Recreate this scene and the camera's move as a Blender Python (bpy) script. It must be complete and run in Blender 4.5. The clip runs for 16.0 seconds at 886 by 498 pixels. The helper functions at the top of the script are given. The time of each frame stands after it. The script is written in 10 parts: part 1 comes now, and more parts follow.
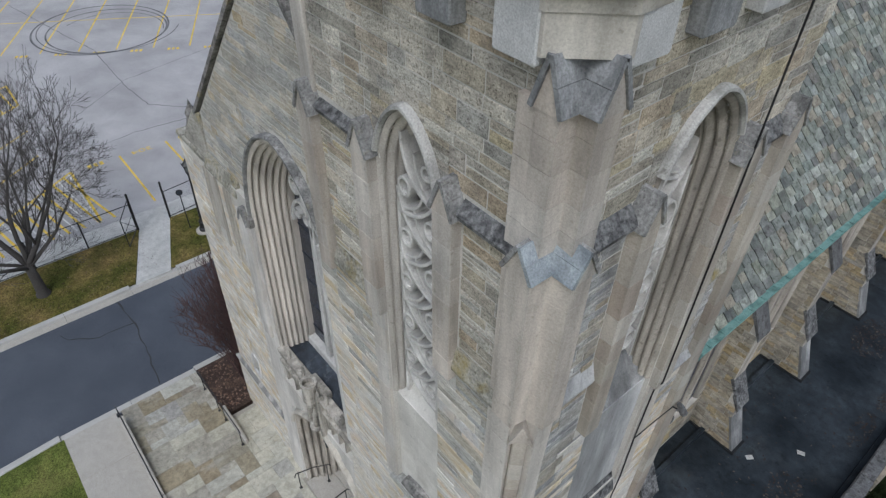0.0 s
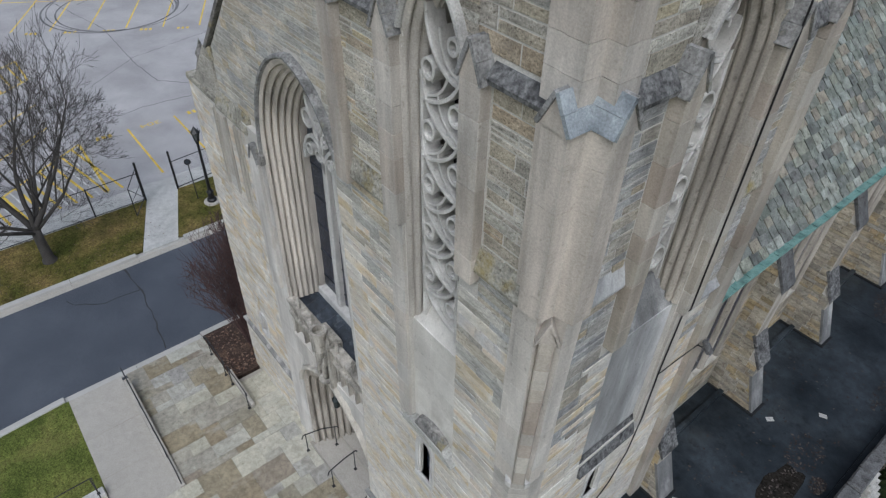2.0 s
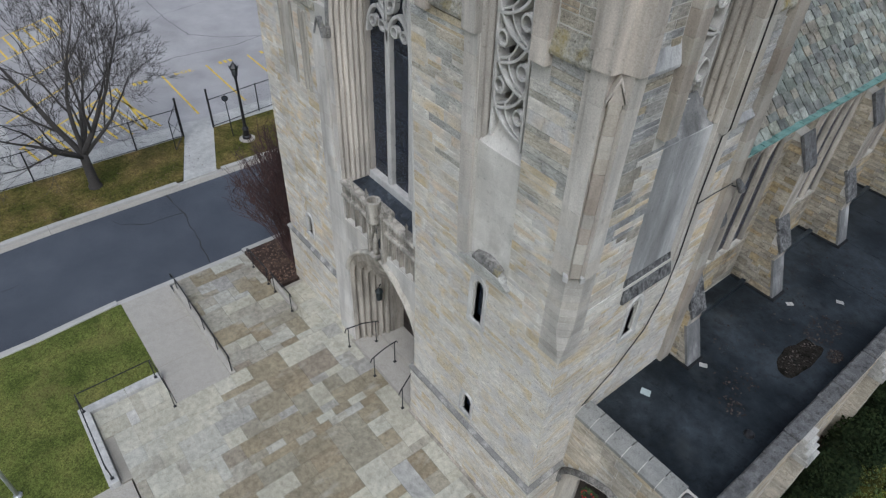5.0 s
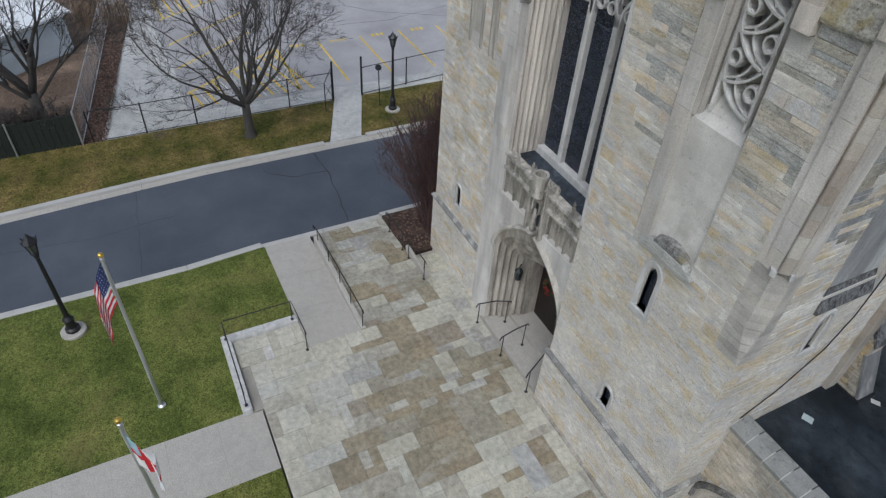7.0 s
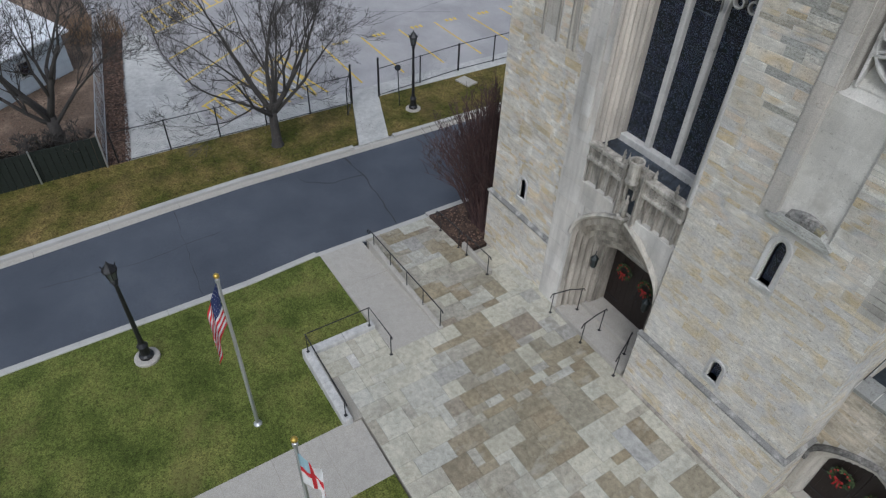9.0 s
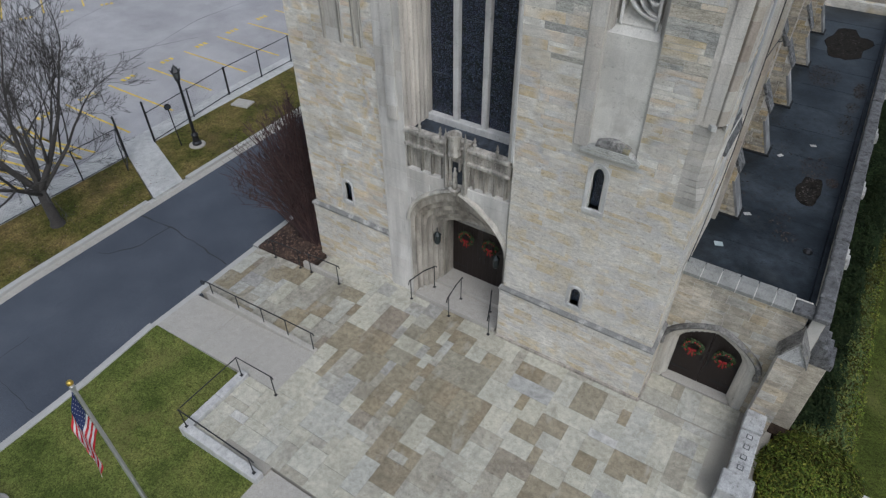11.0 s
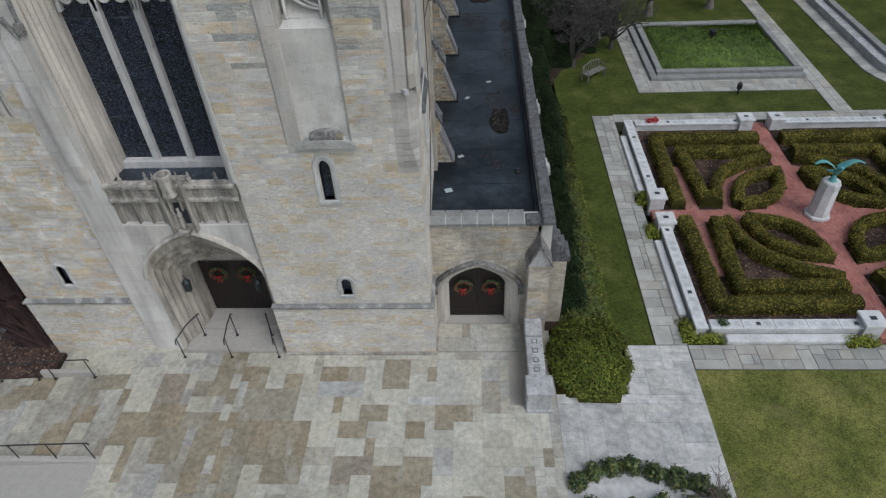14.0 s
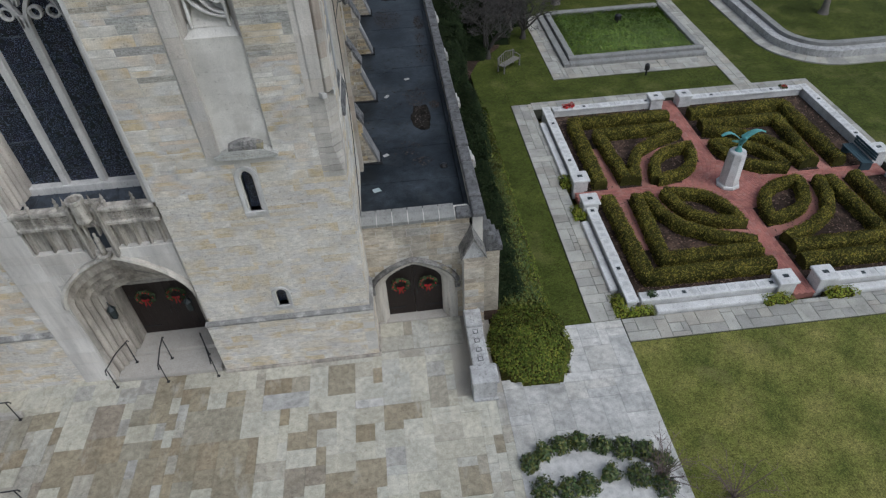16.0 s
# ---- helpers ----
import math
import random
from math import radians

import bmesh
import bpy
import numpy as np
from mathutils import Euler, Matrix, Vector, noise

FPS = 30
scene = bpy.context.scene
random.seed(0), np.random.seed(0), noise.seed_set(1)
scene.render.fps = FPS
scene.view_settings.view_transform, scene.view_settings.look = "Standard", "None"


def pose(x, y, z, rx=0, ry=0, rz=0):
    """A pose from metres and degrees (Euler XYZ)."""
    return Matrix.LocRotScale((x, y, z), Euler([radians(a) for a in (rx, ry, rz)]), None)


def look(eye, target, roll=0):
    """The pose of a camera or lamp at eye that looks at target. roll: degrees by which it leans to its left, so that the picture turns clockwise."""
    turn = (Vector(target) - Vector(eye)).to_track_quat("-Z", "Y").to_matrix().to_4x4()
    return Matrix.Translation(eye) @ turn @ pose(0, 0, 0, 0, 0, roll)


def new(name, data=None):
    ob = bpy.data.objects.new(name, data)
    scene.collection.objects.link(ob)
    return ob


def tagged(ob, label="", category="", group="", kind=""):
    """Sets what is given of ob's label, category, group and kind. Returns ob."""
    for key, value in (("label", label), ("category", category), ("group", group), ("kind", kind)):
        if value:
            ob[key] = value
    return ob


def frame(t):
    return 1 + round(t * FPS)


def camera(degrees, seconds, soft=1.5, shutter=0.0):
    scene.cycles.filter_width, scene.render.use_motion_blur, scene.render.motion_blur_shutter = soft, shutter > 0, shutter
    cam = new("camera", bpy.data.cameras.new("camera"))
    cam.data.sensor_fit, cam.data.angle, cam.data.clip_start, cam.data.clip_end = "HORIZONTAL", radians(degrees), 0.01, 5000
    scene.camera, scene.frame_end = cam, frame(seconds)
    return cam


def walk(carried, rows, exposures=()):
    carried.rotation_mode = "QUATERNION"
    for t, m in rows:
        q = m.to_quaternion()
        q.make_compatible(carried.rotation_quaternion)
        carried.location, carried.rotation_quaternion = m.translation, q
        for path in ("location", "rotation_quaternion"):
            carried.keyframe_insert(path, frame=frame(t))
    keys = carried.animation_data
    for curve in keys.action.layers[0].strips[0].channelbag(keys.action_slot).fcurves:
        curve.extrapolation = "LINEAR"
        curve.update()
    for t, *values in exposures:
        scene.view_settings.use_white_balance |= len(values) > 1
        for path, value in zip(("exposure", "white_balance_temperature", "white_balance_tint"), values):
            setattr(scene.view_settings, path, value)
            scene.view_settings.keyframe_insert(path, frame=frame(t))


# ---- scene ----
cam = camera(70.4, 16.0, soft=1.3)
PATH = [
    (0, (2.751, -4.066, 21.042), (1.614, -3.066, 19.735), 2.2),
    (0.5, (2.738, -4.087, 20.695), (1.596, -3.09, 19.39), 2.3),
    (1, (2.758, -4.152, 20.351), (1.614, -3.159, 19.046), 2.3),
    (1.5, (2.878, -4.316, 20.002), (1.73, -3.325, 18.698), 2.4),
    (2, (3.077, -4.583, 19.682), (1.928, -3.596, 18.376), 2.4),
    (2.5, (3.382, -4.924, 19.436), (2.231, -3.938, 18.131), 2.6),
    (3, (3.753, -5.307, 19.17), (2.601, -4.323, 17.865), 2.6),
    (5.3, (4.85, -7.661, 17.812), (3.694, -6.693, 16.498), 2.7),
    (5.5, (4.804, -7.847, 17.714), (3.635, -6.895, 16.4), 2.7),
    (6, (4.579, -8.328, 17.431), (3.336, -7.485, 16.11), 3.4),
    (6.5, (4.258, -8.811, 17.166), (2.962, -8.057, 15.842), 4.0),
    (7, (4.089, -9.086, 17.146), (2.782, -8.351, 15.824), 4.3),
    (7.5, (3.96, -9.342, 17.129), (2.644, -8.625, 15.804), 4.4),
    (8, (3.492, -10.289, 17.063), (2.175, -9.582, 15.735), 4.3),
    (8.2, (3.211, -10.881, 17.028), (1.897, -10.166, 15.7), 4.3),
    (10.3, (1.332, -13.594, 17.157), (0.368, -12.445, 15.834), 0.0),
    (10.5, (1.293, -13.701, 17.167), (0.377, -12.509, 15.849), 0.1),
    (11, (1.376, -13.558, 17.185), (0.558, -12.298, 15.865), -0.5),
    (11.5, (1.389, -13.599, 17.185), (0.668, -12.277, 15.868), -0.8),
    (12, (1.418, -13.586, 17.2), (0.799, -12.216, 15.881), -1.4),
    (12.5, (1.476, -13.625, 17.205), (0.961, -12.215, 15.883), -1.9),
    (13, (1.383, -13.597, 17.248), (1.006, -12.155, 15.915), -2.1),
    (13.5, (1.38, -13.598, 17.245), (1.132, -12.132, 15.907), -2.6),
    (14, (1.357, -13.607, 17.234), (1.261, -12.131, 15.889), -3.0),
    (14.5, (1.447, -13.573, 17.264), (1.504, -12.104, 15.909), -3.6),
    (15, (1.412, -13.488, 17.274), (1.567, -12.033, 15.91), -3.6),
    (15.5, (1.475, -13.579, 17.327), (1.645, -12.127, 15.962), -3.7),
    (16, (1.407, -13.663, 17.281), (1.516, -12.2, 15.921), -3.0),
]
walk(cam, [(t, look(eye, target, roll)) for t, eye, target, roll in PATH], [(0, 0.08, 5850, 7.6), (5, 0.05, 5850, 7.6), (8, -0.02, 5850, 7.6), (16, -0.04, 5850, 7.6)])

# ---- world, sun, exposure ----
scene.view_settings.exposure = 0.0
world = bpy.data.worlds.new("overcast_sky")
scene.world = world
world.use_nodes = True
wn = world.node_tree
sky = wn.nodes.new("ShaderNodeTexSky")
sky.sky_type = "NISHITA"
sky.sun_disc = False
sky.sun_elevation, sky.sun_rotation = radians(50), radians(135)
sky.air_density, sky.dust_density, sky.ozone_density = 1.0, 4.0, 1.0
grey = wn.nodes.new("ShaderNodeHueSaturation")
grey.inputs["Saturation"].default_value = 0.54
wn.links.new(sky.outputs[0], grey.inputs["Color"])
wn.links.new(grey.outputs[0], wn.nodes["Background"].inputs["Color"])
wn.nodes["Background"].inputs["Strength"].default_value = 0.13
sun_data = bpy.data.lights.new("sun", "SUN")
sun_data.energy, sun_data.angle, sun_data.color = 0.8, radians(25), (1.0, 0.985, 0.98)
sun = new("sun", sun_data)
sun.matrix_world = look((0, 0, 60), (-26, 24, 0))

# ---- building tools ----
FRONT = Matrix(((1, 0, 0, 0), (0, 0, -1, 0), (0, 1, 0, 0), (0, 0, 0, 1)))   # u right, v up, w out towards -y
SIDE = Matrix(((0, 0, 1, 0), (1, 0, 0, 0), (0, 1, 0, 0), (0, 0, 0, 1)))     # u = y, v up, w out towards +x
FLAT = Matrix.Identity(4)                                                    # u = x, v = y, w = up
LEAN = Matrix(((1, 0, 0, 0), (0, 1, -0.028, 0.2128), (0, 0, 1, 0), (0, 0, 0, 1)))   # upper tower stages, slightly forward of the base
TFRONT, TSIDE = LEAN @ FRONT, LEAN @ SIDE
WFRONT = Matrix.Translation((0, 0.15, 0)) @ FRONT                            # west front, a little behind the tower
NSIDE = Matrix.Translation((-0.41, 0, 0)) @ SIDE                             # nave wall


def at(frame_matrix, x=0.0, y=0.0, z=0.0):
    return Matrix.Translation((x, y, z)) @ frame_matrix


class Geo:
    """Collects faces for one mesh; points pass through a frame matrix."""

    def __init__(self, m=FLAT):
        self.m, self.v, self.f = m, [], []

    def add(self, verts, faces):
        n = len(self.v)
        self.v += [self.m @ Vector(p) for p in verts]
        self.f += [tuple(i + n for i in f) for f in faces]
        return self

    def box(self, u0, u1, v0, v1, w0, w1, b=0.0, back=True):
        u0, u1 = min(u0, u1), max(u0, u1)
        v0, v1 = min(v0, v1), max(v0, v1)
        w0, w1 = min(w0, w1), max(w0, w1)
        b = min(b, 0.45 * min(u1 - u0, v1 - v0, w1 - w0))
        if b <= 0:
            p = [(u0, v0, w0), (u1, v0, w0), (u1, v1, w0), (u0, v1, w0), (u0, v0, w1), (u1, v0, w1), (u1, v1, w1), (u0, v1, w1)]
            f = [(4, 5, 6, 7), (0, 1, 5, 4), (1, 2, 6, 5), (2, 3, 7, 6), (3, 0, 4, 7)]
            if back:
                f.append((3, 2, 1, 0))
            return self.add(p, f)
        rings = [(b, w0), (0, w0 + b), (0, w1 - b), (b, w1)]
        p, f = [], []
        for i, w in rings:
            c = b if i == 0 else 2 * b
            a0, a1, c0, c1 = u0 + i, u1 - i, v0 + i, v1 - i
            p += [(a0 + c, c0, w), (a1 - c, c0, w), (a1, c0 + c, w), (a1, c1 - c, w), (a1 - c, c1, w), (a0 + c, c1, w), (a0, c1 - c, w), (a0, c0 + c, w)]
        for r in range(3):
            for k in range(8):
                a, q = r * 8 + k, r * 8 + (k + 1) % 8
                f.append((a, q, q + 8, a + 8))
        f.append(tuple(range(24, 32)))
        if back:
            f.append(tuple(range(7, -1, -1)))
        return self.add(p, f)

    def face_stone(self, u0, u1, v0, v1, w0, w1, b=0.012):
        """A wall stone: front face with a chamfered rim, no back."""
        p = [(u0, v0, w0), (u1, v0, w0), (u1, v1, w0), (u0, v1, w0), (u0, v0, w1 - b), (u1, v0, w1 - b), (u1, v1, w1 - b), (u0, v1, w1 - b),
             (u0 + b, v0 + b, w1), (u1 - b, v0 + b, w1), (u1 - b, v1 - b, w1), (u0 + b, v1 - b, w1)]
        f = [(8, 9, 10, 11)]
        for k in range(4):
            q = (k + 1) % 4
            f += [(k, q, 4 + q, 4 + k), (4 + k, 4 + q, 8 + q, 8 + k)]
        return self.add(p, f)

    def prism(self, poly, w0, w1, b=0.0):
        area = sum(a[0] * c[1] - c[0] * a[1] for a, c in zip(poly, poly[1:] + poly[:1]))
        if area < 0:
            poly = poly[::-1]
        n = len(poly)
        p = [(u, v, w0) for u, v in poly] + [(u, v, w1) for u, v in poly]
        f = [tuple(range(n, 2 * n)), tuple(range(n - 1, -1, -1))]
        f += [(k, (k + 1) % n, n + (k + 1) % n, n + k) for k in range(n)]
        return self.add(p, f)

    def rings(self, rings, closed=True, caps=True):
        n = len(rings[0])
        p = [q for r in rings for q in r]
        f = []
        for i in range(len(rings) - 1):
            for k in range(n if closed else n - 1):
                a, c = i * n + k, i * n + (k + 1) % n
                f.append((a, c, c + n, a + n))
        if caps and closed:
            f += [tuple(range(n - 1, -1, -1)), tuple(range((len(rings) - 1) * n, len(rings) * n))]
        return self.add(p, f)

    def tube(self, pts, r, n=6, caps=True):
        pts = [Vector(p) for p in pts]
        rs = r if isinstance(r, (list, tuple)) else [r] * len(pts)
        out = []
        side = None
        for i, p in enumerate(pts):
            d = (pts[min(i + 1, len(pts) - 1)] - pts[max(i - 1, 0)]).normalized()
            if side is None:
                side = d.orthogonal().normalized()
            side = (side - d * side.dot(d))
            side = side.normalized() if side.length > 1e-6 else d.orthogonal().normalized()
            up = d.cross(side)
            out.append([tuple(p + rs[i] * (math.cos(2 * math.pi * k / n) * side + math.sin(2 * math.pi * k / n) * up)) for k in range(n)])
        return self.rings(out, True, caps)

    def lathe(self, profile, c=(0, 0, 0), n=12, turn=0.0):
        """profile: (radius, height) from the bottom up, round the w axis at c."""
        out = []
        for r, h in profile:
            out.append([(c[0] + r * math.cos(turn + 2 * math.pi * k / n), c[1] + r * math.sin(turn + 2 * math.pi * k / n), c[2] + h) for k in range(n)])
        return self.rings(out)

    def sweep(self, path, profile, outward):
        """A moulding: profile of (offset, depth) carried along a path in the wall's plane."""
        rows = []
        for (u, v), (nu, nv) in zip(path, outward):
            rows.append([(u + d * nu, v + d * nv, w) for d, w in profile])
        return self.rings(rows, closed=False, caps=False)

    def mesh(self, name, material, smooth=False):
        me = bpy.data.meshes.new(name)
        me.from_pydata([tuple(p) for p in self.v], [], self.f)
        me.materials.append(material)
        if smooth:
            me.shade_smooth()
        return me


def part(name, geo, material, parent=None, label="", smooth=False):
    ob = new(name, geo if isinstance(geo, bpy.types.Mesh) else geo.mesh(name, material, smooth))
    if parent is not None:
        ob.parent = parent
    return tagged(ob, label)


def thing(name, label, category, group="", kind="", m=None):
    ob = new(name)
    ob.empty_display_size = 0.2
    if m is not None:
        ob.matrix_world = m
    return tagged(ob, label, category, group, kind)


def solid(name, geo, material, label, category="", kind="structure", smooth=False):
    return tagged(part(name, geo, material, None, "", smooth), label, category or name.split("_")[0], "", kind)


ROUND = 0.75      # how far pointed arches swell towards an ellipse


def arch_curve(u0, u1, spring, apex, n=10):
    """Points of an arch from left spring to right spring."""
    a, h, mid = (u1 - u0) / 2, apex - spring, (u0 + u1) / 2
    pts = []
    if h >= a:
        r = (a * a + h * h) / (2 * a)
        top = math.atan2(h, a - r) if a != r else math.pi / 2
        for k in range(n + 1):
            t = math.pi + (top - math.pi) * k / n
            u, v = u0 + r + r * math.cos(t), r * math.sin(t)
            bow = h * math.sqrt(max(0.0, 1 - ((u - mid) / a) ** 2))
            pts.append((u, spring + v + (bow - v) * ROUND))
    else:
        for k in range(n + 1):
            x = -math.cos(0.5 * math.pi * k / n)
            pts.append((mid + a * x, spring + h * (0.62 * math.sqrt(max(0.0, 1 - x * x)) + 0.38 * (1 - abs(x)) ** 0.9)))
    return pts + [(2 * mid - u, v) for u, v in pts[-2::-1]]


def arch_outline(u0, u1, bottom, spring, apex, n=10):
    return [(u0, bottom)] + arch_curve(u0, u1, spring, apex, n) + [(u1, bottom)]


def outward_of(path):
    """Unit normals away from the opening for a path that runs up the left jamb, over and down the right."""
    out = []
    for i in range(len(path)):
        a, c = path[max(i - 1, 0)], path[min(i + 1, len(path) - 1)]
        d = Vector((c[0] - a[0], c[1] - a[1])).normalized()
        out.append((-d.y, d.x))
    return out


class Opening:
    """A hole in a wall: straight jambs and, where apex > spring, an arched head."""

    def __init__(self, u0, u1, bottom, spring, apex=None, surround=0.0):
        self.u0, self.u1, self.bottom, self.spring = u0, u1, bottom, spring
        self.apex = spring if apex is None else apex
        self.surround = surround
        self.curve = arch_curve(u0, u1, spring, self.apex, 12) if self.apex > spring else None

    def span(self, v0, v1, extra=0.0):
        """The widest stretch of u that the hole takes between two heights, or None."""
        s = extra
        if v1 <= self.bottom - s or v0 >= self.apex + s:
            return None
        if self.curve is None or v0 <= self.spring:
            return self.u0 - s, self.u1 + s
        lo = [u for u, v in self.curve if v >= v0 - s * 0.8]
        return (min(lo) - s, max(lo) + s) if lo else ((self.u0 + self.u1) / 2 - s, (self.u0 + self.u1) / 2 + s)


def free_spans(u0, u1, v0, v1, holes, extra=None):
    spans = [(u0, u1)]
    for h in holes:
        s = h.span(v0, v1, h.surround if extra is None else extra)
        if s is None:
            continue
        cut = []
        for a, c in spans:
            if s[1] <= a or s[0] >= c:
                cut.append((a, c))
            else:
                if s[0] - a > 0.03:
                    cut.append((a, s[0]))
                if c - s[1] > 0.03:
                    cut.append((s[1], c))
        spans = cut
    return spans


def pierced_wall(geo, u0, u1, v0, v1, w0, w1, holes, top=None):
    """Wall body cut into bands round its holes; top(u) gives a raked upper edge."""
    cuts = {v0, v1}
    for h in holes:
        cuts |= {h.bottom, h.spring, h.apex}
        if h.curve:
            cuts |= {v for _, v in h.curve}
    cuts = sorted(c for c in cuts if v0 <= c <= v1)
    for a, c in zip(cuts, cuts[1:]):
        if c - a < 1e-4:
            continue
        for s, e in free_spans(u0, u1, a + 1e-4, c - 1e-4, holes, 0.0):
            geo.box(s, e, a, c, w0, w1)


def lay_courses(u0, u1, v0, v1, holes, heights, lengths, seed, joint=0.012, limit=None):
    """Random coursed stones as rectangles (u0, u1, v0, v1)."""
    rng = random.Random(seed)
    out, v = [], v0
    while v < v1 - 0.04:
        h = rng.uniform(*heights)
        if v1 - (v + h) < heights[0] * 0.6:
            h = v1 - v
        a0, a1 = (u0, u1) if limit is None else limit(v, v + h)
        for s, e in free_spans(a0, a1, v, v + h, holes):
            u = s
            while u < e - 0.02:
                w = rng.uniform(*lengths) * (1.35 if rng.random() < 0.18 else 1.0)
                if e - (u + w) < lengths[0] * 0.6:
                    w = e - u
                if h > heights[0] * 1.6 and rng.random() < 0.35:
                    k = v + h * rng.uniform(0.4, 0.6)
                    out += [(u + joint / 2, u + w - joint / 2, v + joint / 2, k - joint / 2), (u + joint / 2, u + w - joint / 2, k + joint / 2, v + h - joint / 2)]
                else:
                    out.append((u + joint / 2, u + w - joint / 2, v + joint / 2, v + h - joint / 2))
                u += w
        v += h
    return [r for r in out if r[1] - r[0] > 0.03 and r[3] - r[2] > 0.03]


def unit_stone(material, name="stone"):
    return Geo().face_stone(-0.5, 0.5, -0.5, 0.5, -0.5, 0.5, 0.04).mesh(name, material)


def set_stones(wall, m, rects, w, material, near, seed, proud=0.014, sink=0.03, name="stone", most=300):
    """Stones on a wall: those inside the near stretch (u0, u1, v0, v1) as pieces, the rest as one joined part."""
    rng = random.Random(seed)
    shared = [unit_stone(material, name) for _ in range(1)]
    rest, count = Geo(m), 0
    for u0, u1, v0, v1 in rects:
        out = w + proud * rng.uniform(0.3, 1.3)
        cu, cv = (u0 + u1) / 2, (v0 + v1) / 2
        if near and near[0] <= cu <= near[1] and near[2] <= cv <= near[3] and count < most:
            ob = new(name, shared[0])
            ob.parent = wall
            ob.matrix_world = m @ Matrix.Translation((cu, cv, (out + w - sink) / 2)) @ Matrix.Diagonal((u1 - u0, v1 - v0, out - w + sink, 1))
            count += 1
        else:
            rest.face_stone(u0, u1, v0, v1, w - sink, out, 0.006)
    if rest.f:
        tagged(part(name + "_courses", rest, material, wall), kind="stuff")

# ---- materials ----
def material(name, tones, rough=0.85, spread=0.0, grain=(60.0, 0.12), blotch=(1.5, 0.2), bump=(40.0, 0.3), metal=0.0, stain=None, shift=None, streak=1.0, sharp=False, bed=None, pits=None, run=None, gloss=0.5, smear=None):
    """A procedural surface. tones: colours over a random value of the piece (spread > 0) or over noise. grain, blotch: (scale, strength) of fine and
    broad variation. stain: (colour, scale, cover, strength). shift: (scale, strength) moves the tones from region to region."""
    tones = tones * 2 if len(tones) == 1 else tones
    m = bpy.data.materials.new(name)
    m.use_nodes = True
    t = m.node_tree
    N, L = t.nodes.new, t.links.new
    bsdf = t.nodes["Principled BSDF"]
    geo, info = N("ShaderNodeNewGeometry"), N("ShaderNodeObjectInfo")

    def noise_at(scale, detail=4.0, stretch=1.0, rough_=0.55):
        n = N("ShaderNodeTexNoise")
        n.inputs["Scale"].default_value, n.inputs["Detail"].default_value, n.inputs["Roughness"].default_value = scale, detail, rough_
        if stretch != 1.0:
            mp = N("ShaderNodeMapping")
            mp.inputs["Scale"].default_value = (1, 1, stretch)
            L(geo.outputs["Position"], mp.inputs["Vector"])
            L(mp.outputs[0], n.inputs["Vector"])
        else:
            L(geo.outputs["Position"], n.inputs["Vector"])
        return n.outputs["Fac"]

    def calc(op, a, b=None, c=None):
        n = N("ShaderNodeMath")
        n.operation = op
        for i, x in enumerate((a, b, c)):
            if x is None:
                continue
            if isinstance(x, (int, float)):
                n.inputs[i].default_value = x
            else:
                L(x, n.inputs[i])
        return n.outputs[0]

    def remap(x, a, b, c=0.0, d=1.0):
        n = N("ShaderNodeMapRange")
        for i, k in enumerate((a, b, c, d)):
            n.inputs[i + 1].default_value = k
        L(x, n.inputs[0])
        return n.outputs[0]

    broad = noise_at(blotch[0], 5.0, streak)
    if spread > 0:
        pick = calc("FRACT", calc("ADD", info.outputs["Random"], geo.outputs["Random Per Island"]))
        if shift:
            pick = calc("ADD", calc("MULTIPLY", pick, 1.0 - shift[1]), remap(noise_at(shift[0], 2.0), 0.35, 0.65, 0.0, shift[1]))
    else:
        pick = remap(broad, 0.3, 0.7)
    ramp = N("ShaderNodeValToRGB")
    if sharp:
        ramp.color_ramp.interpolation = "CONSTANT"
    e = ramp.color_ramp.elements
    while len(e) < len(tones):
        e.new(0.5)
    for i, c in enumerate(tones):
        e[i].position = i / len(tones) if sharp else i / max(1, len(tones) - 1)
        e[i].color = (*c, 1)
    L(pick, ramp.inputs[0])
    colour = ramp.outputs[0]

    def vary(colour, fac, lo, hi):
        n = N("ShaderNodeMix")
        n.data_type, n.blend_type = "RGBA", "MULTIPLY"
        n.inputs["Factor"].default_value = 1.0
        L(colour, n.inputs[6])
        grey_ = N("ShaderNodeCombineColor")
        v = remap(fac, 0.34, 0.66, lo, hi)
        for i in range(3):
            L(v, grey_.inputs[i])
        L(grey_.outputs[0], n.inputs[7])
        return n.outputs[2]

    colour = vary(colour, broad, 1 - blotch[1], 1 + blotch[1])
    if bed:
        colour = vary(colour, noise_at(bed[0], 4.0, bed[2], 0.6), 1 - bed[1], 1 + bed[1])
    if run:
        colour = vary(colour, noise_at(run[0], 3.0, 0.12, 0.6), 1 - run[1], 1 + run[1] * 0.5)
    fine = noise_at(grain[0], 4.0, 1.0, 0.65)
    colour = vary(colour, fine, 1 - grain[1], 1 + grain[1])
    if stain:
        rgb, scale, cover, strength = stain
        patch = remap(noise_at(scale, 6.0, streak, 0.65), cover, cover + 0.18, 0.0, strength)
        n = N("ShaderNodeMix")
        n.data_type = "RGBA"
        L(patch, n.inputs["Factor"])
        L(colour, n.inputs[6])
        n.inputs[7].default_value = (*rgb, 1)
        colour = n.outputs[2]
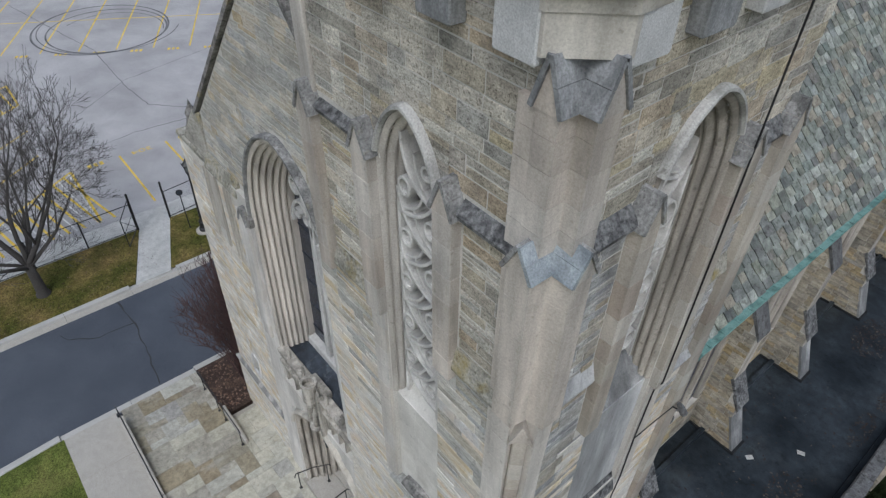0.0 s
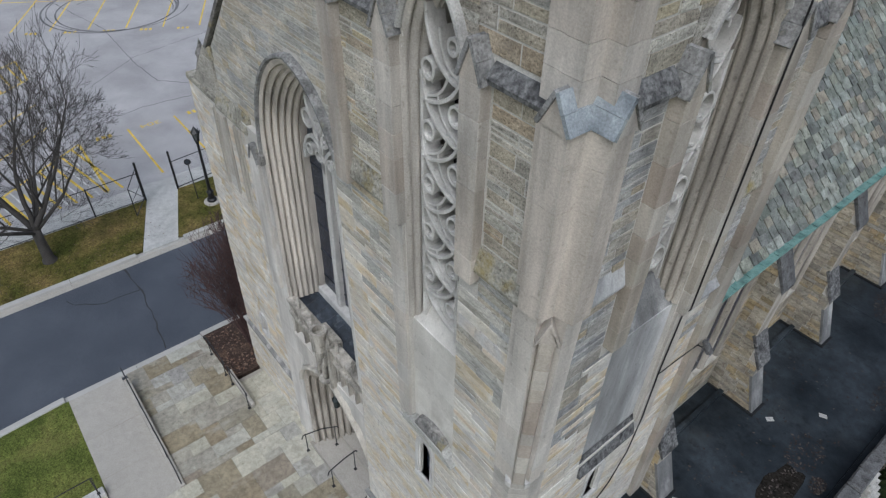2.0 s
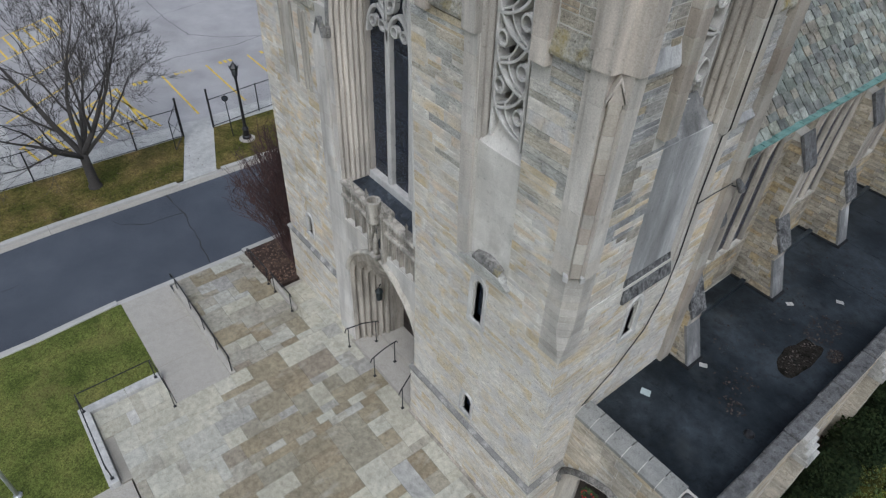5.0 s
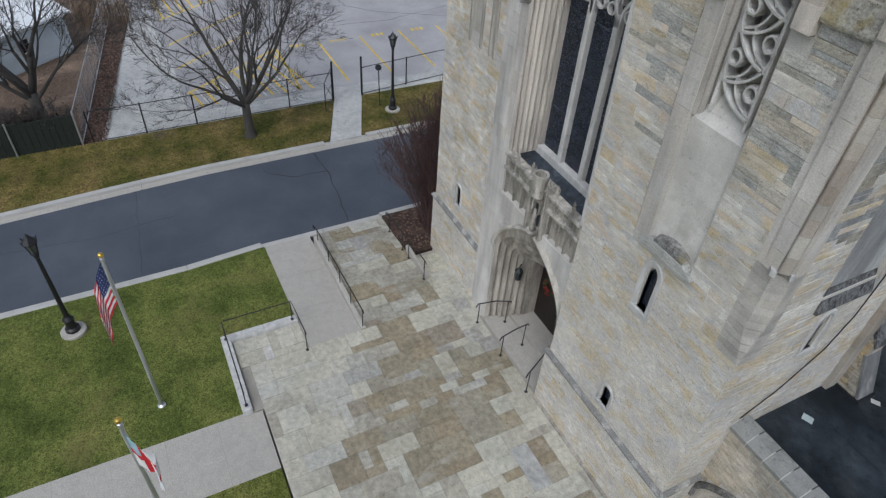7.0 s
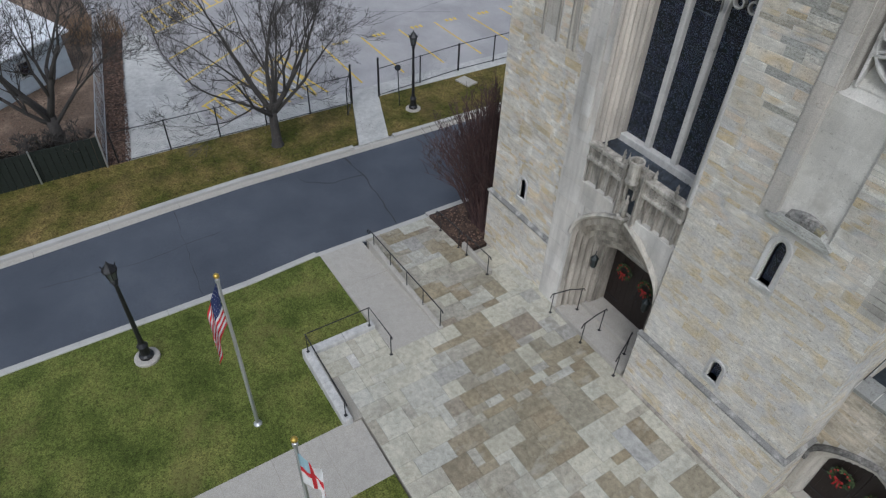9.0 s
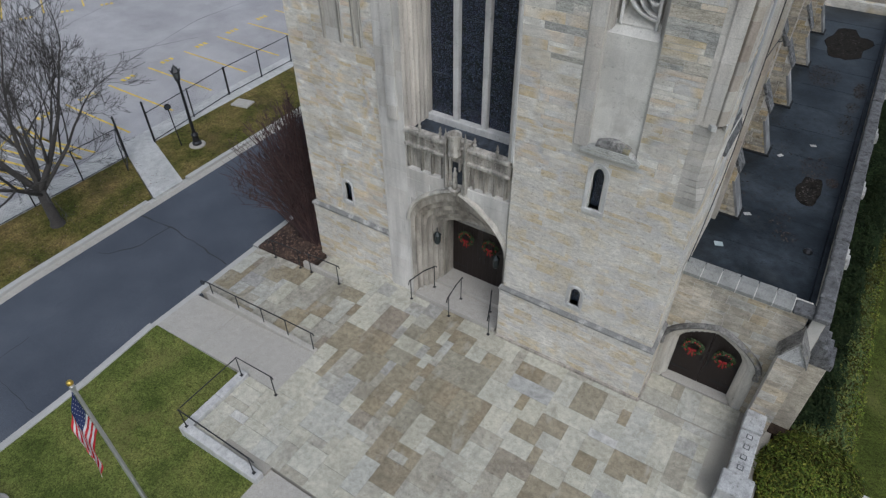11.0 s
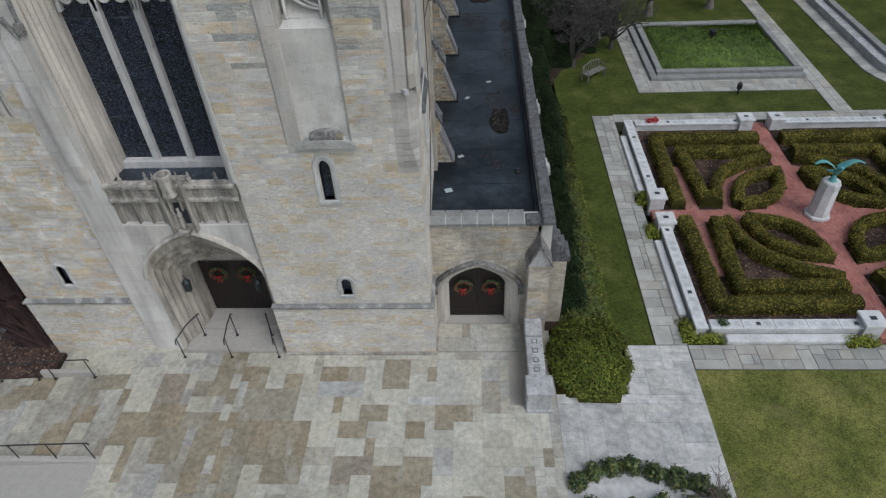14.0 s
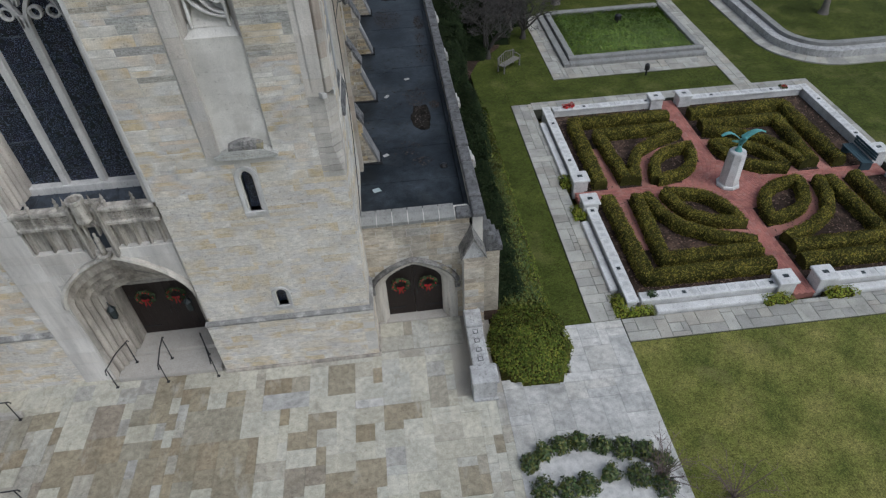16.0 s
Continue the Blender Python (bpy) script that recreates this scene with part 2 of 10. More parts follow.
    if smear:
        # long wiped stains that run on from piece to piece
        rgb, scale, cover, strength = smear
        mp, nz, n = N("ShaderNodeMapping"), N("ShaderNodeTexNoise"), N("ShaderNodeMix")
        mp.inputs["Rotation"].default_value = (0, 0, 0.5)
        mp.inputs["Scale"].default_value = (1.0, 0.45, 1.0)
        L(geo.outputs["Position"], mp.inputs["Vector"])
        L(mp.outputs[0], nz.inputs["Vector"])
        nz.inputs["Scale"].default_value, nz.inputs["Detail"].default_value, nz.inputs["Roughness"].default_value = scale, 6.0, 0.68
        n.data_type = "RGBA"
        L(remap(nz.outputs["Fac"], cover, cover + 0.12, 0.0, strength), n.inputs["Factor"])
        L(colour, n.inputs[6])
        n.inputs[7].default_value = (*rgb, 1)
        colour = n.outputs[2]
    if pits:
        scale, cover, strength = pits
        n = N("ShaderNodeMix")
        n.data_type, n.blend_type = "RGBA", "MULTIPLY"
        L(remap(noise_at(scale, 3.0, 1.0, 0.7), cover, cover + 0.08, 0.0, strength), n.inputs["Factor"])
        L(colour, n.inputs[6])
        n.inputs[7].default_value = (0.35, 0.33, 0.30, 1)
        colour = n.outputs[2]
    L(colour, bsdf.inputs["Base Color"])
    bsdf.inputs["Specular IOR Level"].default_value = gloss
    bsdf.inputs["Roughness"].default_value = rough
    bsdf.inputs["Metallic"].default_value = metal
    if bump[1] > 0:
        b = N("ShaderNodeBump")
        b.inputs["Strength"].default_value, b.inputs["Distance"].default_value = bump[1], 0.02
        L(noise_at(bump[0], 5.0), b.inputs["Height"])
        L(b.outputs[0], bsdf.inputs["Normal"])
    return m


MAT = {}
def define(name, *a, **k):
    MAT[name] = material(name, *a, **k)

ASHLAR = [(0.60, 0.57, 0.51), (0.51, 0.495, 0.47), (0.58, 0.54, 0.46), (0.50, 0.487, 0.465), (0.55, 0.455, 0.31), (0.64, 0.62, 0.57), (0.52, 0.49, 0.43), (0.58, 0.555, 0.50), (0.51, 0.42, 0.27), (0.50, 0.492, 0.48), (0.57, 0.48, 0.37), (0.53, 0.50, 0.45), (0.57, 0.545, 0.49), (0.55, 0.50, 0.41), (0.60, 0.575, 0.52), (0.55, 0.545, 0.52)]
define("masonry", ASHLAR, 0.9, 1.0, (40, 0.16), (0.9, 0.16), (20, 0.7), stain=((0.47, 0.37, 0.20), 1.4, 0.59, 0.5), shift=(0.4, 0.35), bed=(3.2, 0.13, 3.0), pits=(13, 0.60, 0.5), gloss=0.25)
LOW_ASHLAR = [(0.59, 0.56, 0.50), (0.53, 0.51, 0.475), (0.575, 0.535, 0.455), (0.525, 0.505, 0.475), (0.56, 0.49, 0.36), (0.61, 0.585, 0.53), (0.54, 0.515, 0.465), (0.59, 0.565, 0.51), (0.53, 0.445, 0.30), (0.525, 0.515, 0.50), (0.57, 0.515, 0.43), (0.58, 0.555, 0.50)]
define("masonry_low", LOW_ASHLAR, 0.9, 1.0, (40, 0.18), (0.8, 0.12), (18, 0.9), stain=((0.48, 0.38, 0.21), 1.9, 0.57, 0.55), shift=(0.5, 0.3), smear=((0.50, 0.49, 0.48), 0.9, 0.54, 0.4), bed=(5.0, 0.16, 3.0), pits=(15, 0.59, 0.6), gloss=0.25)
define("masonry_high", [(0.47, 0.44, 0.375), (0.32, 0.295, 0.255), (0.43, 0.38, 0.29), (0.27, 0.255, 0.22), (0.50, 0.48, 0.42), (0.40, 0.33, 0.24), (0.37, 0.36, 0.325), (0.30, 0.285, 0.255), (0.46, 0.395, 0.255)], 0.9, 1.0, (40, 0.3), (2.2, 0.22), (16, 1.0), stain=((0.12, 0.117, 0.11), 2.4, 0.57, 0.6), bed=(6.0, 0.2, 4.0), run=(2.0, 0.15), pits=(30, 0.56, 0.8), gloss=0.25)
define("mortar", [(0.55, 0.53, 0.485), (0.44, 0.42, 0.385)], 0.95, 0, (60, 0.2), (1.2, 0.2))
define("limestone", [(0.42, 0.39, 0.335), (0.50, 0.47, 0.415), (0.37, 0.34, 0.29)], 0.85, 0, (40, 0.14), (0.9, 0.2), (26, 0.35), stain=((0.14, 0.132, 0.12), 1.1, 0.57, 0.6), streak=0.3, run=(3.0, 0.28), pits=(10, 0.62, 0.5), gloss=0.3)
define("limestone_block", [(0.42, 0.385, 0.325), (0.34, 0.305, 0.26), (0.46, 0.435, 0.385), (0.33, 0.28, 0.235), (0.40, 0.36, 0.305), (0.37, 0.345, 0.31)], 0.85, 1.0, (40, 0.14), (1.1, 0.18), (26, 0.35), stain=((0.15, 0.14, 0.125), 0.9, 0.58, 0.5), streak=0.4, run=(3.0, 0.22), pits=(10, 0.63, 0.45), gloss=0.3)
define("weathered", [(0.13, 0.128, 0.122), (0.24, 0.23, 0.215), (0.08, 0.079, 0.075)], 0.9, 0, (20, 0.4), (2.0, 0.4), (18, 0.8), stain=((0.33, 0.27, 0.08), 1.8, 0.575, 0.7), run=(6.0, 0.3), pits=(9, 0.56, 0.6), gloss=0.3)
define("white_stone", [(0.56, 0.55, 0.53), (0.45, 0.44, 0.42)], 0.8, 0, (40, 0.1), (1.4, 0.2), (30, 0.25), stain=((0.22, 0.21, 0.20), 1.5, 0.575, 0.6), run=(4.0, 0.2), pits=(12, 0.62, 0.4))
define("granite", [(0.46, 0.455, 0.44), (0.35, 0.35, 0.345)], 0.8, 0, (60, 0.25), (1.8, 0.25), (40, 0.4), stain=((0.13, 0.13, 0.13), 2.0, 0.56, 0.65), run=(5.0, 0.2), pits=(9, 0.58, 0.6), gloss=0.3)
define("flagstone", [(0.30, 0.272, 0.21), (0.33, 0.303, 0.242), (0.355, 0.333, 0.275), (0.31, 0.285, 0.235), (0.375, 0.355, 0.30), (0.345, 0.318, 0.258), (0.385, 0.375, 0.335), (0.325, 0.31, 0.285)], 0.7, 1.0, (30, 0.16), (0.8, 0.14), (25, 0.4), stain=((0.20, 0.18, 0.137), 1.4, 0.54, 0.6), smear=((0.43, 0.415, 0.37), 1.8, 0.575, 0.55), bed=(5.5, 0.2, 1.0), pits=(7, 0.60, 0.45), gloss=0.35)
define("flagstone_grey", [(0.41, 0.405, 0.38), (0.48, 0.47, 0.44), (0.36, 0.355, 0.335), (0.45, 0.435, 0.395), (0.53, 0.52, 0.49)], 0.7, 1.0, (30, 0.15), (1.1, 0.14), (25, 0.3), stain=((0.17, 0.17, 0.165), 1.4, 0.57, 0.55), bed=(4.5, 0.2, 1.0), pits=(7, 0.61, 0.4), gloss=0.35)
define("path_stone", [(0.33, 0.322, 0.283), (0.39, 0.38, 0.338), (0.275, 0.269, 0.243), (0.37, 0.345, 0.293)], 0.75, 1.0, (30, 0.15), (1.1, 0.18), (25, 0.3), stain=((0.15, 0.15, 0.12), 1.2, 0.57, 0.55), pits=(7, 0.6, 0.4), gloss=0.35)
define("joint_sand", [(0.38, 0.355, 0.31), (0.28, 0.26, 0.22)], 0.95, 0, (60, 0.2), (0.5, 0.3))
define("concrete", [(0.43, 0.405, 0.36), (0.36, 0.338, 0.302)], 0.85, 0, (40, 0.18), (0.8, 0.1), (60, 0.3), stain=((0.26, 0.245, 0.225), 0.9, 0.60, 0.35), bed=(4.0, 0.05, 1.0), pits=(9, 0.63, 0.25), gloss=0.35)
define("kerb_concrete", [(0.46, 0.45, 0.42), (0.38, 0.37, 0.35)], 0.85, 0, (70, 0.12), (1.2, 0.15))
define("asphalt", [(0.054, 0.063, 0.082), (0.074, 0.084, 0.104)], 0.68, 0, (60, 0.3), (0.35, 0.08), (50, 0.5), stain=((0.092, 0.10, 0.112), 0.35, 0.59, 0.4), pits=(14, 0.60, 0.35))
define("lot_asphalt", [(0.328, 0.317, 0.318), (0.383, 0.372, 0.37)], 0.85, 0, (50, 0.18), (0.16, 0.08), (60, 0.4), stain=((0.25, 0.245, 0.248), 0.12, 0.58, 0.4), bed=(0.5, 0.1, 1.0))
define("crack_seal", [(0.03, 0.03, 0.033)], 0.7, 0, (80, 0.2), (2, 0.2))
define("tyre_mark", [(0.13, 0.128, 0.13)], 0.8, 0, (80, 0.2), (0.7, 0.4))
define("yellow_paint", [(0.72, 0.50, 0.05), (0.60, 0.43, 0.07)], 0.7, 0, (60, 0.2), (1.5, 0.25), stain=((0.36, 0.31, 0.2), 3.0, 0.62, 0.4))
define("white_paint", [(0.55, 0.55, 0.54)], 0.7, 0, (60, 0.2), (1.5, 0.25), stain=((0.28, 0.27, 0.26), 3.0, 0.55, 0.6))
define("grass", [(0.085, 0.107, 0.018), (0.115, 0.13, 0.028), (0.15, 0.147, 0.042)], 0.95, 0, (22, 0.5), (0.7, 0.16), (30, 1.0), stain=((0.17, 0.15, 0.055), 0.5, 0.545, 0.6), bed=(6.0, 0.22, 1.0), pits=(14, 0.52, 0.6), gloss=0.2)
define("grass_dry", [(0.085, 0.10, 0.02), (0.125, 0.112, 0.038), (0.15, 0.115, 0.048)], 0.95, 0, (22, 0.45), (0.6, 0.4), (30, 1.0), stain=((0.125, 0.085, 0.042), 0.4, 0.52, 0.6), bed=(5.0, 0.35, 1.0), pits=(14, 0.53, 0.6), gloss=0.2)
# garden grass, darker than the other lawns to paint in the trees' shade
define("grass_shaded", [(0.046, 0.062, 0.008), (0.067, 0.08, 0.014)], 0.95, 0, (22, 0.45), (0.7, 0.16), (30, 1.0), stain=((0.135, 0.13, 0.045), 0.35, 0.555, 0.6), bed=(6.0, 0.22, 1.0), pits=(14, 0.53, 0.6), gloss=0.2)
define("soil", [(0.055, 0.037, 0.026), (0.035, 0.024, 0.018), (0.085, 0.055, 0.04)], 0.95, 0, (26, 0.5), (1.2, 0.3), (22, 1.0), pits=(9, 0.52, 0.6), gloss=0.2)
define("leaf_litter", [(0.075, 0.044, 0.031), (0.045, 0.028, 0.021), (0.11, 0.07, 0.048)], 0.95, 0, (18, 0.6), (1.0, 0.35), (18, 1.0), pits=(8, 0.52, 0.6))
define("bare_earth", [(0.20, 0.145, 0.105), (0.145, 0.105, 0.078), (0.24, 0.175, 0.13)], 0.95, 0, (26, 0.4), (0.5, 0.3), (30, 0.8), stain=((0.09, 0.065, 0.05), 0.6, 0.55, 0.6), pits=(9, 0.54, 0.5), gloss=0.2)
define("brick_red", [(0.33, 0.125, 0.10), (0.40, 0.165, 0.13), (0.285, 0.11, 0.092), (0.37, 0.18, 0.145)], 0.9, 1.0, (40, 0.15), (1.0, 0.15), (40, 0.3))
define("brick_bed", [(0.31, 0.135, 0.105), (0.37, 0.17, 0.135)], 0.9, 0, (30, 0.15), (0.8, 0.15))
define("hedge", [(0.11, 0.105, 0.016), (0.205, 0.172, 0.029), (0.158, 0.138, 0.021), (0.25, 0.205, 0.042), (0.062, 0.063, 0.013), (0.175, 0.115, 0.027)], 0.9, 1.0, (25, 0.4), (1.6, 0.35), (30, 0.8), gloss=0.12)
# core far darker than its leaves, painting the shade inside the foliage
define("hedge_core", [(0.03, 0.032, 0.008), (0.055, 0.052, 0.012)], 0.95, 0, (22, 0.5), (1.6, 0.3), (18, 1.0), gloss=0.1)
define("leaf_bright", [(0.23, 0.27, 0.02), (0.13, 0.19, 0.02), (0.30, 0.28, 0.03), (0.07, 0.12, 0.018)], 0.7, 1.0, (25, 0.3), (1.6, 0.2), gloss=0.25)
define("leaf_dark", [(0.020, 0.040, 0.012), (0.035, 0.06, 0.016), (0.05, 0.075, 0.02)], 0.6, 1.0, (25, 0.3), (1.6, 0.2))
define("leaf_yew", [(0.010, 0.018, 0.008), (0.017, 0.027, 0.011), (0.024, 0.032, 0.013)], 0.95, 1.0, (25, 0.3), (1.2, 0.3), gloss=0.08)
define("leaf_red", [(0.5, 0.02, 0.015), (0.35, 0.015, 0.012)], 0.6, 1.0)
define("bark", [(0.075, 0.068, 0.062), (0.042, 0.038, 0.035)], 0.95, 0, (60, 0.3), (3.0, 0.3), (30, 0.8))
define("bark_pale", [(0.17, 0.155, 0.135), (0.10, 0.09, 0.078)], 0.95, 0, (60, 0.3), (3.0, 0.3), (30, 0.8))
define("twig_red", [(0.062, 0.032, 0.030), (0.042, 0.024, 0.024), (0.085, 0.046, 0.04), (0.05, 0.036, 0.034)], 0.9, 1.0)
define("slate", [(0.153, 0.169, 0.146), (0.245, 0.261, 0.23), (0.107, 0.114, 0.108), (0.209, 0.217, 0.174), (0.321, 0.332, 0.299), (0.173, 0.197, 0.177), (0.26, 0.233, 0.183), (0.138, 0.138, 0.132), (0.23, 0.252, 0.23)], 0.7, 1.0, (40, 0.28), (4.0, 0.35), (22, 0.8), pits=(7, 0.56, 0.65), gloss=0.25)
define("slate_bed", [(0.025, 0.026, 0.026)], 0.95)
define("copper", [(0.10, 0.215, 0.19), (0.16, 0.28, 0.25), (0.06, 0.13, 0.12)], 0.75, 0, (40, 0.25), (2.0, 0.35), stain=((0.035, 0.052, 0.05), 2.4, 0.54, 0.7))
define("roof_felt", [(0.012, 0.017, 0.022), (0.028, 0.034, 0.040)], 0.40, 0, (40, 0.3), (0.6, 0.4), (14, 0.3), stain=((0.05, 0.055, 0.055), 0.42, 0.56, 0.7), bed=(3.0, 0.3, 1.0), pits=(5, 0.58, 0.6), gloss=0.24)
define("lead", [(0.028, 0.036, 0.05), (0.045, 0.055, 0.07)], 0.6, 0, (40, 0.25), (1.6, 0.35), stain=((0.27, 0.31, 0.34), 2.6, 0.575, 0.55), run=(6.0, 0.4))
define("black_iron", [(0.012, 0.012, 0.014)], 0.45, 0, (80, 0.2), (2, 0.2), (60, 0.1))
define("door_wood", [(0.014, 0.007, 0.0055), (0.009, 0.005, 0.004)], 0.5, 0, (40, 0.25), (4.0, 0.25), (30, 0.3))
define("aluminium", [(0.50, 0.51, 0.52)], 0.35, 0, (60, 0.05), (2, 0.05), (60, 0.0), metal=0.7)
define("gold", [(0.75, 0.52, 0.12)], 0.3, 0, (60, 0.05), (2, 0.05), (60, 0.0), metal=1.0)
define("flag_red", [(0.552, 0.02, 0.03)], 0.8, 0, (90, 0.06), (4, 0.08))
define("flag_white", [(0.72, 0.72, 0.72)], 0.8, 0, (90, 0.06), (4, 0.08))
define("flag_blue", [(0.02, 0.035, 0.13)], 0.8, 0, (90, 0.06), (4, 0.08))
define("flag_pale_blue", [(0.30, 0.45, 0.52)], 0.8, 0, (90, 0.06), (4, 0.08))
define("bronze_green", [(0.13, 0.38, 0.36), (0.08, 0.26, 0.25)], 0.6, 0, (40, 0.2), (6, 0.3))
define("bronze_dark", [(0.018, 0.026, 0.027)], 0.5, 0, (40, 0.2), (6, 0.3))
define("wood_grey", [(0.176, 0.168, 0.152), (0.128, 0.12, 0.108)], 0.9, 0, (60, 0.2), (4, 0.2))
define("teal_wood", [(0.03, 0.06, 0.075)], 0.7)
define("siding", [(0.60, 0.66, 0.70), (0.54, 0.60, 0.64)], 0.8, 0, (40, 0.1), (0.8, 0.15))
define("white_roof", [(0.78, 0.79, 0.80), (0.70, 0.72, 0.74)], 0.7, 0, (20, 0.06), (0.5, 0.1))
define("ribbon_red", [(0.30, 0.006, 0.010)], 0.4)
define("lamp_glass", [(0.10, 0.11, 0.11)], 0.3)
define("paper", [(0.36, 0.42, 0.42)], 0.6)
define("dry_grass", [(0.22, 0.14, 0.08), (0.16, 0.10, 0.06), (0.28, 0.19, 0.11)], 0.9, 1.0)

define("cap_grey", [(0.189, 0.195, 0.202), (0.264, 0.268, 0.27), (0.132, 0.136, 0.141)], 0.85, 0, (40, 0.25), (2.6, 0.3), (20, 0.7), stain=((0.08, 0.082, 0.085), 2.6, 0.55, 0.6), streak=0.4, run=(6.0, 0.35), gloss=0.3)
define("tracery_stone", [(0.57, 0.555, 0.525), (0.48, 0.467, 0.44), (0.60, 0.585, 0.56)], 0.85, 0, (40, 0.1), (1.6, 0.15), (26, 0.3), stain=((0.26, 0.25, 0.23), 1.8, 0.58, 0.5), run=(4.0, 0.15), pits=(12, 0.62, 0.4), gloss=0.3)
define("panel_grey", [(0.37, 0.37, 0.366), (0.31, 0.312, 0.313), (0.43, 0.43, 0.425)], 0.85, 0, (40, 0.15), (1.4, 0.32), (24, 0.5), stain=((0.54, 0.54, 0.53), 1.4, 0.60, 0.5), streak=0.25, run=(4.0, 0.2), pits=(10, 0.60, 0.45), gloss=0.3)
define("course_grey", [(0.30, 0.293, 0.275), (0.21, 0.205, 0.195), (0.37, 0.357, 0.333)], 0.9, 0, (40, 0.25), (2.0, 0.3), (20, 0.7), stain=((0.10, 0.10, 0.097), 1.1, 0.55, 0.75), pits=(12, 0.58, 0.6), gloss=0.25)
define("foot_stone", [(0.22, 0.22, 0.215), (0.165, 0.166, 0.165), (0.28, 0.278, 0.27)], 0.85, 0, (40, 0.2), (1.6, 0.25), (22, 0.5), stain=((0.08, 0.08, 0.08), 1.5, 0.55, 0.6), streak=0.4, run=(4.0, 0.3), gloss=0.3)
define("dressed_pale", [(0.54, 0.505, 0.45), (0.485, 0.45, 0.40), (0.57, 0.54, 0.495), (0.51, 0.47, 0.415), (0.53, 0.51, 0.475)], 0.85, 1.0, (40, 0.15), (0.8, 0.18), (26, 0.4), stain=((0.27, 0.25, 0.225), 1.0, 0.56, 0.5), streak=0.4, run=(3.0, 0.2), pits=(10, 0.62, 0.45), gloss=0.3)
define("weathered_black", [(0.06, 0.06, 0.062), (0.14, 0.14, 0.14), (0.035, 0.035, 0.037)], 0.9, 0, (14, 0.6), (2.5, 0.4), (16, 0.9), stain=((0.40, 0.40, 0.39), 6.0, 0.56, 0.75), gloss=0.3)
define("granite_dark", [(0.15, 0.15, 0.15), (0.095, 0.095, 0.098)], 0.85, 0, (45, 0.35), (2.2, 0.35), (24, 0.7), stain=((0.33, 0.33, 0.32), 3.2, 0.60, 0.6), run=(5.0, 0.3), pits=(7, 0.54, 0.65), gloss=0.3)
define("lead_blue", [(0.22, 0.25, 0.275), (0.29, 0.315, 0.33)], 0.6, 0, (40, 0.2), (2.5, 0.3), (30, 0.3), stain=((0.12, 0.125, 0.13), 3.0, 0.56, 0.55))
define("chamfer_grey", [(0.43, 0.405, 0.365), (0.47, 0.445, 0.405), (0.39, 0.37, 0.335), (0.44, 0.41, 0.36)], 0.85, 1.0, (40, 0.14), (1.2, 0.18), (26, 0.35), stain=((0.24, 0.225, 0.20), 1.0, 0.57, 0.45), run=(3.0, 0.15), pits=(10, 0.63, 0.35), gloss=0.3)
define("panel_stone", [(0.585, 0.565, 0.52), (0.555, 0.535, 0.49), (0.605, 0.585, 0.545)], 0.85, 1.0, (40, 0.1), (0.7, 0.2), (26, 0.25), stain=((0.40, 0.375, 0.33), 1.1, 0.52, 0.7), run=(3.0, 0.06), pits=(9, 0.61, 0.35), gloss=0.3)
define("masonry_mid", [(0.46, 0.45, 0.40), (0.34, 0.337, 0.315), (0.45, 0.405, 0.325), (0.32, 0.316, 0.29), (0.51, 0.49, 0.44), (0.43, 0.36, 0.245), (0.39, 0.388, 0.36), (0.35, 0.35, 0.34), (0.48, 0.44, 0.36)], 0.9, 1.0, (40, 0.24), (1.6, 0.18), (18, 0.9), stain=((0.40, 0.29, 0.12), 1.3, 0.585, 0.55), bed=(6.0, 0.2, 5.0), pits=(20, 0.57, 0.7), gloss=0.25)
define("flagstone_brown", [(0.251, 0.213, 0.143), (0.279, 0.235, 0.158), (0.262, 0.23, 0.164), (0.296, 0.255, 0.179), (0.235, 0.198, 0.138), (0.284, 0.233, 0.155), (0.274, 0.252, 0.193), (0.259, 0.22, 0.171)], 0.7, 1.0, (30, 0.16), (0.8, 0.14), (25, 0.4), stain=((0.165, 0.142, 0.098), 1.5, 0.54, 0.6), smear=((0.41, 0.39, 0.335), 1.8, 0.565, 0.6), bed=(5.5, 0.22, 1.0), pits=(7, 0.60, 0.45), gloss=0.35)
define("flagstone_cream", [(0.433, 0.41, 0.33), (0.454, 0.433, 0.352), (0.402, 0.378, 0.303), (0.428, 0.417, 0.354), (0.47, 0.449, 0.371), (0.413, 0.407, 0.363), (0.381, 0.355, 0.287)], 0.7, 1.0, (30, 0.15), (0.8, 0.12), (25, 0.4), stain=((0.26, 0.235, 0.18), 1.3, 0.55, 0.6), smear=((0.22, 0.198, 0.15), 1.9, 0.575, 0.5), bed=(5.5, 0.16, 1.0), pits=(7, 0.61, 0.4), gloss=0.35)
define("leaf_mid", [(0.045, 0.075, 0.011), (0.027, 0.046, 0.009), (0.08, 0.11, 0.015), (0.13, 0.13, 0.02), (0.033, 0.06, 0.01)], 0.8, 1.0, (25, 0.3), (1.6, 0.2))
define("joint_moss", [(0.10, 0.10, 0.075), (0.065, 0.07, 0.045)], 0.95, 0, (60, 0.3), (1.0, 0.3))
define("wet_leaf", [(0.014, 0.013, 0.011), (0.022, 0.019, 0.016), (0.010, 0.010, 0.009)], 0.95, 0, (16, 0.5), (3.0, 0.4), (14, 1.0), gloss=0.08)
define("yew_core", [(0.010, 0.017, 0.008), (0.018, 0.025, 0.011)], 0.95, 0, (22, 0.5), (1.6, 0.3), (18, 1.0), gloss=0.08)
define("roof_leaf", [(0.04, 0.028, 0.023), (0.022, 0.017, 0.015), (0.10, 0.08, 0.07)], 0.9, 1.0)
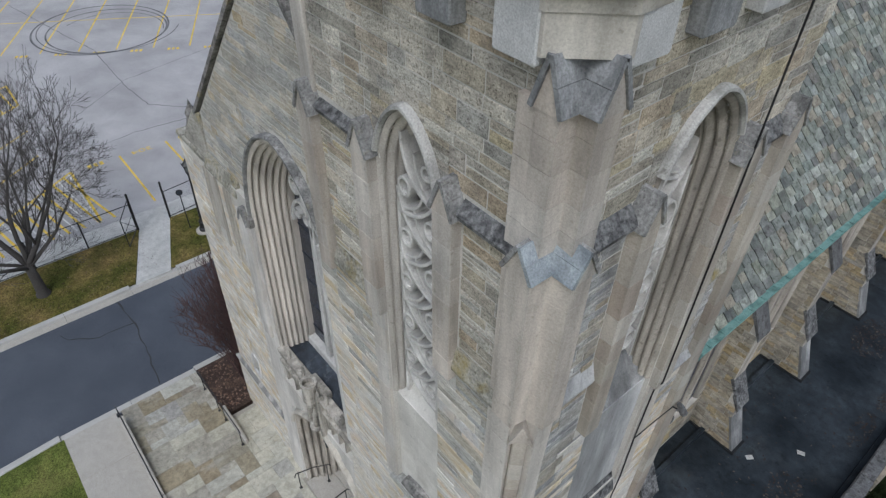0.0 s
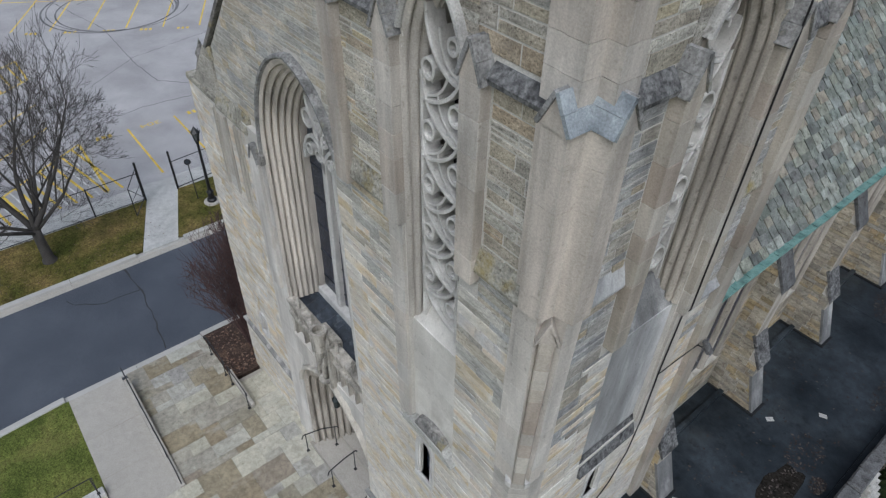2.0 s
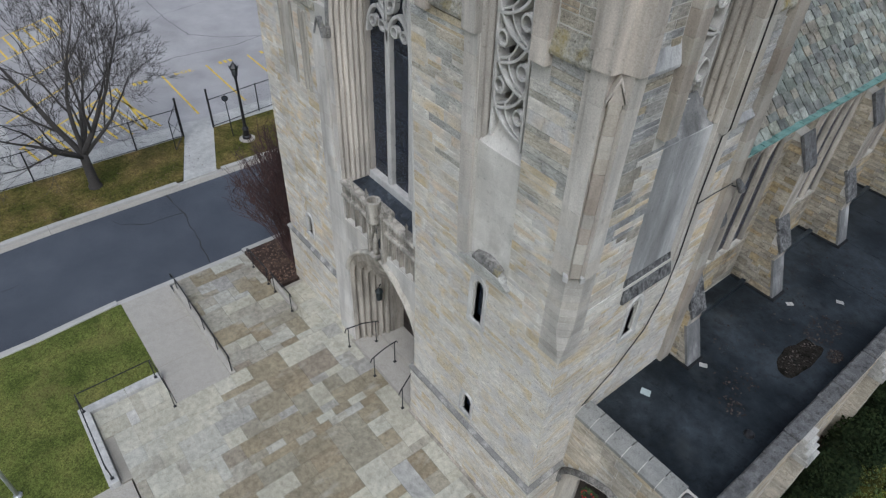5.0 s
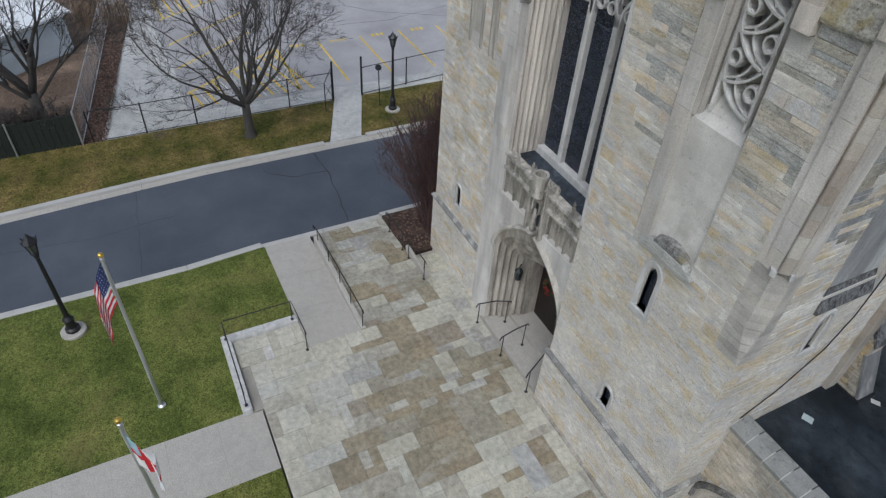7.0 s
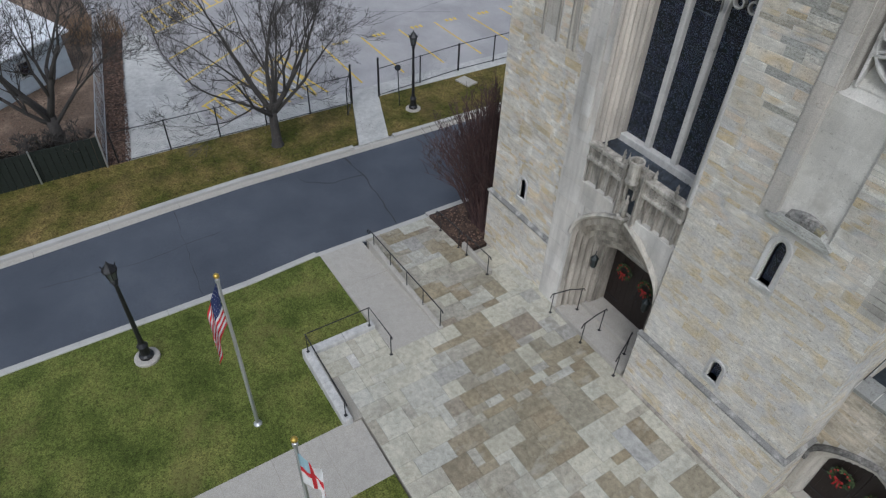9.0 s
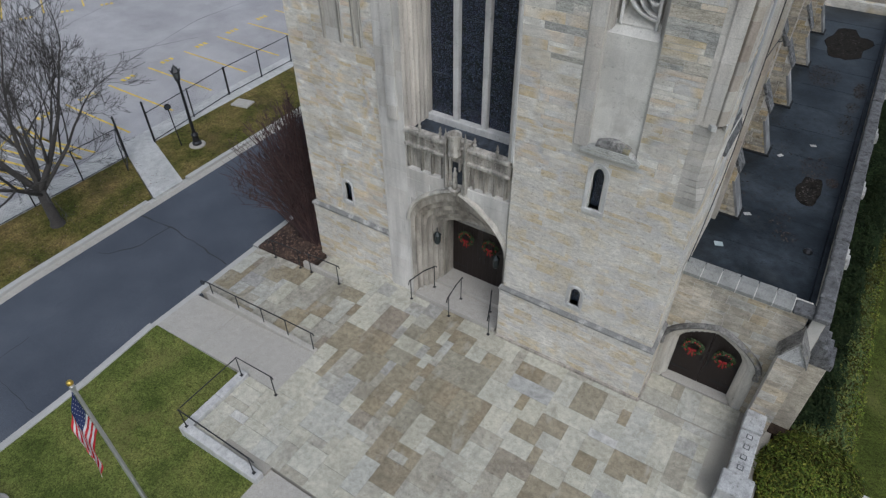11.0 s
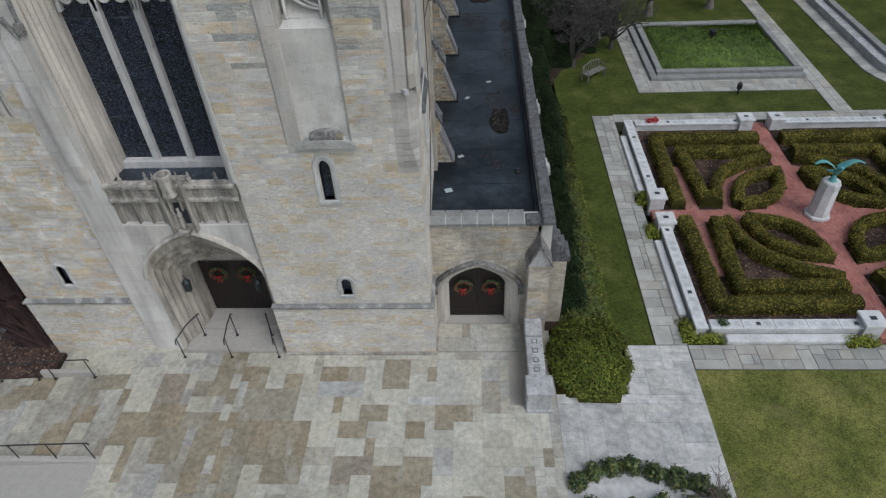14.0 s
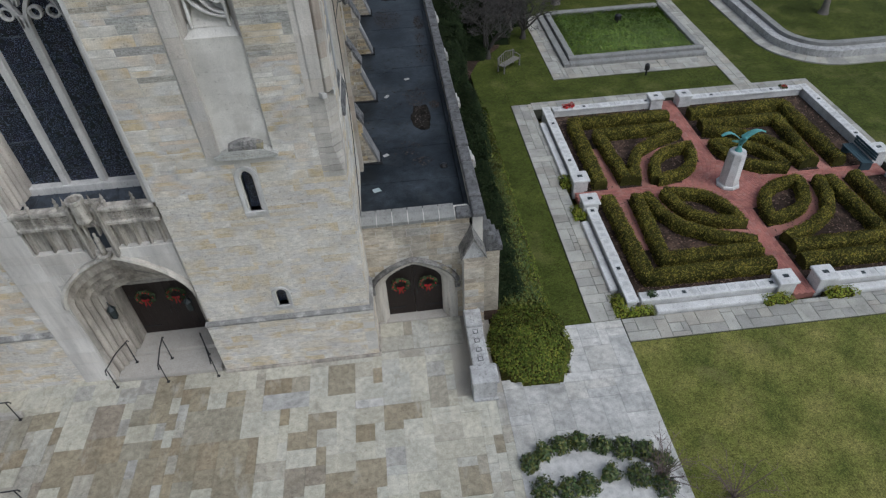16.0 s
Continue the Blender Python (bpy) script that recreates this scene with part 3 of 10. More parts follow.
define("grass_front", [(0.095, 0.115, 0.023), (0.135, 0.142, 0.033), (0.178, 0.165, 0.05)], 0.95, 0, (22, 0.5), (0.7, 0.16), (30, 1.0), stain=((0.20, 0.175, 0.075), 0.5, 0.55, 0.55), bed=(6.0, 0.22, 1.0), pits=(14, 0.53, 0.55), gloss=0.2)
define("granite_pale", [(0.63, 0.625, 0.61), (0.51, 0.507, 0.495)], 0.8, 0, (60, 0.2), (1.8, 0.22), (40, 0.4), stain=((0.20, 0.20, 0.195), 2.0, 0.585, 0.6), pits=(9, 0.61, 0.5), gloss=0.3)
define("limestone_band", [(0.36, 0.335, 0.29), (0.45, 0.42, 0.37), (0.30, 0.275, 0.24)], 0.85, 0, (40, 0.16), (1.4, 0.25), (20, 0.6), stain=((0.085, 0.082, 0.076), 2.2, 0.54, 0.65), streak=0.25, run=(5.0, 0.45), pits=(10, 0.58, 0.6), gloss=0.3)
define("twig_pale", [(0.17, 0.12, 0.11), (0.10, 0.075, 0.07)], 0.9, 0)
define("leaf_rose", [(0.022, 0.045, 0.012), (0.04, 0.075, 0.016), (0.065, 0.10, 0.022), (0.15, 0.15, 0.03), (0.03, 0.055, 0.014)], 0.55, 1.0, (25, 0.3), (1.6, 0.2))
define("dressed", [(0.49, 0.445, 0.39), (0.425, 0.38, 0.33), (0.53, 0.495, 0.445), (0.465, 0.41, 0.352), (0.40, 0.362, 0.318), (0.51, 0.48, 0.435)], 0.85, 1.0, (40, 0.14), (0.8, 0.22), (26, 0.35), stain=((0.17, 0.157, 0.14), 0.9, 0.56, 0.55), streak=0.3, run=(3.0, 0.3), pits=(10, 0.62, 0.45), gloss=0.3)
define("grass_flag", [(0.07, 0.095, 0.017), (0.105, 0.128, 0.028), (0.15, 0.152, 0.042)], 0.95, 0, (22, 0.5), (0.7, 0.16), (30, 1.0), stain=((0.19, 0.165, 0.06), 0.5, 0.545, 0.6), bed=(6.0, 0.22, 1.0), pits=(14, 0.52, 0.6), gloss=0.2)
define("near_black", [(0.008, 0.009, 0.011)], 0.9, 0, (40, 0.1), (2, 0.1), (40, 0.0))
define("screen_green", [(0.014, 0.021, 0.015), (0.009, 0.013, 0.010)], 0.8, 0, (20, 0.4), (1.5, 0.3))
define("verge", [(0.074, 0.083, 0.016), (0.114, 0.099, 0.028), (0.151, 0.109, 0.042)], 0.95, 0, (16, 0.4), (0.8, 0.2), (20, 1.0), stain=((0.075, 0.052, 0.027), 0.42, 0.53, 0.6), bed=(4.0, 0.25, 1.0), pits=(9, 0.53, 0.6), gloss=0.15)
define("concrete_pale", [(0.52, 0.515, 0.49), (0.44, 0.435, 0.415)], 0.85, 0, (40, 0.16), (0.8, 0.18), (60, 0.3), stain=((0.30, 0.29, 0.28), 0.9, 0.58, 0.5), bed=(4.0, 0.12, 1.0), pits=(9, 0.62, 0.35), gloss=0.35)
define("cover_core", [(0.05, 0.085, 0.012), (0.07, 0.105, 0.016)], 0.95, 0, (22, 0.5), (1.6, 0.3), (18, 1.0))
define("leaf_cover", [(0.085, 0.15, 0.014), (0.12, 0.19, 0.018), (0.06, 0.105, 0.012), (0.16, 0.20, 0.022)], 0.6, 1.0, (25, 0.3), (1.0, 0.3))
define("masonry_porch", [(0.44, 0.39, 0.31), (0.37, 0.335, 0.275), (0.47, 0.43, 0.36), (0.34, 0.31, 0.265), (0.42, 0.35, 0.245), (0.40, 0.385, 0.35), (0.45, 0.37, 0.27)], 0.9, 1.0, (34, 0.18), (1.2, 0.22), (22, 0.6), stain=((0.17, 0.16, 0.14), 0.9, 0.56, 0.55), bed=(3.5, 0.2, 3.0), pits=(10, 0.59, 0.55), gloss=0.25)
define("dry_leaf", [(0.10, 0.058, 0.04), (0.06, 0.036, 0.027), (0.22, 0.15, 0.11), (0.15, 0.085, 0.055), (0.04, 0.027, 0.022)], 0.9, 1.0)
define("granite_mid", [(0.50, 0.50, 0.49), (0.43, 0.43, 0.425)], 0.8, 0, (60, 0.2), (1.8, 0.22), (40, 0.4), stain=((0.22, 0.22, 0.215), 2.0, 0.58, 0.6), gloss=0.3)
define("granite_dim", [(0.28, 0.28, 0.265), (0.20, 0.20, 0.19)], 0.85, 0, (60, 0.25), (1.8, 0.25), (40, 0.4), stain=((0.12, 0.12, 0.11), 1.6, 0.55, 0.6), pits=(8, 0.58, 0.5), gloss=0.3)
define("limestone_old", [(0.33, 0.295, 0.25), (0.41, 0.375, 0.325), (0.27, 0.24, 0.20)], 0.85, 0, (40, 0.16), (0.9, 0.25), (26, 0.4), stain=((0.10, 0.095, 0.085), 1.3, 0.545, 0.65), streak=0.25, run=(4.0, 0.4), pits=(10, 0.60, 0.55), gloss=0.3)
# blue-grey tones put the side's sky light into the stone, with grime runs
define("masonry_skylit", [(0.42, 0.42, 0.405), (0.30, 0.303, 0.305), (0.37, 0.36, 0.33), (0.27, 0.273, 0.275), (0.46, 0.458, 0.445), (0.37, 0.335, 0.27), (0.32, 0.325, 0.33), (0.42, 0.36, 0.255)], 0.9, 1.0, (40, 0.26), (1.6, 0.2), (18, 0.9), stain=((0.10, 0.102, 0.103), 1.2, 0.56, 0.55), bed=(6.0, 0.22, 5.0), run=(2.4, 0.25), pits=(20, 0.57, 0.7), gloss=0.25)
define("hood_stone", [(0.36, 0.355, 0.335), (0.43, 0.42, 0.395), (0.30, 0.295, 0.28)], 0.85, 0, (40, 0.2), (1.6, 0.3), (26, 0.4), stain=((0.14, 0.15, 0.13), 1.5, 0.55, 0.6), pits=(9, 0.60, 0.5), gloss=0.3)
define("cap_stone", [(0.20, 0.20, 0.198), (0.28, 0.277, 0.27), (0.145, 0.145, 0.143)], 0.9, 0, (26, 0.3), (2.4, 0.3), (18, 0.8), stain=((0.27, 0.235, 0.11), 2.2, 0.60, 0.6), run=(6.0, 0.3), pits=(12, 0.57, 0.6), gloss=0.25)
define("masonry_old", [(0.36, 0.31, 0.225), (0.27, 0.245, 0.20), (0.39, 0.35, 0.28), (0.24, 0.225, 0.195), (0.35, 0.275, 0.155), (0.31, 0.295, 0.26), (0.37, 0.29, 0.18)], 0.9, 1.0, (30, 0.2), (1.2, 0.25), (22, 0.7), stain=((0.10, 0.095, 0.085), 1.1, 0.535, 0.6), bed=(3.5, 0.25, 3.0), pits=(10, 0.57, 0.6), gloss=0.2)
define("lichen_stone", [(0.27, 0.26, 0.22), (0.34, 0.325, 0.28), (0.21, 0.20, 0.165)], 0.9, 0, (20, 0.35), (2.0, 0.3), (18, 0.8), stain=((0.26, 0.20, 0.055), 2.4, 0.51, 0.75), pits=(9, 0.55, 0.65), gloss=0.2)
define("leaf_mound", [(0.125, 0.163, 0.019), (0.069, 0.106, 0.014), (0.188, 0.188, 0.03), (0.037, 0.062, 0.012), (0.094, 0.112, 0.019)], 0.8, 1.0, (25, 0.3), (1.2, 0.3), gloss=0.15)
define("portal_stone", [(0.56, 0.535, 0.495), (0.52, 0.495, 0.455), (0.58, 0.56, 0.525), (0.50, 0.47, 0.425)], 0.85, 1.0, (40, 0.12), (0.8, 0.18), (26, 0.35), stain=((0.30, 0.28, 0.25), 0.9, 0.57, 0.5), streak=0.4, run=(3.0, 0.2), pits=(10, 0.63, 0.4), gloss=0.3)

def pane_material(name, colour, rough, scale):
    """Dark leaded glass: glossy, with a raised net of lead cames."""
    m = bpy.data.materials.new(name)
    m.use_nodes = True
    t = m.node_tree
    N, L = t.nodes.new, t.links.new
    bsdf = t.nodes["Principled BSDF"]
    geo = N("ShaderNodeNewGeometry")
    cell = N("ShaderNodeTexVoronoi")
    cell.inputs["Scale"].default_value = scale
    L(geo.outputs["Position"], cell.inputs["Vector"])
    # curling cames: rings round each cell's centre
    curl, wave_, away = N("ShaderNodeMath"), N("ShaderNodeMath"), N("ShaderNodeMath")
    curl.operation, wave_.operation, away.operation = "MULTIPLY", "SINE", "ABSOLUTE"
    curl.inputs[1].default_value = 7.5
    L(cell.outputs["Distance"], curl.inputs[0])
    L(curl.outputs[0], wave_.inputs[0])
    L(wave_.outputs[0], away.inputs[0])
    edge = N("ShaderNodeMapRange")
    edge.inputs[1].default_value, edge.inputs[2].default_value = 0.08, 0.40
    L(away.outputs[0], edge.inputs[0])
    dim = N("ShaderNodeMix")
    dim.data_type, dim.blend_type = "RGBA", "MULTIPLY"
    dim.inputs["Factor"].default_value = 0.8
    dim.inputs[6].default_value = (*colour, 1)
    L(cell.outputs["Color"], dim.inputs[7])
    mix = N("ShaderNodeMix")
    mix.data_type = "RGBA"
    L(edge.outputs[0], mix.inputs["Factor"])
    # came colour is a bright blue that paints in the sky's reflection
    mix.inputs[6].default_value = (0.13, 0.165, 0.24, 1)
    L(dim.outputs[2], mix.inputs[7])
    L(mix.outputs[2], bsdf.inputs["Base Color"])
    bsdf.inputs["Roughness"].default_value = rough
    b = N("ShaderNodeBump")
    b.inputs["Strength"].default_value, b.inputs["Distance"].default_value = 0.5, 0.01
    b.invert = True
    L(edge.outputs[0], b.inputs["Height"])
    L(b.outputs[0], bsdf.inputs["Normal"])
    return m


MAT["leaded_glass"] = pane_material("leaded_glass", (0.006, 0.009, 0.02), 0.3, 11.0)
MAT["plain_glass"] = pane_material("plain_glass", (0.02, 0.022, 0.028), 0.2, 2.0)

# ---- ground, road, parking lot, lawns ----
def slab(name, poly, z0, z1, mat_name, label, category=""):
    return solid(name, Geo().prism(poly, z0, z1), MAT[mat_name], label, category)


def rect(x0, x1, y0, y1):
    return [(x0, y0), (x1, y0), (x1, y1), (x0, y1)]


def sheet(name, corners, mat_name, label, category, cut=24):
    """A gently sloping sheet between four corners (x, y, z), with slight unevenness."""
    a, b, c, d = (Vector(p) for p in corners)
    g, p, f = Geo(), [], []
    for i in range(cut + 1):
        for k in range(cut + 1):
            s, t = i / cut, k / cut
            q = (a * (1 - s) + b * s) * (1 - t) + (d * (1 - s) + c * s) * t
            p.append((q.x, q.y, q.z + 0.02 * noise.noise((q.x * 0.5, q.y * 0.5, 0)) * min(1, 8 * s * (1 - s)) * min(1, 8 * t * (1 - t))))
    for i in range(cut):
        for k in range(cut):
            n = i * (cut + 1) + k
            f.append((n, n + cut + 1, n + cut + 2, n + 1))
    g.add(p, f)
    return solid(name, g, MAT[mat_name], label, category, smooth=True)


slab("ground", rect(-600, 600, -600, 600), -3.0, -0.80, "grass_dry", "wide dry winter grass ground reaching the horizon")
slab("road", rect(-22.85, -16.2, -150, 150), -1.0, -0.52, "asphalt", "dark blue-grey asphalt driveway beside the church")
slab("parking_lot", rect(-160, -28.4, -10.9, 150), -1.0, -0.46, "lot_asphalt", "pale worn asphalt parking lot with yellow stall lines", "parking lot")
slab("pavement_fence", rect(-28.4, -27.0, -11.6, 150), -1.0, -0.38, "concrete_pale", "pale concrete pavement strip along the black fence", "pavement")
slab("pavement_yard", [(-42.9, -8.3), (-42.6, -7.2), (-34, -6.9), (-28.4, -7.0), (-28.4, -11.3)], -0.9, -0.435, "concrete_pale", "pale concrete drive strip beside the leaf bed", "pavement")
sheet("verge_far", [(-26.98, -8.0, -0.34), (-23.1, -8.0, -0.40), (-23.1, -0.98, -0.40), (-26.98, 0.62, -0.34)], "verge", "patchy winter grass verge between fence and road", "lawn", 40)
sheet("verge_far_bend", [(-26.98, -24, -0.34), (-22.01, -24, -0.40), (-23.1, -8.0, -0.40), (-26.98, -8.0, -0.34)], "verge", "patchy winter grass verge along the bending kerb", "lawn", 40)
sheet("verge_far_south", [(-26.98, -60, -0.34), (-22.01, -60, -0.40), (-22.01, -24, -0.40), (-26.98, -24, -0.34)], "verge", "patchy winter grass verge along the driveway", "lawn", 20)
sheet("verge_far_north", [(-26.98, 2.3, -0.34), (-23.1, 0.76, -0.40), (-23.1, 120, -0.40), (-26.98, 120, -0.34)], "verge", "patchy winter grass verge with a lamp post", "lawn", 40)
slab("pavement_crossing", [(-27.0, 0.64), (-23.0, -0.96), (-22.92, -0.96), (-22.92, 0.74), (-23.0, 0.74), (-27.0, 2.28)], -0.9, -0.375, "concrete_pale", "narrow concrete path crossing the verge to the road", "path")
slab("yard_earth", [(-90, -120), (-27.0, -120), (-27.0, -12.4), (-43.2, -9.7), (-90, -9.7)], -1.0, -0.40, "bare_earth", "bare brown winter earth yard behind the fence", "yard")
slab("leaf_bed", [(-43.2, -9.7), (-27.0, -12.4), (-26.95, -11.4), (-42.8, -8.4)], -1.0, -0.36, "leaf_litter", "strip of fallen brown leaves under the wire fence", "leaf bed")


def far_bend(y):
    """How far the far side of the road swings in towards the church."""
    return 0.068 * min(max(0.0, -8.0 - y), 16.0)


def near_bend(y):
    return 0.25 * min(max(0.0, (-6.4 - y) / 3.0), 1.0)


def kerb(name, x0, x1, runs, label, bend, pan=0.0):
    """A kerb of separate stones along y; runs: (y0, y1, top)."""
    base = thing(name, label, "kerb", kind="structure")
    for y0, y1, top in runs:
        n = max(1, round((y1 - y0) / 3.0))
        for k in range(n):
            a, c = y0 + (y1 - y0) * k / n, y0 + (y1 - y0) * (k + 1) / n
            ends = [(y, bend(y)) for y in (a + 0.006, c - 0.006)]
            part("kerb_stone", Geo().rings([[(x0 + d, y, -0.95), (x0 + d, y, top - 0.02), (x0 + d + 0.02, y, top), (x1 + d - 0.02, y, top), (x1 + d, y, top - 0.02), (x1 + d, y, -0.95)] for y, d in ends]), MAT["kerb_concrete"], base)
            if pan:
                part("gutter_stone", Geo().rings([[(x1 + d + 0.004, y, -0.9), (x1 + d + 0.004, y, -0.5), (x1 + d + pan, y, -0.512), (x1 + d + pan, y, -0.9)] for y, d in ends]), MAT["concrete"], base)


kerb("kerb_far", -23.12, -22.86, [(-60, -1.3, -0.36), (-1.3, 1.0, -0.48), (1.0, 60, -0.36)], "long pale concrete kerb on the far side of the road", far_bend, 0.36)
kerb("kerb_near", -16.56, -16.28, [(-60, -6.2, -0.36), (-6.2, -0.9, -0.46), (-0.9, 2.0, -0.36), (2.0, 60, -0.36)], "pale concrete kerb between driveway and lawn", near_bend)
sheet("lawn_flag", [(-16.28, -60, -0.42), (-11.4, -60, -0.28), (-11.4, -6.1, -0.28), (-16.28, -6.1, -0.42)], "grass_flag", "green front lawn with worn yellow patches and flagpoles", "lawn", 40)
sheet("lawn_flag_inner", [(-11.4, -60, -0.28), (-8.42, -60, -0.14), (-8.42, -8.52, -0.14), (-11.4, -8.52, -0.28)], "grass_flag", "green front lawn beside the concrete walk", "lawn", 40)
slab("pavement_walk", rect(-8.42, -6.15, -60, -8.2), -0.8, -0.11, "concrete", "pale concrete front walk leading to the plaza", "pavement")
sheet("lawn_front", [(-6.15, -60, -0.12), (40, -60, -0.12), (40, -8.2, -0.06), (-6.15, -8.2, -0.12)], "grass", "green lawn in front of the flagstone plaza", "lawn", 30)
# walk joints
joints = Geo()
for y in range(0, 12):
    joints.box(-8.42, -6.15, -9.6 - 1.52 * y, -9.585 - 1.52 * y, -0.109, -0.106)
tagged(part("walk_joint", joints, MAT["joint_sand"], bpy.data.objects["pavement_walk"]), kind="stuff")

# concrete ramp up from the road
ramp = solid("ramp", fixed := Geo().add([(-16.28, -6.1, -0.9), (-10.1, -6.1, -0.9), (-10.1, -4.2, -0.9), (-16.28, -4.2, -0.9), (-16.28, -6.1, -0.43), (-10.1, -6.1, 0.0), (-10.1, -4.2, 0.0), (-16.28, -4.2, -0.43)],
             [(3, 2, 1, 0), (4, 5, 6, 7), (0, 1, 5, 4), (1, 2, 6, 5), (2, 3, 7, 6), (3, 0, 4, 7)]), MAT["concrete"], "pale concrete ramp from the road up to the plaza", "ramp")
for x in (-14.0, -12.05):
    z = -0.43 + 0.43 * (x + 16.28) / 6.18
    part("ramp_joint", Geo().box(x, x + 0.02, -6.1, -4.2, z - 0.01, z + 0.004), MAT["joint_sand"], ramp)


def random_ashlar(x0, x1, y0, y1, unit, seed, inside=None):
    """Rectangles of mixed sizes that fill an area on a grid."""
    rng = random.Random(seed)
    nx, ny = int(round((x1 - x0) / unit)), int(round((y1 - y0) / unit))
    ux, uy = (x1 - x0) / nx, (y1 - y0) / ny
    used = [[False] * ny for _ in range(nx)]
    sizes = [(4, 2), (3, 2), (3, 2), (2, 2), (2, 3), (4, 3), (3, 3), (2, 2), (5, 2), (2, 4), (3, 4), (2, 1), (3, 1)]
    out = []
    for j in range(ny):
        for i in range(nx):
            if used[i][j]:
                continue
            rng.shuffle(sizes)
            for w, h in sizes + [(2, 1), (1, 2), (1, 1)]:
                if i + w <= nx and j + h <= ny and not any(used[i + a][j + c] for a in range(w) for c in range(h)):
                    for a in range(w):
                        for c in range(h):
                            used[i + a][j + c] = True
                    r = (x0 + i * ux, x0 + (i + w) * ux, y0 + j * uy, y0 + (j + h) * uy)
                    if inside is None or inside((r[0] + r[1]) / 2, (r[2] + r[3]) / 2):
                        out.append(r)
                    break
    return out


def lay_flags(base, rects, material_, seed, z=0.0, slope=None, near=None, name="flagstone", joint=0.009, most=300, choose=None):
    """Paving stones with open joints; slope(x, y) gives the height of the bed."""
    rng = random.Random(seed)
    meshes, rests, count = {}, {}, 0
    for x0, x1, y0, y1 in rects:
        cx, cy = (x0 + x1) / 2, (y0 + y1) / 2
        kind_ = choose(cx, cy, rng) if choose else material_
        if kind_.name not in meshes:
            meshes[kind_.name] = Geo().face_stone(-0.5, 0.5, -0.5, 0.5, -0.5, 0.5, 0.012).mesh(name, kind_)
            rests[kind_.name] = Geo()
        mesh, rest = meshes[kind_.name], rests[kind_.name]
        top = (slope(cx, cy) if slope else z) + rng.uniform(-0.004, 0.004)
        tilt = 0.0
        if slope:
            tilt = math.atan((slope(x1, cy) - slope(x0, cy)) / (x1 - x0))
        w, h = x1 - x0 - joint, y1 - y0 - joint
        if count < most and (near is None or (near[0] <= cx <= near[1] and near[2] <= cy <= near[3])):
            ob = new(name, mesh)
            ob.parent = base
            ob.matrix_world = Matrix.Translation((cx, cy, top - 0.02)) @ Matrix.Rotation(-tilt, 4, "Y") @ Matrix.Diagonal((w, h, 0.04, 1))
            count += 1
        else:
            b = Geo(Matrix.Translation((cx, cy, top - 0.02)) @ Matrix.Rotation(-tilt, 4, "Y"))
            b.face_stone(-w / 2, w / 2, -h / 2, h / 2, -0.02, 0.02, 0.006)
            n = len(rest.v)
            rest.v += b.v
            rest.f += [tuple(i + n for i in f) for f in b.f]
    for key, rest in rests.items():
        if rest.f:
            tagged(part(name + "_field", rest, bpy.data.materials[key], base), kind="stuff")


# plaza of mixed flagstones
plaza = slab("plaza", [(-11.3, -8.45), (-8.3, -8.45), (-8.3, -8.15), (4.0, -8.15), (4.0, 1.6), (-9.0, 1.6), (-9.0, 0.4), (-10.1, 0.4), (-10.1, -6.12), (-11.3, -6.12)], -0.9, -0.03, "joint_sand", "plaza of mixed tan and grey flagstones before the doors")
plaza_west = solid("plaza_west", Geo().add([(-16.28, -4.0, -0.9), (-10.1, -4.0, -0.9), (-10.1, -0.9, -0.9), (-16.28, -0.9, -0.9), (-16.28, -4.0, -0.45), (-10.1, -4.0, -0.03), (-10.1, -0.9, -0.03), (-16.28, -0.9, -0.45)],
                                           [(3, 2, 1, 0), (4, 5, 6, 7), (0, 1, 5, 4), (1, 2, 6, 5), (2, 3, 7, 6), (3, 0, 4, 7)]), MAT["joint_sand"], "flagstone walk sloping from the plaza down to the road", "walk")
plaza_east = slab("plaza_east", [(4.0, -8.15), (8.65, -8.15), (8.65, -0.7), (8.65, 0.32), (6.3, 0.32), (6.3, -1.7), (4.0, -1.7)], -0.9, -0.03, "joint_sand", "grey flagstone terrace beside the lawn", "terrace")

# ---- church: south tower ----
T_X0, T_Y1, T_TOP = -5.05, 5.0, 21.4
T_UP = -4.7          # west edge of the upper stages
NICHE_F = Opening(-2.99, -1.72, 11.6, 16.2, 17.58, 0.0)
PANEL_F = Opening(-2.99, -1.72, 8.6, 11.6)
SLIT_F = Opening(-2.72, -2.42, 6.7, 7.75, 8.0, 0.16)
SMALL_F = Opening(-2.76, -2.46, 2.92, 3.42, 3.58, 0.13)
NICHE_S = Opening(1.74, 3.46, 12.2, 16.6, 17.98, 0.0)
PANEL_S = Opening(1.74, 3.46, 8.75, 12.2)
SLIT_S = Opening(2.3, 2.62, 6.9, 7.75, 8.0, 0.16)


def tower_wall(name, m, mt, u0, u1, corner, holes, label):
    """Tower wall in stages; above the plain base it stops short of the angle buttresses."""
    lo, hi = (T_UP, corner) if u0 < 0 else (corner, u1)
    g = Geo(m)
    pierced_wall(g, u0, u1, -0.6, 7.6, -0.55, -0.02, holes)
    g.m = mt
    pierced_wall(g, min(lo, u0) if u0 < 0 else lo, hi, 7.6, 13.7, -0.55, -0.02, holes)
    pierced_wall(g, lo, hi, 13.7, 16.75, -0.55, -0.04, holes)
    pierced_wall(g, lo, hi, 16.75, T_TOP, -0.55, -0.09, holes)
    return solid(name, g, MAT["mortar"], label, "wall")


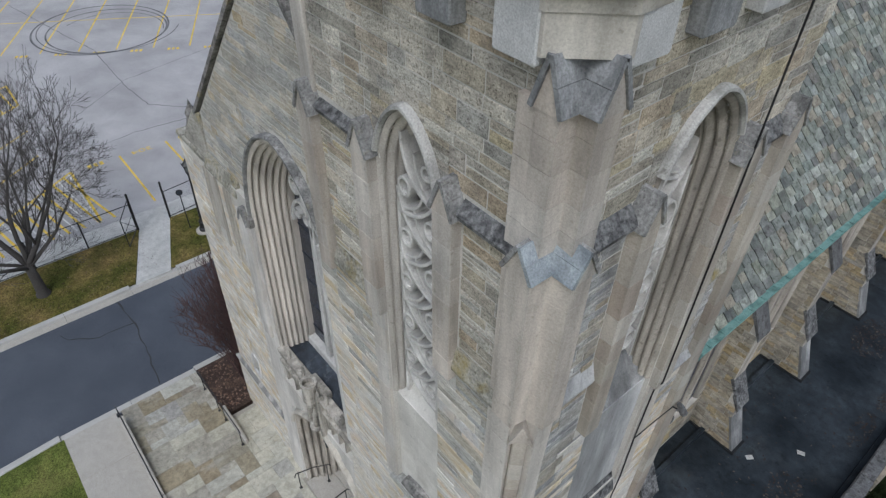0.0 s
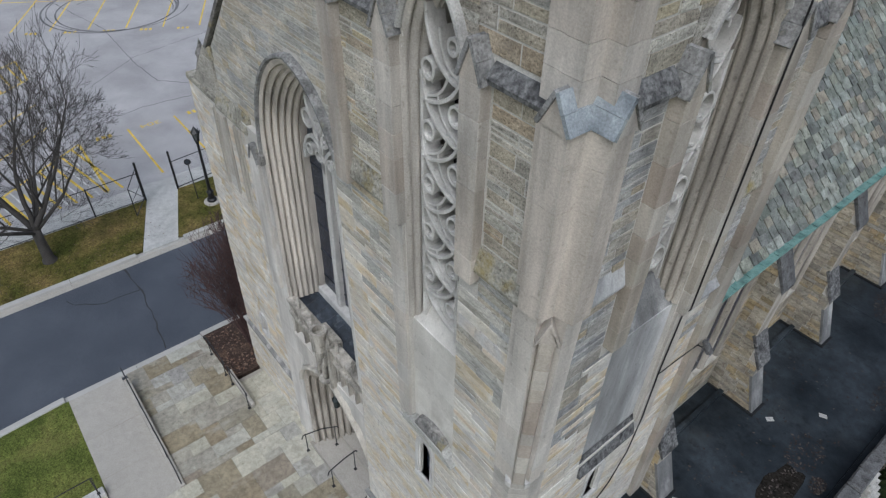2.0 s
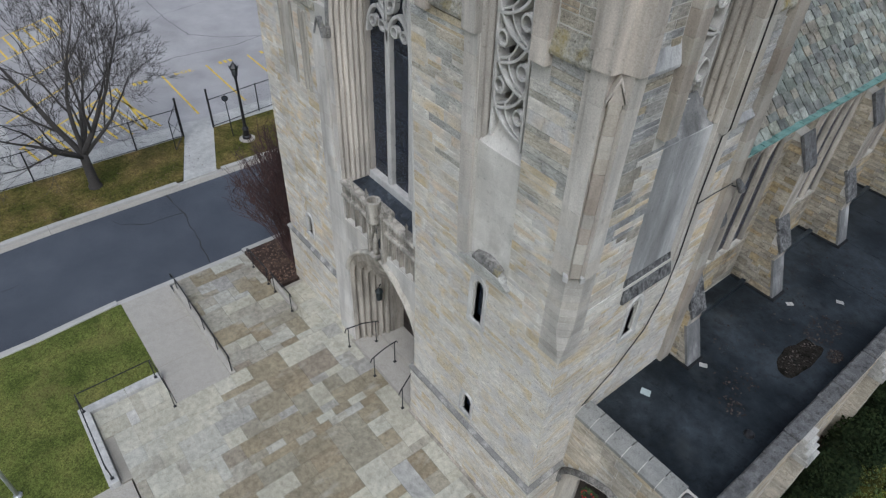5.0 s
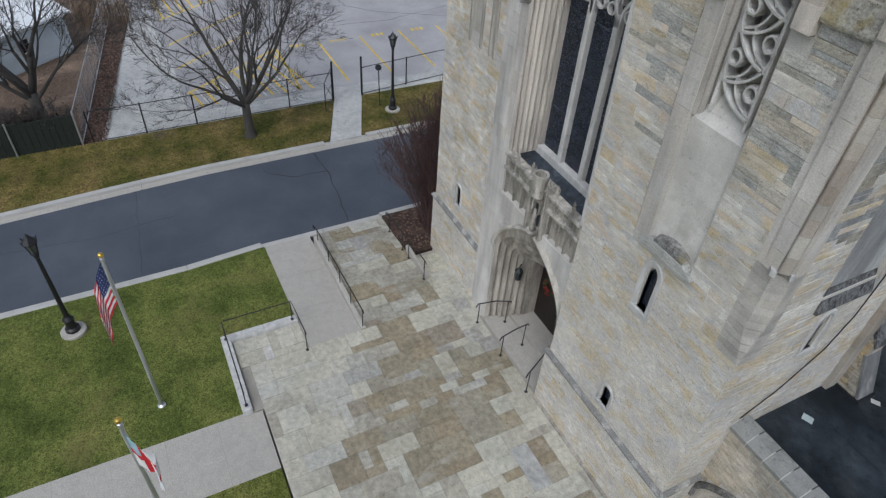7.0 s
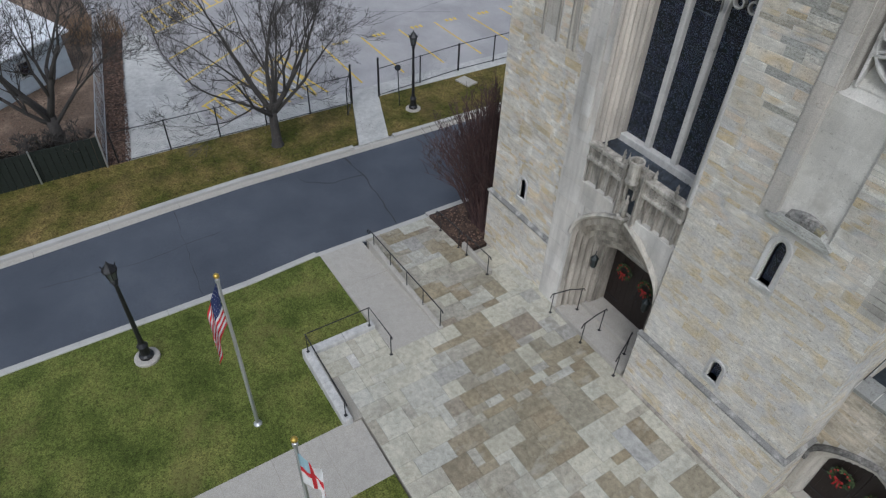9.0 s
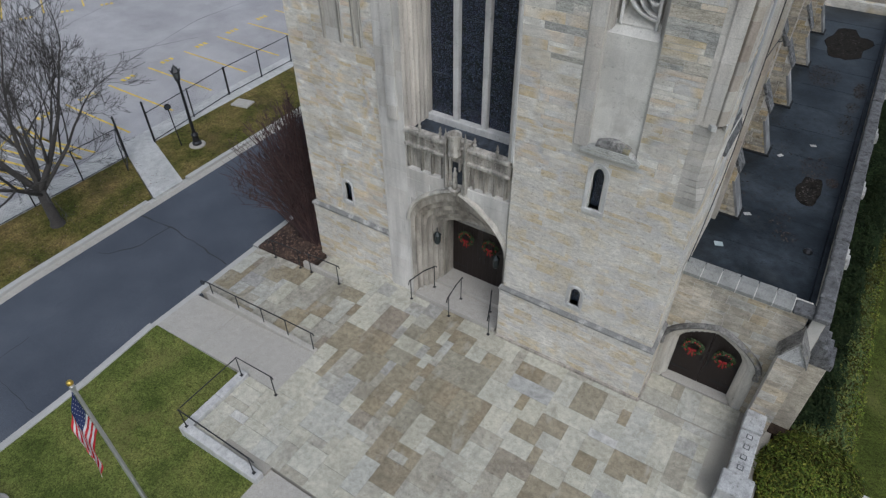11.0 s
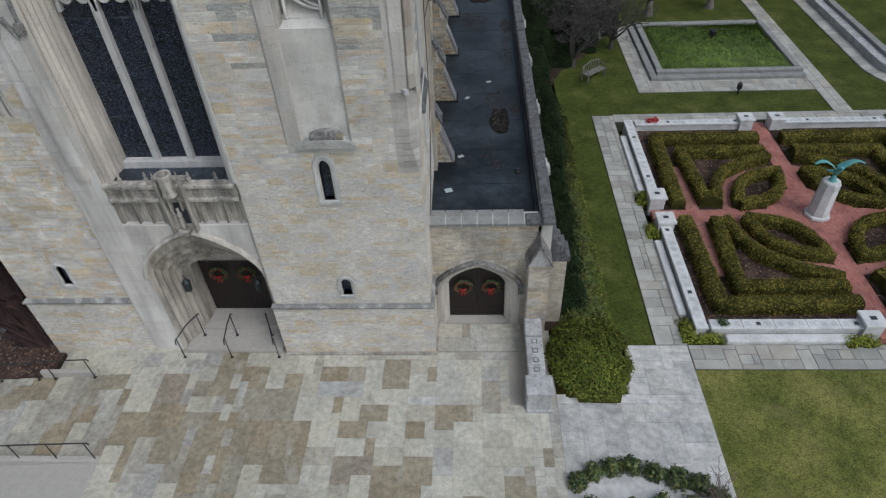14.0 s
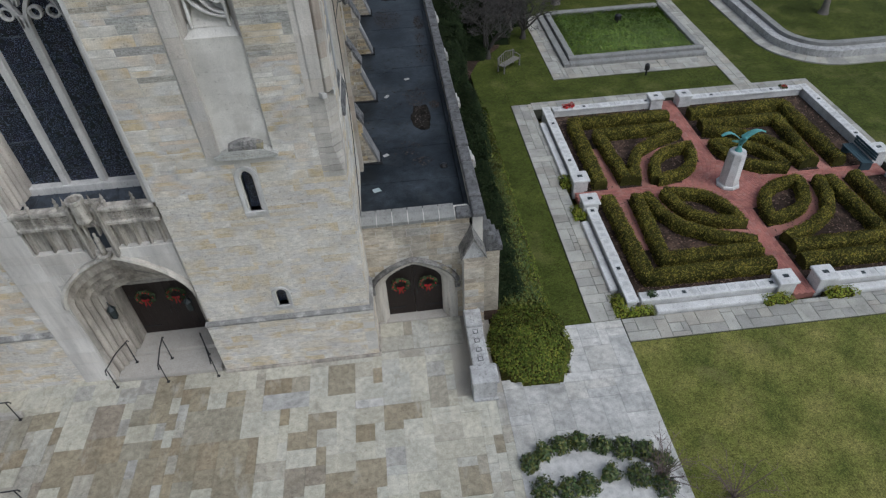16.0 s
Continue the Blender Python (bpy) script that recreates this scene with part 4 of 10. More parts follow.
wall_tower_front = tower_wall("wall_tower_front", FRONT, TFRONT, T_X0, -0.02, -0.42, [NICHE_F, PANEL_F, SLIT_F, SMALL_F], "tall tower wall of pale coursed limestone over the plaza")
wall_tower_side = tower_wall("wall_tower_side", SIDE, TSIDE, 0.57, T_Y1, 0.44, [NICHE_S, PANEL_S, SLIT_S], "tall tower wall of pale coursed limestone above the flat roof")
solid("wall_tower_core", Geo().box(T_UP + 0.1, -0.6, 0.57, T_Y1 - 0.4, -0.6, T_TOP - 0.3), MAT["mortar"], "hidden inner masonry of the tower", "wall")


def lerp(a, b, t):
    return a + (b - a) * t


def splay(geo, outer, inner, steps, n=12):
    """Reveal of an arched opening. outer, inner: (u0, u1, bottom, spring, apex); steps: (t, w) from the face inwards."""
    rows = []
    for t, w in steps:
        o = [lerp(a, b, t) for a, b in zip(outer, inner)]
        rows.append([(u, v, w) for u, v in arch_outline(*o, n)])
    return geo.rings(rows, closed=False, caps=False)


def rolls(n, w0, w1, t0=0.0, t1=1.0, depth=0.06):
    """Steps of a reveal with n round mouldings."""
    out = []
    for k in range(n):
        a, c = k / n, (k + 1) / n
        for f, bulge in ((0.0, 0.0), (0.18, 0.35), (0.40, 0.55), (0.62, 0.35), (0.72, -0.5), (0.9, -0.55)):
            t = lerp(a, c, f)
            out.append((lerp(t0, t1, max(0.0, min(1.0, t + bulge * depth * 0.6))), lerp(w0, w1, t)))
    out.append((t1, w1))
    return out


# ---- church: west front with gable, window and portal ----
WIN_OUT, WIN_IN = (-8.92, -5.3, 7.0, 11.9, 14.72), (-8.5, -5.46, 7.3, 11.9, 14.15)
WIN_F = Opening(-8.92, -5.3, 7.0, 11.9, 14.72)
PORTAL_OUT, PORTAL_IN = (-8.86, -5.16, -0.1, 3.7, 5.4), (-8.16, -5.5, -0.1, 2.9, 3.5)
PORTAL_F = Opening(-8.86, -5.16, -0.6, 3.7, 5.4)
GABLE_L, GABLE_APEX, GABLE_R = (-11.25, 13.5), (-6.75, 18.35), (-4.6, 16.03)


def rake(u):
    if u <= GABLE_APEX[0]:
        return lerp(GABLE_L[1], GABLE_APEX[1], (u - GABLE_L[0]) / (GABLE_APEX[0] - GABLE_L[0]))
    return lerp(GABLE_APEX[1], GABLE_R[1], (u - GABLE_APEX[0]) / (GABLE_R[0] - GABLE_APEX[0]))


W_END = -4.6
g = Geo(WFRONT)
pierced_wall(g, -9.9, W_END, -0.6, 5.75, -1.0, -0.03, [PORTAL_F])
pierced_wall(g, -9.9, W_END, 5.75, 7.0, -1.0, -0.3, [])
pierced_wall(g, -9.9, W_END, 7.0, 12.2, -1.0, -0.03, [WIN_F])
pierced_wall(g, -11.25, W_END, 12.2, 13.5, -1.0, -0.15, [WIN_F])
n = 48
for k in range(n):
    a, c = lerp(-11.25, W_END, k / n), lerp(-11.25, W_END, (k + 1) / n)
    lo = 13.5
    mid = (a + c) / 2
    for (u, v), (u2, v2) in zip(WIN_F.curve, WIN_F.curve[1:]):
        if u <= mid <= u2:
            lo = max(lo, lerp(v, v2, (mid - u) / max(1e-6, u2 - u)))
    if rake(mid) > lo:
        g.prism([(a, lo), (c, lo), (c, rake(c)), (a, rake(a))], -1.0, -0.15)
wall_front = solid("wall_front", g, MAT["mortar"], "gabled front wall of pale coursed limestone round the great window", "wall")

LSLIT = Opening(-11.86, -11.58, 3.2, 3.85, 3.98, 0.13)
g = Geo(FRONT)
pierced_wall(g, -13.45, -9.9, -0.6, 11.9, -1.0, -0.28, [LSLIT])
wall_front_left = solid("wall_front_left", g, MAT["mortar"], "left pier of the front wall in pale coursed limestone", "wall")
solid("wall_north", Geo().box(-13.45, -12.9, 1.0, 26, -0.6, 10.5), MAT["masonry"], "plain far side wall of the nave", "wall")
solid("wall_inner", Geo().box(-12.9, T_X0, 2.4, 2.9, -0.6, 13.0), MAT["mortar"], "inner wall that closes the space behind the doors", "wall")

# ---- church: nave, roof, aisle ----
wall_nave = solid("wall_nave", Geo(NSIDE).box(T_Y1, 27, -0.6, 10.5, -0.9, -0.34), MAT["mortar"], "nave wall of pale limestone above the flat aisle roof", "wall")
solid("wall_nave_end", Geo().box(-13.45, -0.74, 27, 27.5, -0.6, 10.5), MAT["masonry"], "end wall of the nave", "wall")
EAVE_X, EAVE_Z, RIDGE_X, RIDGE_Z = -0.45, 10.4, -6.75, 17.5
g = Geo(at(FRONT, 0, 0, 0))
roof = solid("roof", Geo(FRONT).prism([(EAVE_X, EAVE_Z), (RIDGE_X, RIDGE_Z), (2 * RIDGE_X - EAVE_X, EAVE_Z), (2 * RIDGE_X - EAVE_X, EAVE_Z - 0.25), (RIDGE_X, RIDGE_Z - 0.3), (EAVE_X, EAVE_Z - 0.25)], -27.6, -T_Y1 + 0.02), MAT["slate_bed"], "steep nave roof of grey-green slates")
solid("roof_west_end", Geo(FRONT).prism([(-13.3, 10.6), (-6.75, 18.05), (-5.3, 16.5), (-5.3, 10.6)], -T_Y1 - 0.1, -1.35), MAT["slate_bed"], "roof behind the front gable", "roof")

AISLE_Z = 4.3
aisle_roof = solid("roof_aisle", Geo().box(-0.74, 3.52, 1.75, 27.1, AISLE_Z - 0.3, AISLE_Z), MAT["roof_felt"], "flat dark bitumen aisle roof with puddle stains and leaves", "roof")
wall_aisle = solid("wall_aisle", Geo(SIDE).box(1.3, 27.5, -0.6, 4.75, 3.5, 3.82), MAT["mortar"], "outer aisle wall of pale limestone with a coped parapet", "wall")
solid("wall_aisle_end", Geo().box(-0.34, 3.85, 27.1, 27.5, -0.6, 4.75), MAT["masonry"], "end wall of the aisle", "wall")
PORCH = Opening(0.28, 2.72, -0.6, 1.85, 2.85, 0.22)
g = Geo(at(FRONT, 0, 1.3, 0))
pierced_wall(g, -0.02, 3.4, -0.6, 4.75, -0.5, -0.02, [PORCH])
wall_porch = solid("wall_porch", g, MAT["mortar"], "low porch wall of tan limestone round the side door", "wall")

# ---- tower: dressed stone ----
def blocks(geo, u0, u1, v0, v1, w0, w1, step, rng, b=0.008):
    """A shaft of stacked dressed blocks with fine joints."""
    v = v0
    while v < v1 - 1e-3:
        h = min(step * rng.uniform(0.8, 1.2), v1 - v)
        if v1 - v - h < step * 0.4:
            h = v1 - v
        geo.box(u0, u1, v + 0.002, v + h - 0.002, w0, w1, b)
        v += h


def gablet(geo, u0, u1, v0, v1, w0, w1, rise):
    """Weathered cap: a little steep saddle roof whose ridge runs out of the wall, with a moulded base."""
    mid = (u0 + u1) / 2
    geo.prism([(u0 - 0.03, v0), (u1 + 0.03, v0), (u1 + 0.03, v0 + 0.07), (mid, v0 + rise), (u0 - 0.03, v0 + 0.07)], w0, w1 + 0.03)


def bar(geo, pts, width, w0, w1):
    """A flat stone rib along a line in the wall's plane, with a chamfered front."""
    n = len(pts)
    rows = []
    for i, (u, v) in enumerate(pts):
        a, c = pts[max(i - 1, 0)], pts[min(i + 1, n - 1)]
        d = Vector((c[0] - a[0], c[1] - a[1]))
        d = d.normalized() if d.length > 1e-9 else Vector((1, 0))
        x, y = -d.y * width / 2, d.x * width / 2
        rows.append([(u - x, v - y, w0), (u - x, v - y, w1 - 0.16 * width), (u - x * 0.72, v - y * 0.72, w1), (u + x * 0.72, v + y * 0.72, w1), (u + x, v + y, w1 - 0.16 * width), (u + x, v + y, w0)])
    geo.rings(rows, closed=False, caps=False)


def ring_line(cu, cv, r, a0=0.0, a1=360.0, n=16, squash=1.0):
    return [(cu + r * math.cos(radians(lerp(a0, a1, k / n))), cv + r * squash * math.sin(radians(lerp(a0, a1, k / n)))) for k in range(n + 1)]


def s_line(u0, v0, u1, v1, bend, n=12):
    out = []
    for k in range(n + 1):
        t = k / n
        out.append((lerp(u0, u1, t) + bend * math.sin(2 * math.pi * t), lerp(v0, v1, t)))
    return out


def flowing_tracery(geo, u0, u1, v0, spring, apex, w0, w1):
    """Openwork panel: two waving ribs that part and meet, with a round eye in every swing and leaf-shaped cusps between."""
    mid, half = (u0 + u1) / 2, (u1 - u0) / 2
    unit = half * 2.0

    def squeeze(v):
        return 1.0 if v < spring else max(0.12, 1 - ((v - spring) / (apex - spring)) ** 1.6)

    bar(geo, [(u0 + 0.03, v0 - 0.2), (u0 + 0.03, spring)], 0.06, w0, w1)
    bar(geo, [(u1 - 0.03, v0 - 0.2), (u1 - 0.03, spring)], 0.06, w0, w1)
    count = int((apex - 0.35 * unit - v0) / (unit * 0.5))
    for k in range(count):
        sg = 1 if k % 2 else -1
        v = v0 + unit * 0.5 * k
        q = squeeze(v + unit * 0.45)
        side = mid - sg * half * q
        # a broad leaf arc springing from one jamb, sweeping over to the other
        sweep_ = [(side + sg * 2 * half * q * (0.02 + 0.96 * math.sin(radians(a)) ** 1.0), v + unit * 0.95 * (1 - math.cos(radians(a)))) for a in range(0, 91, 9)]
        bar(geo, [(min(max(u, u0), u1), min(h, apex - 0.03)) for u, h in sweep_], 0.055, w0, w1)
        inner = [(side + sg * 2 * half * q * (0.02 + 0.60 * math.sin(radians(a))), v + 0.06 + unit * 0.62 * (1 - math.cos(radians(a)))) for a in range(0, 91, 10)]
        bar(geo, [(min(max(u, u0), u1), min(h, apex - 0.05)) for u, h in inner], 0.042, w0, w1 - 0.03)
        r = half * 0.27 * q
        cu, cv = mid - sg * half * 0.62 * q, v + unit * 0.52
        if cv < apex - 0.3:
            bar(geo, ring_line(cu, cv, r, 0, 360, 20, 1.15), 0.042, w0, w1)
            bar(geo, ring_line(cu - sg * r * 0.2, cv - r * 1.75, r * 0.7, 200 if sg > 0 else -20, 20 if sg > 0 else 160, 12, 1.3), 0.045, w0, w1 - 0.03)


def niche(name, m, hole, panel, floor_v, deep, slab, sill, label):
    """Tall blind window: splayed mouldings, hood, openwork tracery over a near-black sheet, sloped sill and a plain
    panel below.
    """
    u0, u1 = hole.u0, hole.u1
    wide = u1 - u0
    base = thing(name, label, "blind window", kind="structure")
    outer = (u0, u1, hole.bottom, hole.spring, hole.apex)
    inner = (u0 + 0.2, u1 - 0.2, hole.bottom, hole.spring, hole.apex - 0.3)
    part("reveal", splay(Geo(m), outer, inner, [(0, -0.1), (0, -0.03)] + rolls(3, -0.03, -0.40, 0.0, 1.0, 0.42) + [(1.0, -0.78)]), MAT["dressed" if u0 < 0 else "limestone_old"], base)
    # near-black backing sheet paints the deep shade seen through the openwork
    part("back", Geo(m).prism(arch_outline(u0 + 0.1, u1 - 0.1, hole.bottom - 0.4, hole.spring, hole.apex - 0.2), -0.80, -0.76), MAT["near_black"], base, "near-black sheet painted as the shade behind the openwork")
    g = Geo(m)
    flowing_tracery(g, u0 + 0.2, u1 - 0.2, hole.bottom + 0.35, hole.spring, hole.apex - 0.25, deep - 0.28, deep)
    part("tracery", g, MAT["tracery_stone"], base, "pale flowing stone openwork with round eyes")
    # hood mould over the arch
    path = [p for p in arch_curve(u0 - 0.06, u1 + 0.06, hole.spring - 0.1, hole.apex + 0.06, 18) if p[1] > hole.spring + 0.55]
    part("hood_mould", Geo(m).sweep(path, [(-0.045, -0.2), (-0.045, 0.0), (-0.02, 0.04), (0.02, 0.035), (0.04, -0.01), (0.04, -0.2)], outward_of(path)), MAT["hood_stone"], base)
    # steep sill and the plain panel, each in the tone given for its wall
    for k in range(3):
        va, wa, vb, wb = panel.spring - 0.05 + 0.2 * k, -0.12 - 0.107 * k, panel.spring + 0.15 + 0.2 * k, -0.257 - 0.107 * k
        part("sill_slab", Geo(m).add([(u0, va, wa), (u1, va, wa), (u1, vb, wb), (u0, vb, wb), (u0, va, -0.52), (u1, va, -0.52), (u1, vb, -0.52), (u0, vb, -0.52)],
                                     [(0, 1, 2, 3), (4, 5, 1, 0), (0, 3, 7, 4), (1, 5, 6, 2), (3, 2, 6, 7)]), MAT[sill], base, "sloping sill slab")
    rng = random.Random(len(name))
    g = Geo(m)
    v = panel.bottom
    while v < panel.spring - 0.06:
        h = min(0.55 * rng.uniform(0.7, 1.4), panel.spring - 0.05 - v)
        cut = u0 + wide * rng.uniform(0.3, 0.7)
        g.box(u0, cut - 0.0015, v + 0.001, v + h - 0.001, -0.5, -0.10, 0.002)
        g.box(cut + 0.0015, u1, v + 0.001, v + h - 0.001, -0.5, -0.10, 0.002)
        v += h
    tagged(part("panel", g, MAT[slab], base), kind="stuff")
    if floor_v < 8.4:
        part("ledge", Geo(m).add([(u0 + 0.06, floor_v, 0.05), (u1 + 0.02, floor_v, 0.05), (u1 + 0.02, floor_v + 0.05, 0.07), (u0 + 0.06, floor_v + 0.05, 0.07), (u1 + 0.02, floor_v + 0.62, -0.09), (u0 + 0.06, floor_v + 0.62, -0.09), (u0 + 0.06, floor_v, -0.5), (u1 + 0.02, floor_v, -0.5)],
                                 [(0, 1, 2, 3), (3, 2, 4, 5), (0, 3, 5, 6), (1, 7, 4, 2), (6, 7, 1, 0)]), MAT["weathered_black"], base, "steep dark sloping sill spotted with lichen")
    else:
        part("ledge", Geo(m).prism([(u0 - 0.16, floor_v - 0.05), (u1 + 0.12, floor_v - 0.05), (u1 + 0.14, floor_v + 0.02), (u0 + wide * 0.86, floor_v + 0.2), (u0 + wide * 0.16, floor_v + 0.2), (u0 - 0.18, floor_v + 0.02)], -0.2, 0.12), MAT["masonry_mid"], base, "sloping stone ledge")
        part("ledge_top", Geo(m).add([(u0 + wide * 0.05, floor_v + 0.05, 0.125), (u1 - wide * 0.1, floor_v + 0.05, 0.125), (u1 - wide * 0.16, floor_v + 0.212, 0.0), (u0 + wide * 0.16, floor_v + 0.212, 0.0)], [(0, 1, 2, 3)]), MAT["lichen_stone"], base, "weathered slope stained with lichen")
        rows = [[(lerp(u0 + wide * 0.18, u1 - wide * 0.14, k / 8), floor_v + 0.2 + rise * (0.35 + 0.65 * math.sin(math.pi * (k + 0.6) / 9.2)), w) for k in range(9)] for w, rise in ((0.1, 0.0), (0.09, 0.1), (-0.02, 0.24), (-0.2, 0.26))]
        part("ledge_hump", Geo(m).rings(rows, closed=False, caps=False), MAT["weathered"], base, "dark rounded top of the ledge")
    return base


niche("blind_window_front", TFRONT, NICHE_F, PANEL_F, 8.5, -0.18, "panel_stone", "panel_stone", "tall blind window with flowing stone openwork on the tower front")
# grey panel and dark sill hold the side wall's shade in their colour
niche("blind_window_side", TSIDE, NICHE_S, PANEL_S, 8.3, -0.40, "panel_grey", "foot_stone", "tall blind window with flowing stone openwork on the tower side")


def saddle(base, m, u0, u1, v, rise, back, out, stone, left="cap_stone", right="cap_stone"):
    """A steep gabled top: a pale gable end and two courses of roof slabs on each slope."""
    mid = (u0 + u1) / 2
    part("gable", Geo(m).prism([(u0, v - 0.06), (u1, v - 0.06), (u1, v), (mid, v + rise - 0.03), (u0, v)], back, out), MAT[stone], base)
    for edge, roof_mat in ((u0 - 0.02, left), (u1 + 0.02, right)):
        a, c = Vector((mid, v + rise)), Vector((edge, v - 0.05))
        q = Vector((-(c - a).y, (c - a).x)).normalized() * 0.035
        if q.y < 0:
            q = -q
        for f0, f1 in ((0.0, 0.49), (0.5, 1.0)):
            p, e = a.lerp(c, f0), a.lerp(c, f1)
            part("roof_slab", Geo(m).prism([tuple(p - q * 0.5), tuple(e - q * 0.5), tuple(e + q), tuple(p + q)], back, out + 0.035 - 0.006 * f0), MAT[roof_mat], base, "weathered roof slab of the little gable")


def pilaster(name, m, u0, u1, v0, v1, out, label, back=-0.5, seed=1, stone="dressed", low=None):
    """A strip buttress of stacked blocks with a steep gabled cap; below low it stands less proud."""
    base = thing(name, label, "pilaster", "pilasters of the tower", "structure")
    g = Geo(m)
    if low:
        strip = Geo(m)
        blocks(strip, u0, u1, v0, low, back, 0.035, 0.5, random.Random(seed + 50))
        tagged(part("lower_shaft", strip, MAT["dressed_pale"], base), kind="stuff")
    blocks(g, u0, u1, low or v0, v1 - 0.06, back, out, 0.5, random.Random(seed))
    tagged(part("shaft", g, MAT[stone], base), kind="stuff")
    saddle(base, m, u0, u1, v1, 0.42, back, out, stone)
    return base


pilaster("pilaster", TFRONT, -1.68, -1.33, 13.75, 16.74, 0.12, "slim limestone pilaster with a gabled cap", seed=1)
pilaster("pilaster", TFRONT, -3.37, -3.0, 8.55, 16.72, 0.12, "slim limestone pilaster with a gabled cap", seed=2, low=13.7)
tagged(part("jamb_strip", Geo(TFRONT).box(-5.13, -5.03, 7.3, 13.7, -0.5, 0.02, 0.015), MAT["white_stone"], wall_tower_front), "smooth pale stone strip beside the great window")
pilaster("pilaster", TFRONT, -4.72, -4.38, 13.7, 16.72, 0.13, "tall limestone pilaster between window and tower", seed=3)
tagged(part("gable_strip", Geo(TFRONT).box(-4.74, -4.44, 16.9, 19.3, -0.5, -0.02, 0.015), MAT["dressed"], wall_tower_front), "tall pale stone strip between gable and tower")
# side pilasters get a darker stone than the front, painting in their shade
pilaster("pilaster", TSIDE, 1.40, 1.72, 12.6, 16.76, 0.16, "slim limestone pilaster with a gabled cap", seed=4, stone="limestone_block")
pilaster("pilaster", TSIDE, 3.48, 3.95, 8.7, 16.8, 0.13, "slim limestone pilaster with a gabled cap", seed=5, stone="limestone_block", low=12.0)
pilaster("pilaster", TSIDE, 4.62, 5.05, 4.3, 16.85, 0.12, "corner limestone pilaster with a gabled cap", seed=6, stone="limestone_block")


def set_off(name, m, u0, u1, v0, v1, w0, w1, label):
    """Sloping weathering where the wall steps back."""
    g = Geo(m)
    g.add([(u0, v0, w0 - 0.3), (u1, v0, w0 - 0.3), (u1, v0, w0 + 0.04), (u0, v0, w0 + 0.04), (u0, v0 + 0.06, w0 + 0.05), (u1, v0 + 0.06, w0 + 0.05), (u1, v1, w1), (u0, v1, w1), (u1, v1, w0 - 0.3), (u0, v1, w0 - 0.3)],
          [(0, 1, 2, 3), (3, 2, 5, 4), (4, 5, 6, 7), (7, 6, 8, 9), (0, 3, 4, 7, 9), (1, 8, 6, 5, 2)])
    return solid(name, g, MAT["weathered_black" if "dark" in name else "panel_grey" if "pale" in name else "lichen_stone"], label, "string course")


set_off("trim_string_dark", TFRONT, -1.33, -0.46, 16.72, 16.93, 0.02, -0.085, "dark weathered sloping string course")
set_off("trim_string_dark", TFRONT, -4.38, -3.37, 16.75, 16.9, 0.0, -0.085, "dark weathered sloping string course")
set_off("trim_string_dark", TSIDE, 0.52, 1.40, 16.74, 17.0, 0.03, -0.085, "black weathered sloping string course")
set_off("trim_string_dark", TSIDE, 3.95, 4.62, 16.76, 17.06, 0.02, -0.085, "dark weathered sloping string course")
set_off("trim_string_lichen", TFRONT, -1.70, -0.46, 13.98, 14.42, 0.02, -0.035, "lichen-stained sloping ledge")
set_off("trim_string_lichen", TFRONT, -4.38, -3.37, 13.82, 14.25, 0.02, -0.035, "weathered sloping ledge")
set_off("trim_string_lichen", TSIDE, 3.95, 4.62, 14.2, 14.62, 0.03, -0.035, "lichen-stained sloping ledge")
set_off("trim_string_pale", TSIDE, 0.52, 1.40, 13.9, 14.3, 0.01, -0.035, "weathered grey sloping ledge")
set_off("trim_string_pale", TSIDE, 3.95, 4.62, 12.0, 12.18, 0.05, -0.015, "pale sloping stone band between the pilasters")

# ---- paired angle buttresses at the corner, with the slim shaft between them ----
corner = thing("corner_pier", "paired angle buttresses at the tower corner with gabled caps and a slim shaft", "pier", kind="structure")
rng = random.Random(8)


def angle_plan(left, front, tip, valley, out, near, far):
    """Plan of two buttresses at right angles with a re-entrant angle between them, in tower plan (x, y)."""
    return [(-0.62, 0.62), (-0.62, -0.0), (left, -0.0), (left, -front), (tip, -front), valley, (out, near), (out, far), (0.0, far), (0.0, 0.62)]


def mix_plan(a, c, t):
    return [(lerp(p[0], q[0], t), lerp(p[1], q[1], t)) for p, q in zip(a, c)]


def stack(low, high, z0, z1, step, stone="dressed"):
    """Courses of the paired buttresses, each one dressed block."""
    z = z0
    while z < z1 - 1e-3:
        h = min(step * rng.uniform(0.8, 1.2), z1 - z)
        if z1 - z - h < step * 0.4:
            h = z1 - z
        part("course", Geo(LEAN).rings([[(x, y, zz) for x, y in mix_plan(low, high, (zz - z0) / (z1 - z0))] for zz in (z + 0.003, z + h - 0.003)]), MAT[stone], corner)
        z += h


FOOT = angle_plan(-0.45, 0.015, -0.18, (-0.19, 0.18), 0.03, 0.18, 0.45)
WAIST = angle_plan(-0.45, 0.10, -0.13, (-0.15, 0.15), 0.14, 0.15, 0.47)
LOW = angle_plan(-0.42, 0.15, -0.075, (-0.04, 0.095), 0.21, 0.16, 0.48)
HIGH = angle_plan(-0.395, 0.02, -0.12, (-0.115, 0.23), 0.10, 0.22, 0.56)
stack(FOOT, WAIST, 9.95, 14.1, 0.52, "dressed_pale")
stack(LOW, LOW, 14.1, 16.72, 0.55)
stack(HIGH, HIGH, 16.72, 18.55, 0.42)
g = Geo(LEAN)
SMALL = [(-0.6, 0.6), (-0.6, 0.0), (-0.45, -0.012), (-0.21, -0.012), (0.02, 0.23), (0.02, 0.45), (0.0, 0.6)]
z = 8.52
